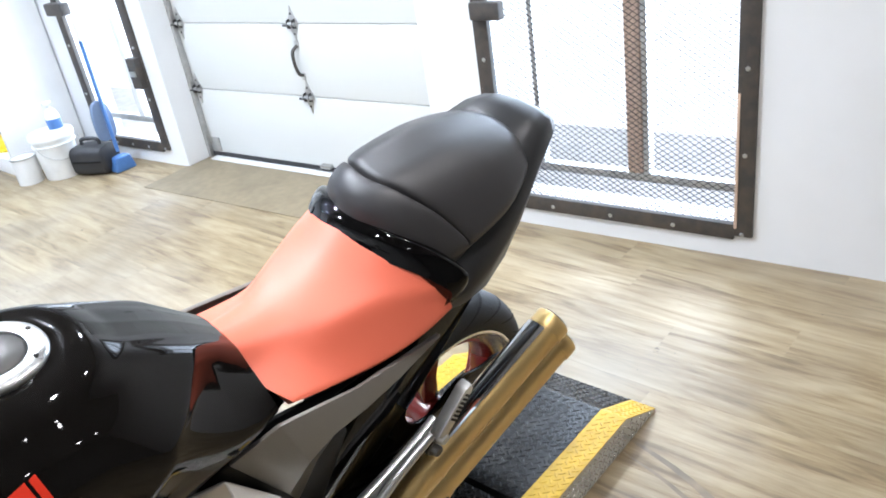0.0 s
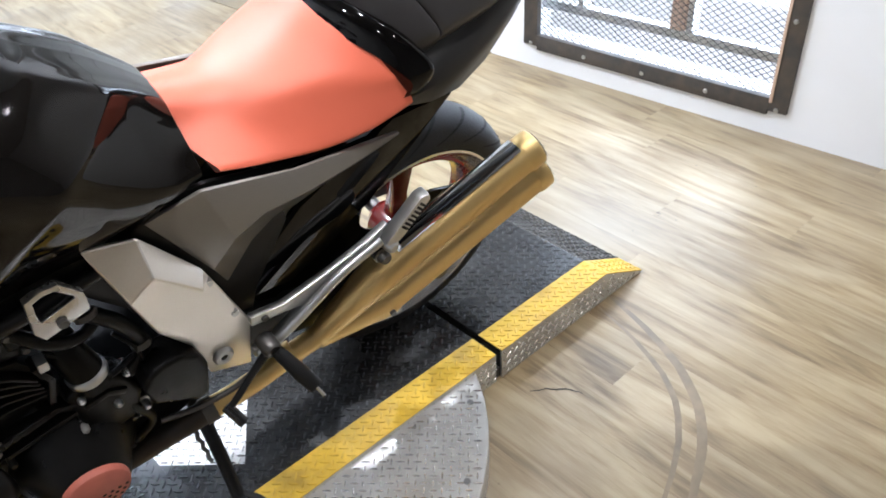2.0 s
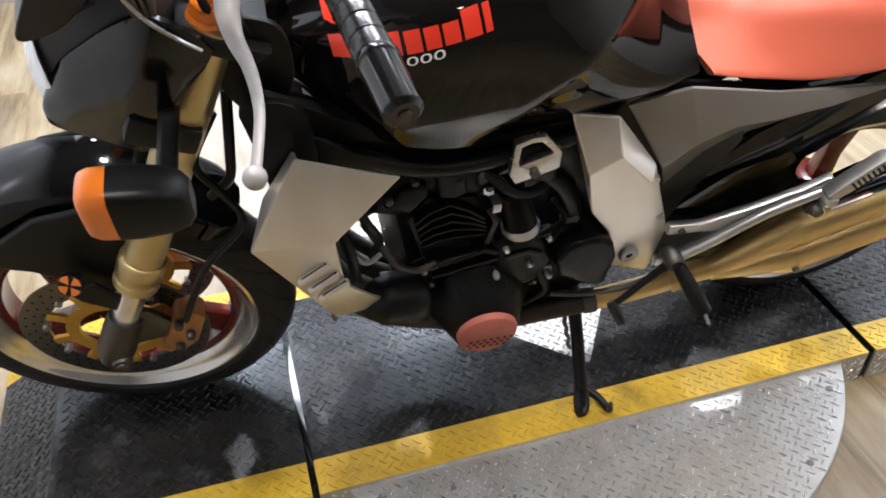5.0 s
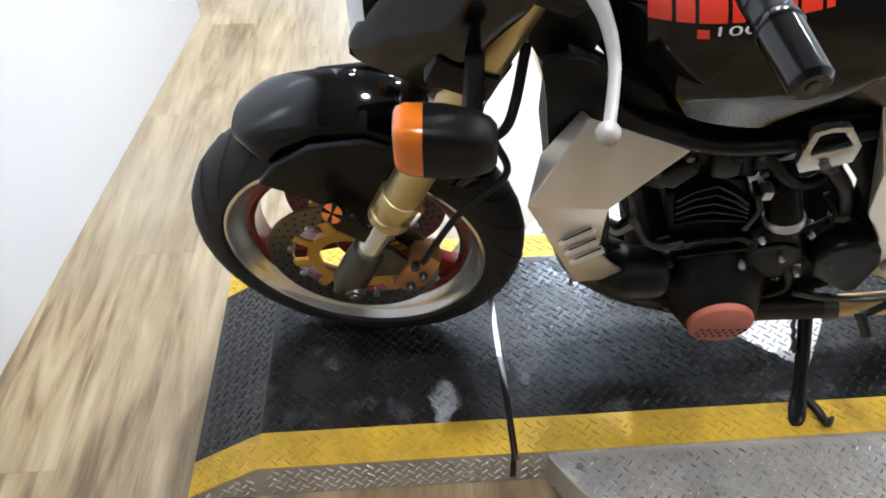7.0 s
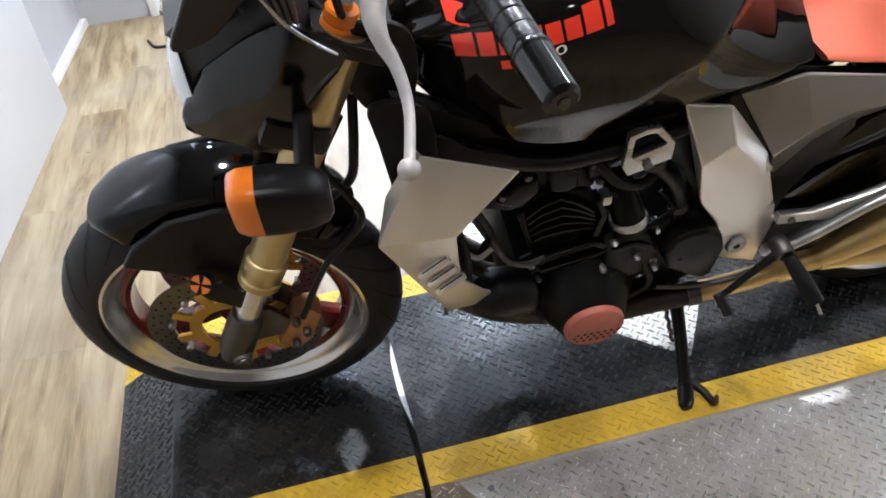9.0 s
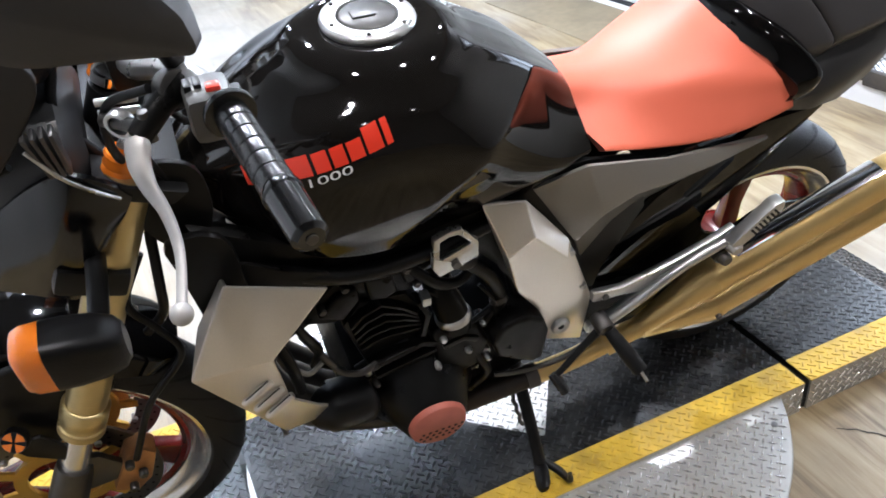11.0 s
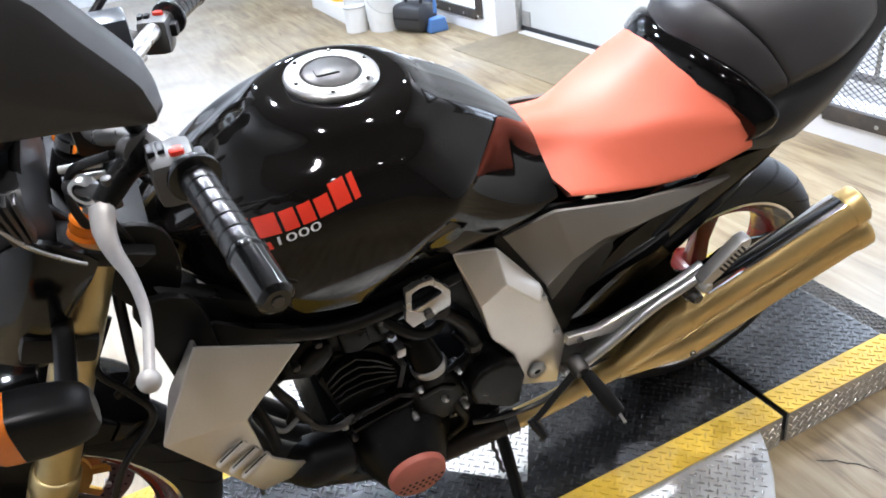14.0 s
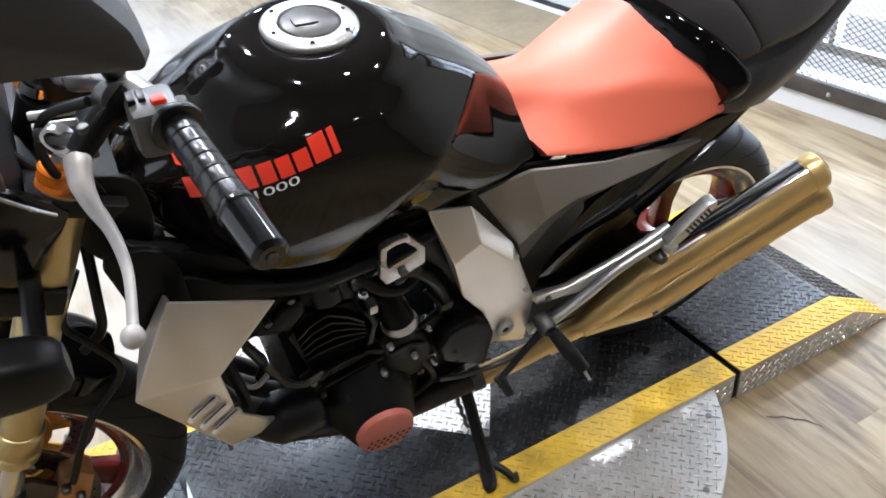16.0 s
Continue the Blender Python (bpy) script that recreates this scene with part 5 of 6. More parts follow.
def evened(xs, ys, soft=0.018):
    """A station column sampled finely and smoothed, so that reflections run without kinks."""
    fine = np.linspace(xs[0], xs[-1], 273)
    raw = np.array([glide(x, xs, ys) for x in fine])
    k = max(1, int(3 * soft / (fine[1] - fine[0])))
    bell = np.exp(-0.5 * (np.arange(-k, k + 1) * (fine[1] - fine[0]) / soft) ** 2)
    lead = np.concatenate([2 * raw[0] - raw[k:0:-1], raw, 2 * raw[-1] - raw[-2:-k - 2:-1]])
    return fine, np.convolve(lead, bell / bell.sum(), "valid")


EVEN = [evened(TCOLS[0], TCOLS[i]) for i in range(1, 8)]


def tank_half(x):
    """The left half of the tank's outline at x, from the crown to the lower edge, as smooth points (y, z)."""
    c, sy, sz, wy, wz, ly, lz = (float(np.interp(x, *column)) for column in EVEN)
    full = float(np.interp(x, (0.38, 0.56), (1.0, 0.1)))          # the rear flanks flatten
    ctl = [(0, 0, c), (0, -sy * 0.55, c - (c - sz) * 0.25), (0, -sy, sz), (0, -(sy + wy) / 2 - 0.016 * full, (sz + wz) / 2 + 0.012 * full), (0, -wy, wz), (0, -(wy + ly) / 2 - 0.008, (wz + lz) / 2 - 0.005), (0, -ly, lz)]
    # the knee hollow: a panel that turns inward behind a crease from the rear crest down to the lower edge
    out = []
    for p in smooth_path(ctl, 14):
        behind = x - float(np.interp(p.z, CREASE_Z, CREASE_X))
        behind = 0.0035 * math.log1p(math.exp(min(behind / 0.0035, 60.0)))
        out.append((min(p.y + 0.031 * (1 - math.exp(-behind / 0.105)) * min(1.0, -p.y / 0.10), 0.0), p.z))
    return out


def tank_body():
    xs = np.concatenate([np.linspace(0.075, 0.13, 12), np.linspace(0.134, 0.618, 136)])
    rings = []
    for x in xs:
        h = tank_half(x)
        left = [(x, y, z) for y, z in h]
        low = h[-1]
        rings.append(left + [(x, low[0] * 0.5, low[1] - 0.004), (x, -low[0] * 0.5, low[1] - 0.004)] + [(x, -y, z) for y, z in reversed(h[1:])])
    bm = loft(rings)
    for v in bm.verts:          # the skin swells a little to meet the filler ring
        k = 1.0 - (math.hypot(v.co.x - 0.345, v.co.y) - 0.062) / 0.075
        if k > 0 and v.co.z > 0.895:
            k = min(1.0, k) * min(1.0, (v.co.z - 0.895) / 0.03)
            v.co.z += max(0.0, 0.9468 - v.co.z) * k * k * (3 - 2 * k)
    return bm


def tank_side(x, z):
    h = tank_half(x)
    zs, ys = [p[1] for p in h], [p[0] for p in h]
    return float(np.interp(-z, [-q for q in zs], ys))


tank = part("fuel_tank", tank_body(), M_TANK, bike, "gloss black fuel tank with red and white markings", 50)


def on_tank(bm, lift=0.0008):
    """Wraps flat shapes (x, z) onto the tank's left flank."""
    for v in bm.verts:
        v.co = (v.co.x, tank_side(v.co.x, v.co.z) - lift, v.co.z)
    return bm


def strip(x0, z0, x1, z1, up, slant, thick, nx=3, nz=5):
    own = bmesh.new()
    rows = []
    for i in range(nx + 1):
        u = i / nx
        rows.append([own.verts.new((x0 + (x1 - x0) * u + slant * v / nz, 0, z0 + (z1 - z0) * u + up * v / nz)) for v in range(nz + 1)])
    for a, b in zip(rows, rows[1:]):
        for k in range(nz):
            own.faces.new((a[k], b[k], b[k + 1], a[k + 1]))
    return own


# the maker's mark: plain red blocks, a tall one at either end
BASE_A, BASE_B = Vector((0.148, 0.828)), Vector((0.323, 0.879))
along = (BASE_B - BASE_A).normalized()
pos = 0.0
word_len = (BASE_B - BASE_A).length
for wd, up in ((0.026, 0.040), (0.021, 0.026), (0.030, 0.025), (0.021, 0.0235), (0.020, 0.0225), (0.021, 0.0215), (0.023, 0.028), (0.011, 0.027)):
    a = BASE_A + along * pos
    b = BASE_A + along * (pos + wd - 0.0026)
    o = part("mark_block", on_tank(strip(a.x, a.y, b.x, b.y, up * 0.95, -up * 0.15, 0)), M_DECAL_R, tank, "red block of the maker's mark", 60)
    pos += wd * word_len / 0.172
a = BASE_A + along * 0.045 + Vector((0.006, -0.016))
part("mark_block", on_tank(strip(a.x, a.y, a.x + along.x * 0.012, a.y + along.y * 0.012, 0.010, -0.002, 0)), M_DECAL_R, tank, "", 60)


def lettered(text, size, place):
    """Letters as a mesh; place turns the flat (u, v) into a point."""
    cu = bpy.data.curves.new("letters", "FONT")
    cu.body, cu.size, cu.resolution_u = text, size, 3
    tmp = bpy.data.objects.new("letters", cu)
    scene.collection.objects.link(tmp)
    bpy.context.view_layer.update()
    me = tmp.evaluated_get(bpy.context.evaluated_depsgraph_get()).to_mesh()
    own = bmesh.new()
    own.from_mesh(me)
    bpy.data.objects.remove(tmp)
    bpy.data.curves.remove(cu)
    bmesh.ops.subdivide_edges(own, edges=[e for e in own.edges if e.calc_length() > 0.006], cuts=1)
    for v in own.verts:
        v.co = place(v.co.x, v.co.y)
    return own


def on_flank(u, v):
    p = BASE_A + along * (0.058 + u * 2.05) + Vector((-along.y * 0.3, 1.0)) * v
    x, z = p.x + 0.006, p.y - 0.0125 + u * 0.05
    return (x, tank_side(x, z) - 0.0009, z)


part("capacity_mark", lettered("1000", 0.0150, on_flank), M_DECAL_W, tank, "white figures 1000", 0)

# filler cap with its bolted ring
CAP = Matrix.Translation((0.345, 0, 0.9490)) @ pose(0, 0, 0, 0, 1, 0) @ Matrix.Scale(0.9, 4)
filler = part("filler_cap", moved(turned([(0.0, -0.009), (0.038, -0.009), (0.042, -0.006), (0.044, 0.0)], 48), CAP @ pose(0, 0, 0, -90)), M_DARKMETAL, tank, "dark metal lockable filler cap")
part("filler_ring", moved(turned([(0.043, 0.0), (0.044, -0.008), (0.048, -0.0095), (0.062, -0.0085), (0.067, -0.0055), (0.0685, -0.002), (0.067, 0.004)], 64), CAP @ pose(0, 0, 0, -90)), M_ALU, filler, "silver filler ring")
part("lock_flap", moved(box(-0.024, 0.010, -0.010, 0.010, 0.008, 0.0115, 0.0015), CAP), M_DARKMETAL, filler)
for k in range(6):
    a = radians(60 * k + 15)
    part("ring_bolt", moved(turned([(0.0, -0.012), (0.0022, -0.012), (0.0034, -0.010), (0.0034, -0.006)], 10), CAP @ Matrix.Translation((0.057 * math.cos(a), 0.057 * math.sin(a), 0)) @ pose(0, 0, 0, -90)), M_DARKMETAL, filler)


# ---- seats and tail ----


def lofted_seat(stations, bend):
    """Stations: x, crown z, half width, side z, low z and, where the flanks slope, half width of the top; bend: how far the sides trail the middle at each end."""
    rings = []
    n = len(stations)
    dense = np.linspace(0, n - 1, (n - 1) * 6 + 1)
    cols = list(zip(*stations))
    spline = [smooth_path([(i, c, 0) for i, c in enumerate(col)], 6) for col in cols]
    for k in range(len(dense)):
        x, c, w, s, lo, *top = (sp[k].y for sp in spline)
        u = k / (len(dense) - 1)
        kx = bend[0] * (1 - u) + bend[1] * u
        ctl = [(0, -w * 0.93, lo), (0, -w, (lo + s) / 2), (0, -w * 0.97, s), (0, -w * 0.72, s + (c - s) * 0.60), (0, -w * 0.35, c - 0.003), (0, 0, c)]
        if top:
            q = top[0]          # the top is a narrow waist in front; the flanks slope down from it
            ctl = [(0, -w * 0.96, lo), (0, -w, lo + 0.008), (0, -(w * 0.52 + q * 0.48), lo + (s - lo) * 0.58), (0, -q, s), (0, -q * 0.62, s + (c - s) * 0.66), (0, -q * 0.28, c - (c - s) * 0.08), (0, 0, c)]
        half = [(p.y, p.z) for p in smooth_path(ctl, 4)]
        ring = [(y, z) for y, z in half] + [(-y, z) for y, z in reversed(half[:-1])]
        rings.append([(x + kx * (abs(y) / 0.17) ** 2, y, z) for y, z in ring])
    return loft(rings)


seat = part("rider_seat", lofted_seat([(0.606, 0.812, 0.126, 0.777, 0.736, 0.056), (0.64, 0.807, 0.130, 0.778, 0.729, 0.061), (0.69, 0.802, 0.136, 0.779, 0.722, 0.070), (0.745, 0.810, 0.147, 0.797, 0.722, 0.092), (0.80, 0.836, 0.159, 0.812, 0.735, 0.120), (0.850, 0.876, 0.168, 0.818, 0.760, 0.150)], (0.070, 0.085)), M_SEAT, bike, "red vinyl rider seat", 60)
part("seat_base", slab([(0.68, 0.735), (0.74, 0.708), (0.86, 0.735), (0.96, 0.775), (0.99, 0.745), (0.86, 0.70), (0.72, 0.69)], -0.125, 0.125, 0.008), M_SATIN, bike, "black seat base")
band = lofted_seat([(0.842, 0.860, 0.170, 0.810, 0.768), (0.852, 0.880, 0.174, 0.820, 0.770), (0.868, 0.892, 0.172, 0.829, 0.772), (0.886, 0.890, 0.160, 0.826, 0.776)], (0.085, 0.095))
part("seat_band", band, M_GLOSS, bike, "gloss black band behind the rider seat", 60)
part("pillion_roll", lofted_seat([(0.868, 0.880, 0.130, 0.835, 0.80), (0.874, 0.915, 0.137, 0.848, 0.81), (0.890, 0.936, 0.141, 0.858, 0.815), (0.908, 0.943, 0.142, 0.861, 0.815), (0.9165, 0.934, 0.137, 0.850, 0.815)], (0.110, 0.125)), M_PILLION, bike, "black padded front of the pillion seat", 60)
part("pillion_seat", lofted_seat([(0.9155, 0.936, 0.137, 0.850, 0.82), (0.924, 0.949, 0.143, 0.863, 0.825), (0.96, 0.957, 0.144, 0.870, 0.83), (1.04, 0.962, 0.140, 0.886, 0.84), (1.10, 0.959, 0.130, 0.898, 0.85), (1.16, 0.952, 0.112, 0.906, 0.87), (1.20, 0.944, 0.086, 0.910, 0.885), (1.228, 0.930, 0.045, 0.910, 0.90)], (0.125, 0.0)), M_PILLION, bike, "dark grey vinyl pillion seat", 60)


def tail_ring(x, w, z0, z1):
    return [(x, -w * 0.55, z0), (x, -w * 0.95, z0 + (z1 - z0) * 0.25), (x, -w, z0 + (z1 - z0) * 0.55), (x, -w * 0.86, z0 + (z1 - z0) * 0.85), (x, -w * 0.5, z1), (x, 0, z1 + 0.004),
            (x, w * 0.5, z1), (x, w * 0.86, z0 + (z1 - z0) * 0.85), (x, w, z0 + (z1 - z0) * 0.55), (x, w * 0.95, z0 + (z1 - z0) * 0.25), (x, w * 0.55, z0)]


part("tail_cowl", loft([tail_ring(*r) for r in ((0.93, 0.163, 0.735, 0.800), (0.98, 0.165, 0.712, 0.830), (1.04, 0.158, 0.700, 0.860), (1.10, 0.146, 0.722, 0.888), (1.16, 0.130, 0.775, 0.912), (1.20, 0.117, 0.818, 0.931), (1.24, 0.103, 0.850, 0.946), (1.28, 0.088, 0.876, 0.946), (1.305, 0.074, 0.890, 0.936), (1.322, 0.052, 0.900, 0.920))]), M_COWL, bike, "graphite tail cowl", 50)
part("tail_lamp", slab([(1.310, 0.893), (1.332, 0.902), (1.322, 0.920)], -0.035, 0.04, 0.003), M_DECAL_R, bike, "red tail lamp")

# ---- side panels ----


def faceted(verts, faces, thick, edge=0.003):
    own = bmesh.new()
    vs = [own.verts.new(v) for v in verts]
    for f in faces:
        own.faces.new([vs[i] for i in f])
    bmesh.ops.recalc_face_normals(own, faces=own.faces)
    if sum(f.normal.y * f.calc_area() for f in own.faces) > 0:
        bmesh.ops.reverse_faces(own, faces=own.faces)
    own.normal_update()
    bmesh.ops.solidify(own, geom=own.faces[:], thickness=thick)
    bevel(own, edge, 2, 12)
    return own


def both(verts, side):
    return [(x, y * side, z) for x, y, z in verts]


SIDE = [(0.532, -0.130, 0.706), (0.606, -0.150, 0.742), (0.740, -0.156, 0.720), (0.930, -0.150, 0.698), (0.890, -0.102, 0.625), (0.772, -0.100, 0.590), (0.652, -0.112, 0.482), (0.606, -0.148, 0.588), (0.637, -0.164, 0.648), (0.680, -0.173, 0.682), (0.745, -0.171, 0.684), (0.825, -0.164, 0.688)]
for s in (1, -1):
    part("side_panel", faceted(both(SIDE, s), [(0, 1, 8, 7), (1, 2, 9, 8), (2, 10, 9), (2, 3, 11, 10), (11, 3, 4), (10, 11, 4, 5), (9, 10, 5), (8, 9, 5), (7, 8, 5, 6)], 0.008, 0.002), M_GREYP, bike, "dark silver side panel", 22)
FRAME = [(0.445, -0.142, 0.718), (0.515, -0.146, 0.706), (0.586, -0.158, 0.614), (0.646, -0.160, 0.457), (0.640, -0.160, 0.345), (0.570, -0.160, 0.374), (0.552, -0.156, 0.455), (0.507, -0.155, 0.52), (0.479, -0.172, 0.622), (0.513, -0.186, 0.668), (0.573, -0.180, 0.600)]
for s in (1, -1):
    fc = part("frame_cover", faceted(both(FRAME, s), [(0, 1, 9, 8), (1, 2, 10, 9), (0, 8, 7), (8, 9, 10, 2, 3, 4, 5, 6, 7)], 0.008), M_SILVER, bike, "champagne silver frame cover", 15)
    part("pivot_ring", moved(turned([(0.006, -0.004), (0.008, -0.006), (0.014, -0.006), (0.017, -0.003), (0.018, 0.004)], 28), Matrix.Translation((0.594, -0.1600 * s, 0.402)) @ pose(0, 0, 0, 0, 0, 0 if s > 0 else 180)), M_ALU, fc)
    part("pivot_socket", moved(turned([(0.0, -0.001), (0.008, -0.001)], 20), Matrix.Translation((0.594, -0.1630 * s, 0.402))), M_DARK, fc, "", 0)
    for bx, bz in ((0.596, 0.59), (0.628, 0.50)):
        part("cover_screw", moved(rod((0, 0, 0), (0.0, -0.01 * s, 0), 0.006, 14), Matrix.Translation((bx - 0.008, -0.160 * s, bz))), M_ALU, fc)
SHROUD = [(0.086, -0.190, 0.752), (0.209, -0.203, 0.709), (0.018, -0.245, 0.661), (0.120, -0.236, 0.642), (0.124, -0.222, 0.590), (0.130, -0.205, 0.505), (0.172, -0.178, 0.425), (0.222, -0.142, 0.345), (0.112, -0.186, 0.400), (0.040, -0.165, 0.665), (0.084, -0.15, 0.725), (0.112, -0.12, 0.42)]
for s in (1, -1):
    sh = part("radiator_shroud", faceted(both(SHROUD, s), [(0, 1, 3, 2), (2, 3, 4, 5, 8), (5, 6, 7, 8), (10, 0, 2, 9), (9, 2, 8, 11)], 0.006), M_SILVER, bike, "champagne silver radiator shroud with three slots", 15)
    for k in range(3):
        c = Vector((0.089 + 0.012 * k, (-0.2295 + 0.0075 * k) * s, 0.578 - 0.033 * k))
        d = Vector((0.021, 0.003 * s, 0.0125))
        part("slot", tube([c - d, c - d * 0.8, c + d * 0.8, c + d], [0.0035, 0.0065, 0.0065, 0.0035], 12, 2), M_SILVER, sh, "pressed silver louvre")
        part("slot_shadow", tube([c - d * 0.8 + Vector((0, -0.0012 * s, 0.0062)), c + d * 0.8 + Vector((0, -0.0012 * s, 0.0062))], 0.0014, 8), M_DARK, sh)
    part("stone_guard_bolt", rod((0.110, -0.178 * s, 0.396), (0.110, -0.178 * s, 0.383), 0.004, 10), M_DARKMETAL, sh)

# ---- frame, engine ----
for s in (1, -1):
    part("frame_spar", slab([(0.06, 0.80), (0.20, 0.715), (0.46, 0.72), (0.56, 0.62), (0.60, 0.46), (0.60, 0.35), (0.545, 0.36), (0.50, 0.54), (0.42, 0.64), (0.20, 0.64), (0.09, 0.70)], min(-0.128 * s, -0.096 * s), max(-0.128 * s, -0.096 * s), 0.012), M_ENGINE, bike, "black frame spar")
    part("tank_trim", tube([(0.085, -0.10 * s, 0.745), (0.14, -0.126 * s, 0.696), (0.22, -0.138 * s, 0.660), (0.30, -0.140 * s, 0.646), (0.42, -0.140 * s, 0.662), (0.52, -0.138 * s, 0.684)], [0.006, 0.011, 0.013, 0.013, 0.011, 0.006], 12), M_SATIN, bike, "black trim under the tank")
    part("inner_guard", slab([(0.65, 0.475), (0.77, 0.60), (0.94, 0.70), (1.06, 0.705), (0.98, 0.62), (0.90, 0.54), (0.80, 0.47), (0.70, 0.41)], min(-0.118 * s, -0.104 * s), max(-0.118 * s, -0.104 * s), 0.004), M_GLOSS, bike, "gloss black inner guard")
for s in (1, -1):
    part("inner_plate", slab([(0.43, 0.722), (0.52, 0.728), (0.62, 0.732), (0.72, 0.712), (0.74, 0.60), (0.68, 0.48), (0.655, 0.37), (0.56, 0.35), (0.55, 0.45), (0.49, 0.55)], min(-0.127 * s, -0.119 * s), max(-0.127 * s, -0.119 * s), 0.003), M_SATIN, bike, "black inner plate")
part("radiator_side", slab(rounded([(0.112, 0.735), (0.165, 0.700), (0.222, 0.672), (0.215, 0.650), (0.150, 0.655), (0.115, 0.690)], 4), -0.146, -0.139, 0.002), M_ENGINE, bike, "black side plate of the radiator")
part("radiator_tank", slab(rounded([(0.036, 0.800), (0.041, 0.740), (0.057, 0.618), (0.075, 0.50), (0.11, 0.48), (0.115, 0.70), (0.10, 0.79)], 3), -0.150, -0.138, 0.003), M_ENGINE, bike, "black end tank of the radiator")
part("radiator", box(0.078, 0.112, -0.135, 0.135, 0.44, 0.69, 0.006), M_DARK, bike, "black radiator")
def ridge(points, half, y0, y1, edge=0.0015):
    """A raised rib along a line of (x, z)."""
    P = [Vector((x, 0, z)) for x, z in points]
    up, down = [], []
    for i, p in enumerate(P):
        d = (P[min(i + 1, len(P) - 1)] - P[max(i - 1, 0)]).normalized()
        side = Vector((-d.z, 0, d.x)) * half
        up.append((p + side))
        down.append((p - side))
    return slab([(p.x, p.z) for p in up + down[::-1]], y0, y1, edge)


def framed_plate(outer, inner, y0, y1, edge=0.0015):
    """A plate with one opening; both outlines have the same number of points."""
    own = bmesh.new()
    rows = [[own.verts.new((x, y, z)) for x, z in line] for line, y in ((outer, y0), (inner, y0), (inner, y1), (outer, y1))]
    n = len(outer)
    for a, b in zip(rows, rows[1:] + rows[:1]):
        for i in range(n):
            own.faces.new((a[i], a[(i + 1) % n], b[(i + 1) % n], b[i]))
    bmesh.ops.recalc_face_normals(own, faces=own.faces)
    return bevel(own, edge, 2)


cyl = part("cylinder_block", slab([(0.232, 0.525), (0.262, 0.570), (0.335, 0.560), (0.362, 0.510), (0.378, 0.430), (0.345, 0.385), (0.275, 0.380), (0.258, 0.43)], -0.125, 0.125, 0.008), M_ENGINE, bike, "black finned cylinder block")
for k in range(5):
    u = k / 4
    line = [(0.242 + 0.010 * u, 0.535 - 0.056 * u), (0.262 + 0.010 * u, 0.556 - 0.068 * u), (0.291 + 0.012 * u, 0.568 - 0.076 * u), (0.322 + 0.010 * u, 0.548 - 0.058 * u), (0.346 + 0.008 * u, 0.524 - 0.036 * u)]
    part("fin", ridge(line, 0.0024, -0.142, -0.12), M_ENGINE, cyl)
for line, half in (([(0.262, 0.428), (0.300, 0.438), (0.352, 0.452), (0.374, 0.440)], 0.0065), ([(0.270, 0.402), (0.320, 0.412), (0.374, 0.425)], 0.0045), ([(0.352, 0.470), (0.362, 0.52), (0.348, 0.555)], 0.005)):
    part("flange", ridge(line, half, -0.147, -0.12, 0.003), M_CAST, cyl)
head = part("cylinder_head", slab([(0.172, 0.555), (0.205, 0.602), (0.240, 0.632), (0.272, 0.645), (0.330, 0.640), (0.352, 0.612), (0.348, 0.560), (0.262, 0.575), (0.225, 0.535)], -0.124, 0.122, 0.010), M_ENGINE, bike, "black cylinder head cover")
for outline in ([(0.270, 0.628), (0.312, 0.626), (0.320, 0.582), (0.300, 0.572), (0.276, 0.578)], [(0.196, 0.572), (0.226, 0.606), (0.258, 0.612), (0.262, 0.586), (0.234, 0.552)], [(0.325, 0.636), (0.350, 0.628), (0.352, 0.595), (0.332, 0.590)]):
    part("cam_cap", slab(outline, -0.136, -0.118, 0.007, None, 3), M_CAST, head)
case = part("crankcase", slab([(0.235, 0.41), (0.31, 0.40), (0.38, 0.43), (0.46, 0.44), (0.56, 0.43), (0.60, 0.36), (0.57, 0.27), (0.48, 0.225), (0.33, 0.195), (0.25, 0.24), (0.215, 0.33)], -0.118, 0.118, 0.014), M_ENGINE, bike, "black crankcase")
for k, (bx, bz) in enumerate(((0.262, 0.39), (0.285, 0.36), (0.40, 0.42), (0.43, 0.40), (0.455, 0.425), (0.47, 0.36), (0.46, 0.31), (0.24, 0.31), (0.30, 0.415), (0.345, 0.44))):
    part("case_bolt", moved(turned([(0.0, -0.010), (0.0035, -0.010), (0.006, -0.008), (0.0065, 0.0)], 12), Matrix.Translation((bx, -0.118, bz))), M_ALU if k % 3 == 0 else M_ENGINE, case)
for x0, z0, x1, z1, h in ((0.245, 0.405, 0.335, 0.45, 0.010), (0.255, 0.375, 0.33, 0.41, 0.006), (0.215, 0.35, 0.25, 0.40, 0.008), (0.39, 0.44, 0.44, 0.40, 0.012)):
    part("case_rib", rod((x0, -0.122, z0), (x1, -0.122, z1), h, 12, None, 0.002), M_ENGINE, case)
ALT = Matrix.Translation((0.352, 0, 0.307))
alt = part("alternator_cover", moved(turned([(0.0, -0.200), (0.050, -0.200), (0.056, -0.197), (0.078, -0.150), (0.090, -0.138), (0.094, -0.128), (0.094, -0.10)], 56), ALT), M_ENGINE, bike, "black alternator cover with a faded red cap")
capm = part("crash_cap", moved(turned([(0.0, -0.213), (0.044, -0.213), (0.049, -0.210), (0.051, -0.204), (0.051, -0.196)], 48), ALT), M_PINK, alt, "faded red perforated cap")
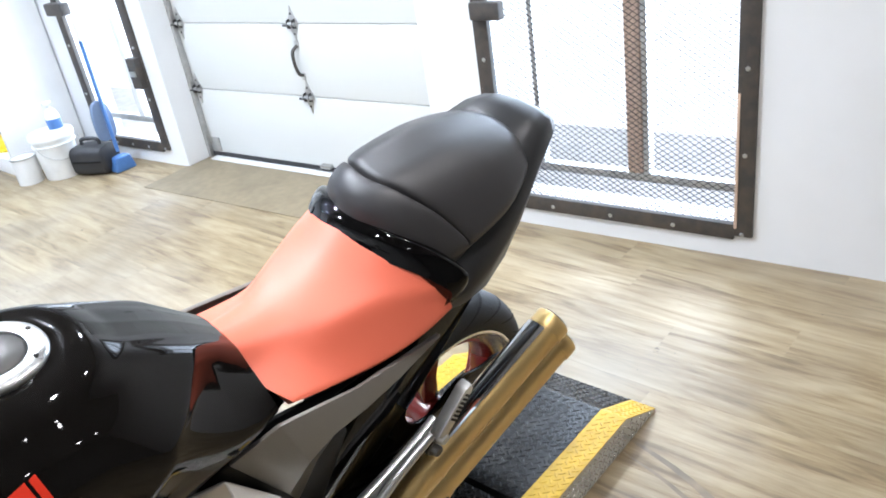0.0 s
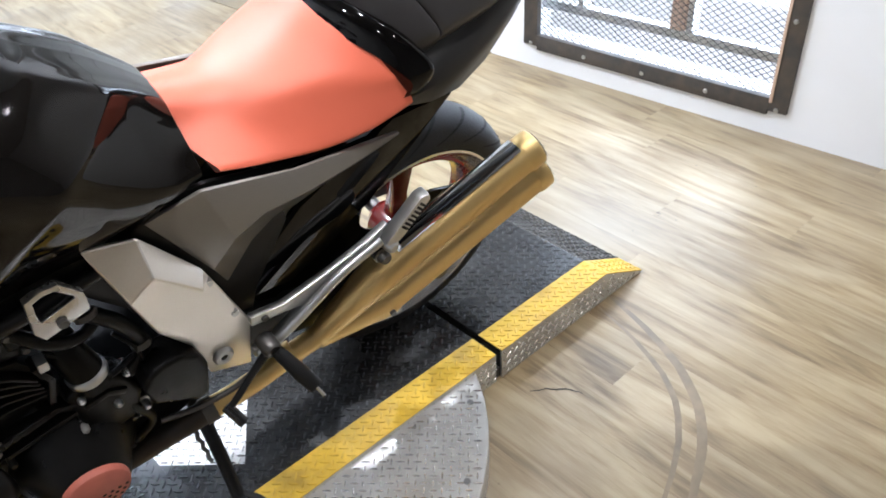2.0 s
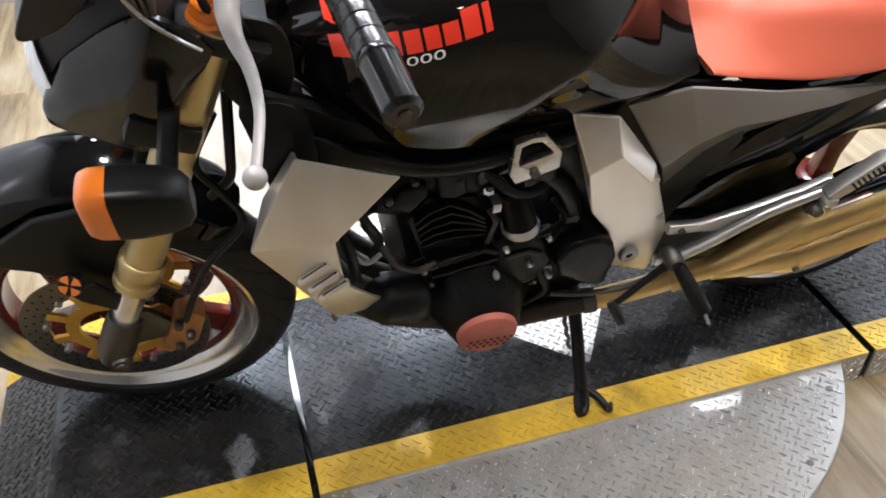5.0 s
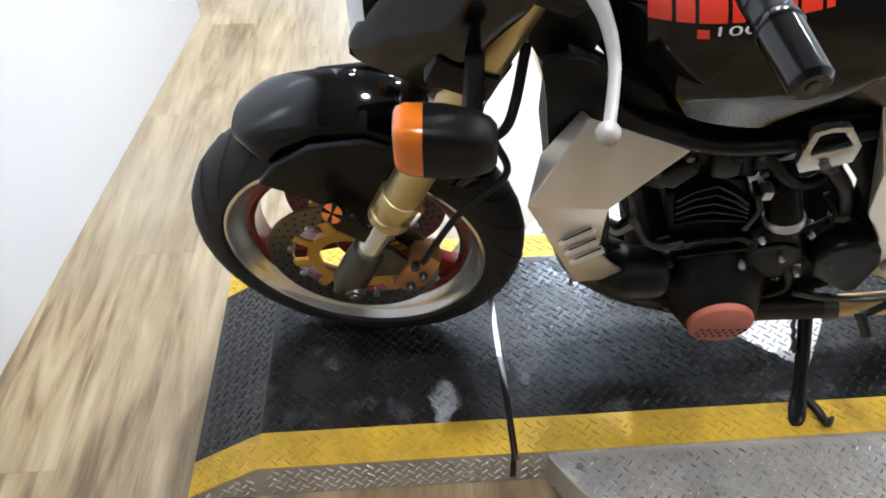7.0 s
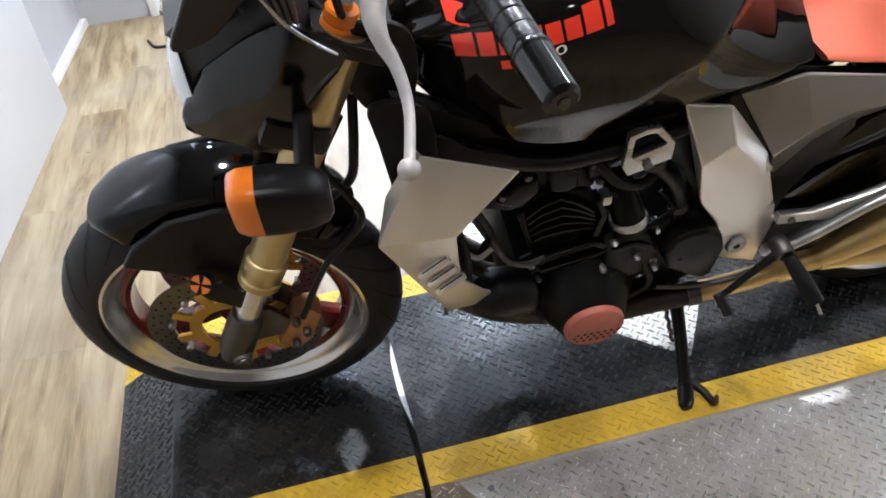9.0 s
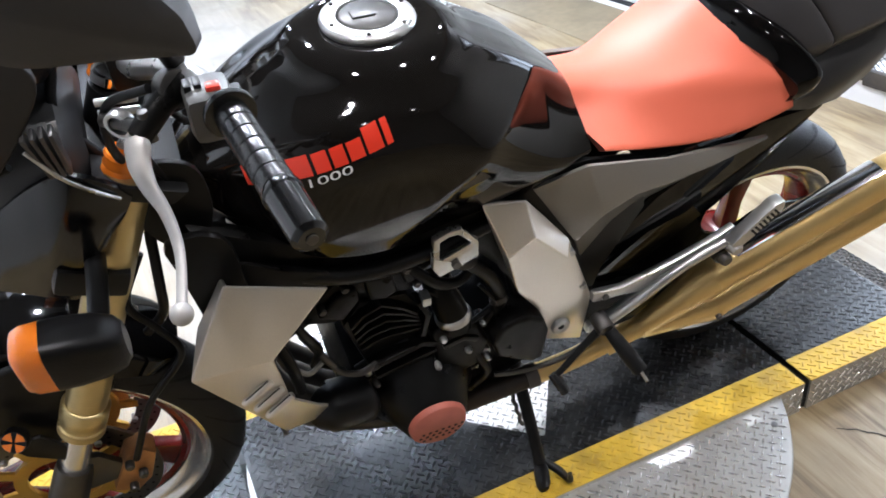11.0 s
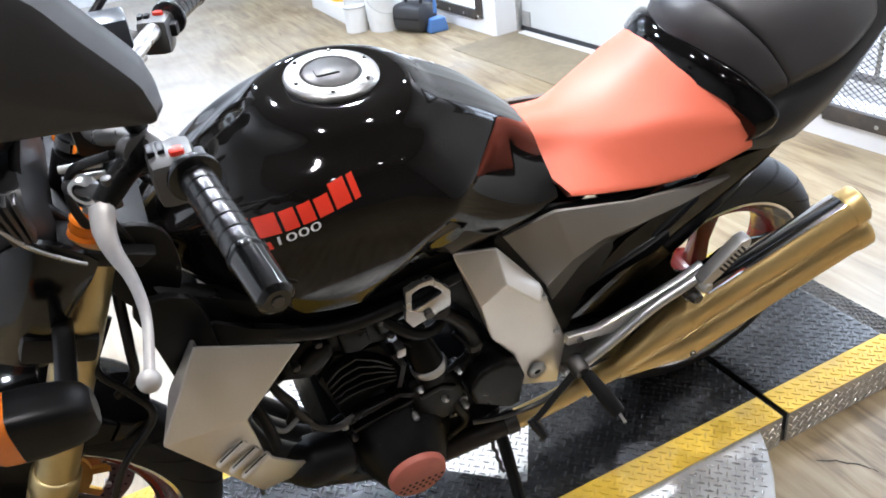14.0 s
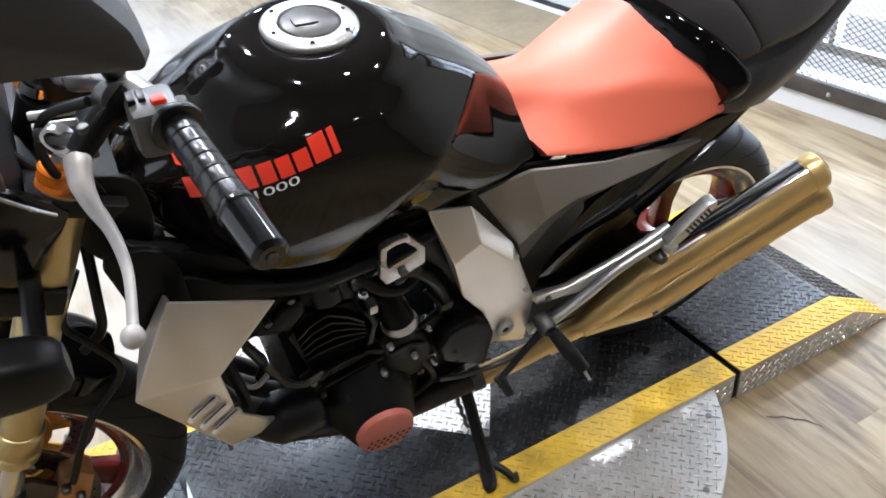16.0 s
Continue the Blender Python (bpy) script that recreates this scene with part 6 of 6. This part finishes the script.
for iy in range(-2, 3):
    for ix in range(-3, 4):
        x, z = ix * 0.0115 + (iy % 2) * 0.0055, -0.018 + iy * 0.0092
        if math.hypot(x, z) < 0.042 and -0.034 < z < 0.0:
            part("cap_hole", moved(turned([(0.0, -0.2136), (0.0032, -0.2136)], 8), ALT @ Matrix.Translation((x, 0, z))), M_DARK, capm, "", 0)
for k in range(8):
    a = radians(45 * k + 10)
    part("cover_bolt", moved(turned([(0.0, -0.136), (0.004, -0.136), (0.006, -0.133), (0.006, -0.11)], 10), ALT @ Matrix.Translation((0.096 * math.cos(a), 0, 0.096 * math.sin(a)))), M_DARKMETAL, alt)
part("sprocket_cover", slab([(0.462, 0.434), (0.474, 0.462), (0.496, 0.474), (0.526, 0.474), (0.552, 0.456), (0.564, 0.420), (0.558, 0.350), (0.540, 0.344), (0.503, 0.368), (0.472, 0.392)], -0.176, -0.118, 0.012, None, 4), M_CAST, bike, "black rounded sprocket cover")
elbow = part("coolant_elbow", tube([(0.385, -0.095, 0.575), (0.393, -0.122, 0.535), (0.405, -0.138, 0.495), (0.409, -0.142, 0.470)], [0.022, 0.025, 0.0262, 0.0262], 24), M_CAST, bike, "black coolant elbow with a bare metal band")
part("band", tube([(0.4045, -0.1375, 0.4985), (0.405, -0.138, 0.496), (0.4062, -0.1390, 0.4885), (0.4068, -0.1394, 0.486)], [0.0266, 0.0298, 0.0298, 0.0266], 28, 2), M_ALU, elbow, "bare metal clamp band")
pump = part("pump_housing", slab([(0.366, 0.462), (0.392, 0.478), (0.430, 0.474), (0.452, 0.452), (0.470, 0.400), (0.452, 0.345), (0.410, 0.335), (0.376, 0.372)], -0.146, -0.10, 0.011, None, 3), M_CAST, bike, "black cast pump housing with bright bolts")
for bx, bz in ((0.429, 0.404), (0.466, 0.364), (0.452, 0.465), (0.375, 0.385), (0.301, 0.354), (0.385, 0.452)):
    part("housing_bolt", moved(turned([(0.0, -0.016), (0.0035, -0.016), (0.0058, -0.013), (0.0062, 0.0), (0.0095, 0.001), (0.0095, 0.012)], 14), Matrix.Translation((bx, -0.140, bz))), M_ALU, pump)
part("housing_rib", ridge([(0.385, 0.43), (0.42, 0.44), (0.445, 0.425)], 0.006, -0.152, -0.14, 0.003), M_CAST, pump)
part("oil_filter", tube([(0.185, -0.148, 0.372), (0.190, -0.149, 0.372), (0.232, -0.145, 0.362), (0.246, -0.142, 0.358), (0.250, -0.140, 0.357)], [0.034, 0.043, 0.043, 0.040, 0.030], 28, 3), M_SATIN, bike, "black round oil filter")
part("side_connector", box(0.352, 0.366, -0.152, -0.13, 0.548, 0.566, 0.003), M_ALU, bike, "small bare metal connector")
for k, y in enumerate((-0.10, -0.035, 0.035, 0.10)):
    part("exhaust_header", tube([(0.19, y, 0.56), (0.13, y, 0.52), (0.105, y * 0.9, 0.43), (0.13, y * 0.8, 0.30), (0.22, y * 0.7, 0.195), (0.33, y * 0.7 - 0.02, 0.175)], 0.019, 14), M_DARKMETAL, bike, "dark heat-stained exhaust header")
bracket = part("engine_hanger", framed_plate([(0.366, 0.697), (0.364, 0.640), (0.374, 0.622), (0.402, 0.631), (0.434, 0.643), (0.433, 0.673), (0.408, 0.706), (0.388, 0.706)], [(0.375, 0.691), (0.374, 0.662), (0.377, 0.655), (0.400, 0.664), (0.421, 0.672), (0.420, 0.677), (0.402, 0.697), (0.388, 0.697)], -0.166, -0.154, 0.002), M_ALU, bike, "bare metal engine hanger with an open middle")
part("hanger_bolt", rod((0.398, -0.172, 0.642), (0.398, -0.12, 0.642), 0.007, 12), M_DARKMETAL, bracket)
for pts, r, mat in (([(0.15, -0.12, 0.61), (0.17, -0.14, 0.56), (0.19, -0.13, 0.50), (0.18, -0.12, 0.45)], 0.007, M_SATIN), ([(0.17, -0.11, 0.52), (0.20, -0.135, 0.47), (0.225, -0.13, 0.42)], 0.006, M_DARKMETAL),
                    ([(0.13, -0.13, 0.56), (0.145, -0.15, 0.50), (0.15, -0.15, 0.44)], 0.009, M_SATIN), ([(0.43, -0.13, 0.60), (0.47, -0.135, 0.55), (0.49, -0.13, 0.48), (0.46, -0.13, 0.44)], 0.012, M_SATIN),
                    ([(0.34, -0.13, 0.62), (0.38, -0.14, 0.58), (0.42, -0.13, 0.56), (0.45, -0.12, 0.58)], 0.009, M_ENGINE), ([(0.44, -0.12, 0.43), (0.45, -0.14, 0.37), (0.47, -0.14, 0.31), (0.44, -0.13, 0.26)], 0.008, M_ENGINE)):
    part("hose", tube(pts, r, 10), mat, bike)
for y in (-0.06, 0.02):
    part("throttle_body", rod((0.36, y - 0.03, 0.60), (0.43, y - 0.03, 0.65), 0.028, 18), M_ENGINE, bike)

# small fittings on the left of the engine
for bx, bz in ((0.205, 0.585), (0.242, 0.618), (0.292, 0.632), (0.336, 0.620), (0.350, 0.585), (0.372, 0.455)):
    part("head_bolt", moved(turned([(0.0, -0.016), (0.0045, -0.016), (0.0065, -0.013), (0.0068, 0.004)], 12), Matrix.Translation((bx, -0.122, bz))), M_DARKMETAL, cyl)
for (ax, az), (cx_, cz_), yy in (((0.215, 0.655), (0.225, 0.700), -0.110), ((0.285, 0.675), (0.295, 0.705), -0.105), ((0.335, 0.645), (0.350, 0.690), -0.115)):
    boot = part("plug_boot", rod((ax, yy, az), (cx_, yy, cz_), 0.0105, 14, None, 0.002), M_SATIN, bike, "black rubber plug boot")
    part("boot_ring", rod((ax + 0.002, yy, az + 0.008), (ax + 0.004, yy, az + 0.014), 0.0125, 14), M_DARKMETAL, boot)
for pts, r, mat in (([(0.20, -0.128, 0.47), (0.215, -0.142, 0.445), (0.245, -0.146, 0.43), (0.275, -0.140, 0.435)], 0.0055, M_DARKMETAL), ([(0.385, -0.128, 0.52), (0.395, -0.142, 0.49), (0.43, -0.145, 0.47), (0.47, -0.135, 0.475)], 0.005, M_SATIN),
                    ([(0.365, -0.13, 0.56), (0.39, -0.14, 0.535), (0.385, -0.142, 0.50)], 0.0035, M_SATIN), ([(0.455, -0.125, 0.53), (0.475, -0.14, 0.50), (0.48, -0.14, 0.455), (0.465, -0.13, 0.42)], 0.0035, M_ENGINE),
                    ([(0.14, -0.14, 0.50), (0.165, -0.15, 0.475), (0.19, -0.145, 0.485)], 0.004, M_ALU), ([(0.40, -0.125, 0.40), (0.43, -0.135, 0.385), (0.455, -0.13, 0.355)], 0.0045, M_SATIN)):
    part("wire", tube(pts, r, 8), mat, bike)
for x, z, rr in ((0.43, 0.598, 0.0145), (0.487, 0.49, 0.0140), (0.155, 0.585, 0.0095), (0.448, 0.372, 0.0100)):
    part("hose_clip", moved(turned([(rr, -0.005), (rr + 0.0015, -0.004), (rr + 0.0015, 0.004), (rr, 0.005)], 20), Matrix.Translation((x, -0.133, z)) @ pose(0, 0, 0, 60, 0, 20)), M_DARKMETAL, bike)
for x0, z0, x1, z1 in ((0.395, 0.445, 0.445, 0.465), (0.41, 0.425, 0.46, 0.44), (0.49, 0.44, 0.52, 0.455)):
    part("case_rib", rod((x0, -0.121, z0), (x1, -0.121, z1), 0.0045, 10, None, 0.001), M_ENGINE, case)

# ---- exhaust ----
pipe = part("exhaust_pipe", tube([(0.30, -0.09, 0.19), (0.40, -0.125, 0.215), (0.48, -0.138, 0.238), (0.555, -0.1435, 0.2525)], 0.021, 18), M_HEADER, bike, "dark stained exhaust pipe")
part("link_pipe", tube([(0.545, -0.143, 0.2515), (0.57, -0.1445, 0.2545), (0.60, -0.146, 0.259), (0.66, -0.148, 0.272), (0.74, -0.155, 0.305), (0.79, -0.165, 0.328)], 0.0195, 18), M_GOLDP, pipe, "gold link pipe")
part("pipe_collar", tube([(0.548, -0.143, 0.2515), (0.570, -0.1445, 0.2545)], 0.0235, 20), M_DARKMETAL, pipe)
part("pipe_clamp", tube([(0.70, -0.151, 0.289), (0.725, -0.153, 0.299)], 0.025, 18), M_GOLDP, pipe)
for nm, p0, p1, p2, r in (("silencer", (0.765, -0.163, 0.322), (0.885, -0.166, 0.408), (1.208, -0.184, 0.566), 0.0345), ("silencer", (0.765, -0.163, 0.318), (0.895, -0.172, 0.345), (1.236, -0.190, 0.507), 0.0365)):
    a, b, c = Vector(p0), Vector(p1), Vector(p2)
    sil = part(nm, tube([a, a.lerp(b, 0.25), a.lerp(b, 0.5), a.lerp(b, 0.75), a.lerp(b, 0.92), b, b.lerp(c, 0.05), b.lerp(c, 0.06), c.lerp(b, 0.06), c.lerp(b, 0.055), c], [0.020, 0.0235, 0.0275, 0.0315, r * 0.98, r, r, r - 0.0015, r - 0.0015, r, r], 40, 1), M_GOLDP, bike, "gold coated silencer")
    d = (c - b).normalized()
    part("end_ring", tube([c - d * 0.02, c - d * 0.018, c + d * 0.006, c + d * 0.010], [r, r + 0.0014, r + 0.0014, r - 0.004], 36, 2), M_GOLDP, sil)
    part("outlet", tube([c + d * 0.0105, c + d * 0.012], 0.03, 24), M_DARK, sil)
    if nm and p1[2] > 0.36:
        up = (Vector((0, 0, 1)) - d * d.z).normalized()
        out = d.cross(up)
        if out.y < 0:
            out = -out
        part("heat_shield", loft([[b.lerp(c, u) + (up * math.cos(radians(g)) + out * math.sin(radians(g))) * rr for rr, seq in ((r + 0.0035, range(-22, 121, 13)), (r + 0.0015, range(121, -23, -13))) for g in seq] for u in (0.16, 0.4, 0.7, 0.93)]), M_CHROME, sil, "polished chrome strip along the silencer")
    part("body_seam", tube([b.lerp(c, 0.02), b.lerp(c, 0.028)], r + 0.0012, 36), M_GOLDP, sil)
part("silencer_bolt", rod((0.895, -0.214, 0.345), (0.90, -0.18, 0.348), 0.006, 12), M_DARKMETAL, bike)

# ---- swinging arm, pegs, stand ----
for s in (1, -1):
    part("swinging_arm", slab([(0.58, 0.44), (0.66, 0.44), (0.90, 0.36), (1.13, 0.325), (1.16, 0.30), (1.13, 0.265), (0.90, 0.29), (0.66, 0.33), (0.58, 0.35)], min(-0.132 * s, -0.105 * s), max(-0.132 * s, -0.105 * s), 0.008), M_ENGINE, bike, "black swinging arm")
part("rear_axle", rod((XR, -0.15, RR), (XR, 0.15, RR), 0.016, 16), M_DARKMETAL, bike)
part("rear_sprocket", moved(ring_plate(0.05, 0.10, -0.098, -0.092, 48), HUB_R), M_GOLDF, bike, "gold rear sprocket")
part("inner_guard", slab(rounded([(0.600, 0.450), (0.66, 0.58), (0.80, 0.655), (0.92, 0.668), (0.966, 0.640), (0.926, 0.584), (0.900, 0.521), (0.899, 0.470), (0.953, 0.440), (1.036, 0.478), (1.102, 0.464), (1.170, 0.458), (1.183, 0.395), (0.921, 0.330), (0.68, 0.385)], 3), -0.1045, -0.096, 0.004), M_GLOSS, bike, "gloss black inner guard over the swinging arm")
for gx, gz in ((0.70, 0.475), (0.72, 0.455)):
    part("guard_rib", ridge([(gx, gz), (gx + 0.05, gz + 0.014), (gx + 0.09, gz + 0.022)], 0.003, -0.108, -0.103, 0.001), M_SATIN, bike)
hg = loft([[(-r * math.cos(a), y, r * math.sin(a)) for y, r in ((-0.095, RR - 0.02), (-0.088, RR + 0.006), (-0.05, RR + 0.014), (0.05, RR + 0.014), (0.088, RR + 0.006), (0.095, RR - 0.02), (0.085, RR - 0.018), (0.08, RR + 0.002), (-0.08, RR + 0.002), (-0.085, RR - 0.018))] for a in np.linspace(radians(8), radians(66), 14)])
part("rear_hugger", moved(hg, HUB_R), M_GLOSS, bike, "gloss black rear hugger")
arm = part("peg_bracket", slab([(0.642, 0.474), (0.70, 0.467), (0.79, 0.491), (0.855, 0.514), (0.90, 0.537), (0.912, 0.512), (0.895, 0.480), (0.865, 0.476), (0.80, 0.468), (0.745, 0.418), (0.70, 0.378), (0.665, 0.365), (0.642, 0.37), (0.642, 0.39), (0.672, 0.392), (0.735, 0.44), (0.70, 0.447), (0.642, 0.452)], -0.172, -0.158, 0.004), M_ALU, bike, "cast aluminium footrest bracket")
part("bracket_strut", tube([(0.650, -0.175, 0.375), (0.72, -0.180, 0.425), (0.80, -0.182, 0.485), (0.88, -0.180, 0.515)], 0.009, 12), M_ALU, arm)
part("bracket_screw", rod((0.665, -0.176, 0.460), (0.665, -0.165, 0.460), 0.006, 12), M_DARKMETAL, arm)
pp = part("pillion_peg", moved(slab([(-0.012, -0.01), (0.02, -0.014), (0.092, -0.008), (0.100, 0.006), (0.085, 0.016), (0.02, 0.014), (-0.010, 0.012)], -0.012, 0.012, 0.005), Matrix.Translation((0.893, -0.188, 0.522)) @ pose(0, 0, 0, 0, -45, 0)), M_ALU, bike, "folded aluminium pillion peg with rubber ribs")
for k in range(7):
    part("peg_rib", moved(box(0.028 + 0.008 * k, 0.032 + 0.008 * k, -0.0145, -0.010, -0.006, 0.010), Matrix.Translation((0.893, -0.188, 0.522)) @ pose(0, 0, 0, 0, -45, 0)), M_DARK, pp, "", 0)
part("peg_pivot", moved(turned([(0.0, -0.018), (0.008, -0.018), (0.012, -0.013), (0.014, 0.0), (0.014, 0.014)], 20), Matrix.Translation((0.893, -0.185, 0.508))), M_ALU, pp)
part("peg_bolt", moved(turned([(0.0, -0.012), (0.009, -0.012), (0.011, -0.008), (0.013, 0.0), (0.016, 0.002), (0.016, 0.02)], 18), Matrix.Translation((0.884, -0.185, 0.480))), M_DARKMETAL, arm)
fp = part("rider_peg", tube([(0.668, -0.198, 0.398), (0.685, -0.238, 0.372), (0.697, -0.266, 0.354)], [0.011, 0.0145, 0.0130], 16), M_SATIN, bike, "black rubber rider peg")
part("peg_mount", moved(turned([(0.0, -0.022), (0.012, -0.022), (0.016, -0.016), (0.016, 0.012), (0.0, 0.016)], 18), Matrix.Translation((0.662, -0.178, 0.402))), M_DARKMETAL, fp)
part("peg_feeler", rod((0.697, -0.266, 0.354), (0.704, -0.280, 0.338), 0.003, 8), M_ALU, fp)
part("shift_rod", tube([(0.658, -0.188, 0.385), (0.60, -0.18, 0.335), (0.53, -0.165, 0.312), (0.48, -0.15, 0.305)], 0.005, 10), M_DARKMETAL, bike, "thin dark shift rod")
part("shift_pedal", tube([(0.655, -0.185, 0.388), (0.62, -0.19, 0.355), (0.59, -0.195, 0.325), (0.572, -0.198, 0.312)], [0.008, 0.0065, 0.006, 0.006], 12), M_SATIN, bike, "shift pedal with black rubber toe piece")
part("toe_piece", rod((0.572, -0.192, 0.315), (0.586, -0.222, 0.290), 0.010, 14, None, 0.002), M_GRIP, bike)


def from_room(x, y, z):
    return INTO @ Vector((x, y, z))


stand = part("side_stand", tube([from_room(0.548, 1.085, 0.285), from_room(0.545, 1.03, 0.20), from_room(0.540, 0.985, 0.125), from_room(0.538, 0.970, 0.104)], [0.014, 0.0125, 0.012, 0.013], 14), M_SATIN, bike, "black steel side stand, swung down")
part("stand_foot", tube([from_room(0.545, 0.985, 0.102), from_room(0.532, 0.955, 0.097), from_room(0.522, 0.930, 0.094), from_room(0.518, 0.918, 0.093)], [0.012, 0.017, 0.016, 0.010], 14, 6, None, 0.55), M_SATIN, stand)
part("stand_tang", tube([from_room(0.54, 0.975, 0.108), from_room(0.562, 0.945, 0.098), from_room(0.570, 0.915, 0.095), from_room(0.565, 0.905, 0.125)], [0.008, 0.008, 0.007, 0.004], 10), M_SATIN, stand)
part("stand_spring", tube([from_room(0.522 + 0.004 * (k % 2), 1.075 - 0.006 * k, 0.262 - 0.0075 * k) for k in range(12)], 0.0042, 8, 2), M_DARKMETAL, stand)

# ---- hoses and cables at the front ----
for pts, r in (([(0.0, -0.10, 0.755), (-0.035, -0.115, 0.69), (-0.012, -0.12, 0.635), (0.004, -0.12, 0.57), (-0.06, -0.125, 0.49), (-0.115, -0.12, 0.36)], 0.0055), ([(0.02, -0.09, 0.78), (0.01, -0.11, 0.70), (0.0, -0.10, 0.64), (-0.03, -0.09, 0.60)], 0.007),
               ([(0.075, -0.18, 1.03), (0.03, -0.15, 1.0), (0.02, -0.12, 0.92), (0.06, -0.10, 0.82)], 0.005), ([(0.11, -0.2, 1.02), (0.06, -0.15, 0.97), (0.05, -0.12, 0.90), (0.09, -0.10, 0.80)], 0.0045),
               ([(-0.02, -0.03, 0.99), (-0.03, -0.06, 0.94), (0.02, -0.08, 0.86)], 0.006), ([(0.11, 0.2, 1.02), (0.05, 0.15, 0.97), (0.05, 0.1, 0.88), (0.1, 0.05, 0.82)], 0.006)):
    part("cable", tube(pts, r, 10), M_SATIN, bike)
part("horn_shell", moved(turned([(0.0, -0.02), (0.03, -0.02), (0.034, -0.012), (0.034, 0.0), (0.0, 0.004)], 24), Matrix.Translation((-0.03, 0.0, 0.66)) @ pose(0, 0, 0, 0, 0, -90)), M_SATIN, bike)

# ---- marks on the floor ----
def ribbon(points, width, z):
    own = bmesh.new()
    prev = None
    for i, (x, y) in enumerate(points):
        a = points[max(i - 1, 0)]
        b = points[min(i + 1, len(points) - 1)]
        d = Vector((b[0] - a[0], b[1] - a[1])).normalized()
        w = width * (0.35 + 0.65 * math.sin(math.pi * (i + 0.3) / (len(points) - 0.4))) / 2
        pair = [own.verts.new((x - d.y * w, y + d.x * w, z)), own.verts.new((x + d.y * w, y - d.x * w, z))]
        if prev:
            own.faces.new((prev[0], prev[1], pair[1], pair[0]))
        prev = pair
    return own


rng = random.Random(4)
for pts in ([(1.17, 0.83), (1.20, 0.805), (1.215, 0.79), (1.235, 0.765), (1.245, 0.74)],):
    fine = []
    for a, b in zip(pts, pts[1:]):
        for k in range(3):
            u = k / 3
            fine.append((a[0] + (b[0] - a[0]) * u + rng.uniform(-0.002, 0.002), a[1] + (b[1] - a[1]) * u + rng.uniform(-0.003, 0.003)))
    tagged(part("floor_crack", ribbon(fine + [pts[-1]], 0.004, 0.0009), M_DARK, None, "", 0), "thin dark crack in the plank floor", "crack")

# curved tyre marks where machines were turned beside the disc
M_SCUFF = material("rubber_scuff", (0.15, 0.112, 0.072), 0.4, grain=0.6, grain_size=30, stain=0.8, stain_size=14, dark=(0.25, 0.188, 0.112))
for off, w in ((0.0, 0.014), (0.05, 0.022)):
    arc = smooth_path([(1.50 + off, 0.90, 0), (1.463 + off, 0.765, 0), (1.405 + off * 0.8, 0.635 - off * 0.4, 0), (1.315 + off * 0.5, 0.543 - off * 0.8, 0), (1.19, 0.478 - off, 0), (1.05, 0.43 - off, 0)], 6)
    tagged(part("tyre_mark", ribbon([(p.x + rng.uniform(-0.001, 0.001), p.y + rng.uniform(-0.001, 0.001)) for p in arc], w, 0.0006), M_SCUFF, None, "", 0), "thin brown rubber tyre mark curving over the floor", "tyre mark")

# ---- plank floor ----
floor = tagged(empty("floor", pose(0, 0, 0)), "washed oak vinyl plank floor, scuffed", "floor", kind="structure")
PW, PL = 0.152, 1.22


def plank_mesh(length):
    b = bmesh.new()
    merge(b, box(0.00008, PW - 0.00008, 0.00008, length - 0.00008, -0.008, 0.0))
    bevel(b, 0.0002, 1)
    me = bpy.data.meshes.new("plank")
    b.to_mesh(me)
    b.free()
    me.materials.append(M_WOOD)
    return me


PLANK = plank_mesh(PL)
x = -1.12
while x < 2.75:
    y, length = Y_S, round(rng.uniform(0.15, PL), 2)
    while y < Y_N - 0.02:
        length = min(length, Y_N - y)
        o = new("plank", PLANK if length == PL else plank_mesh(length))
        o.location = (x, y, 0)
        o.parent = floor
        y, length = y + length, PL
    x += PW
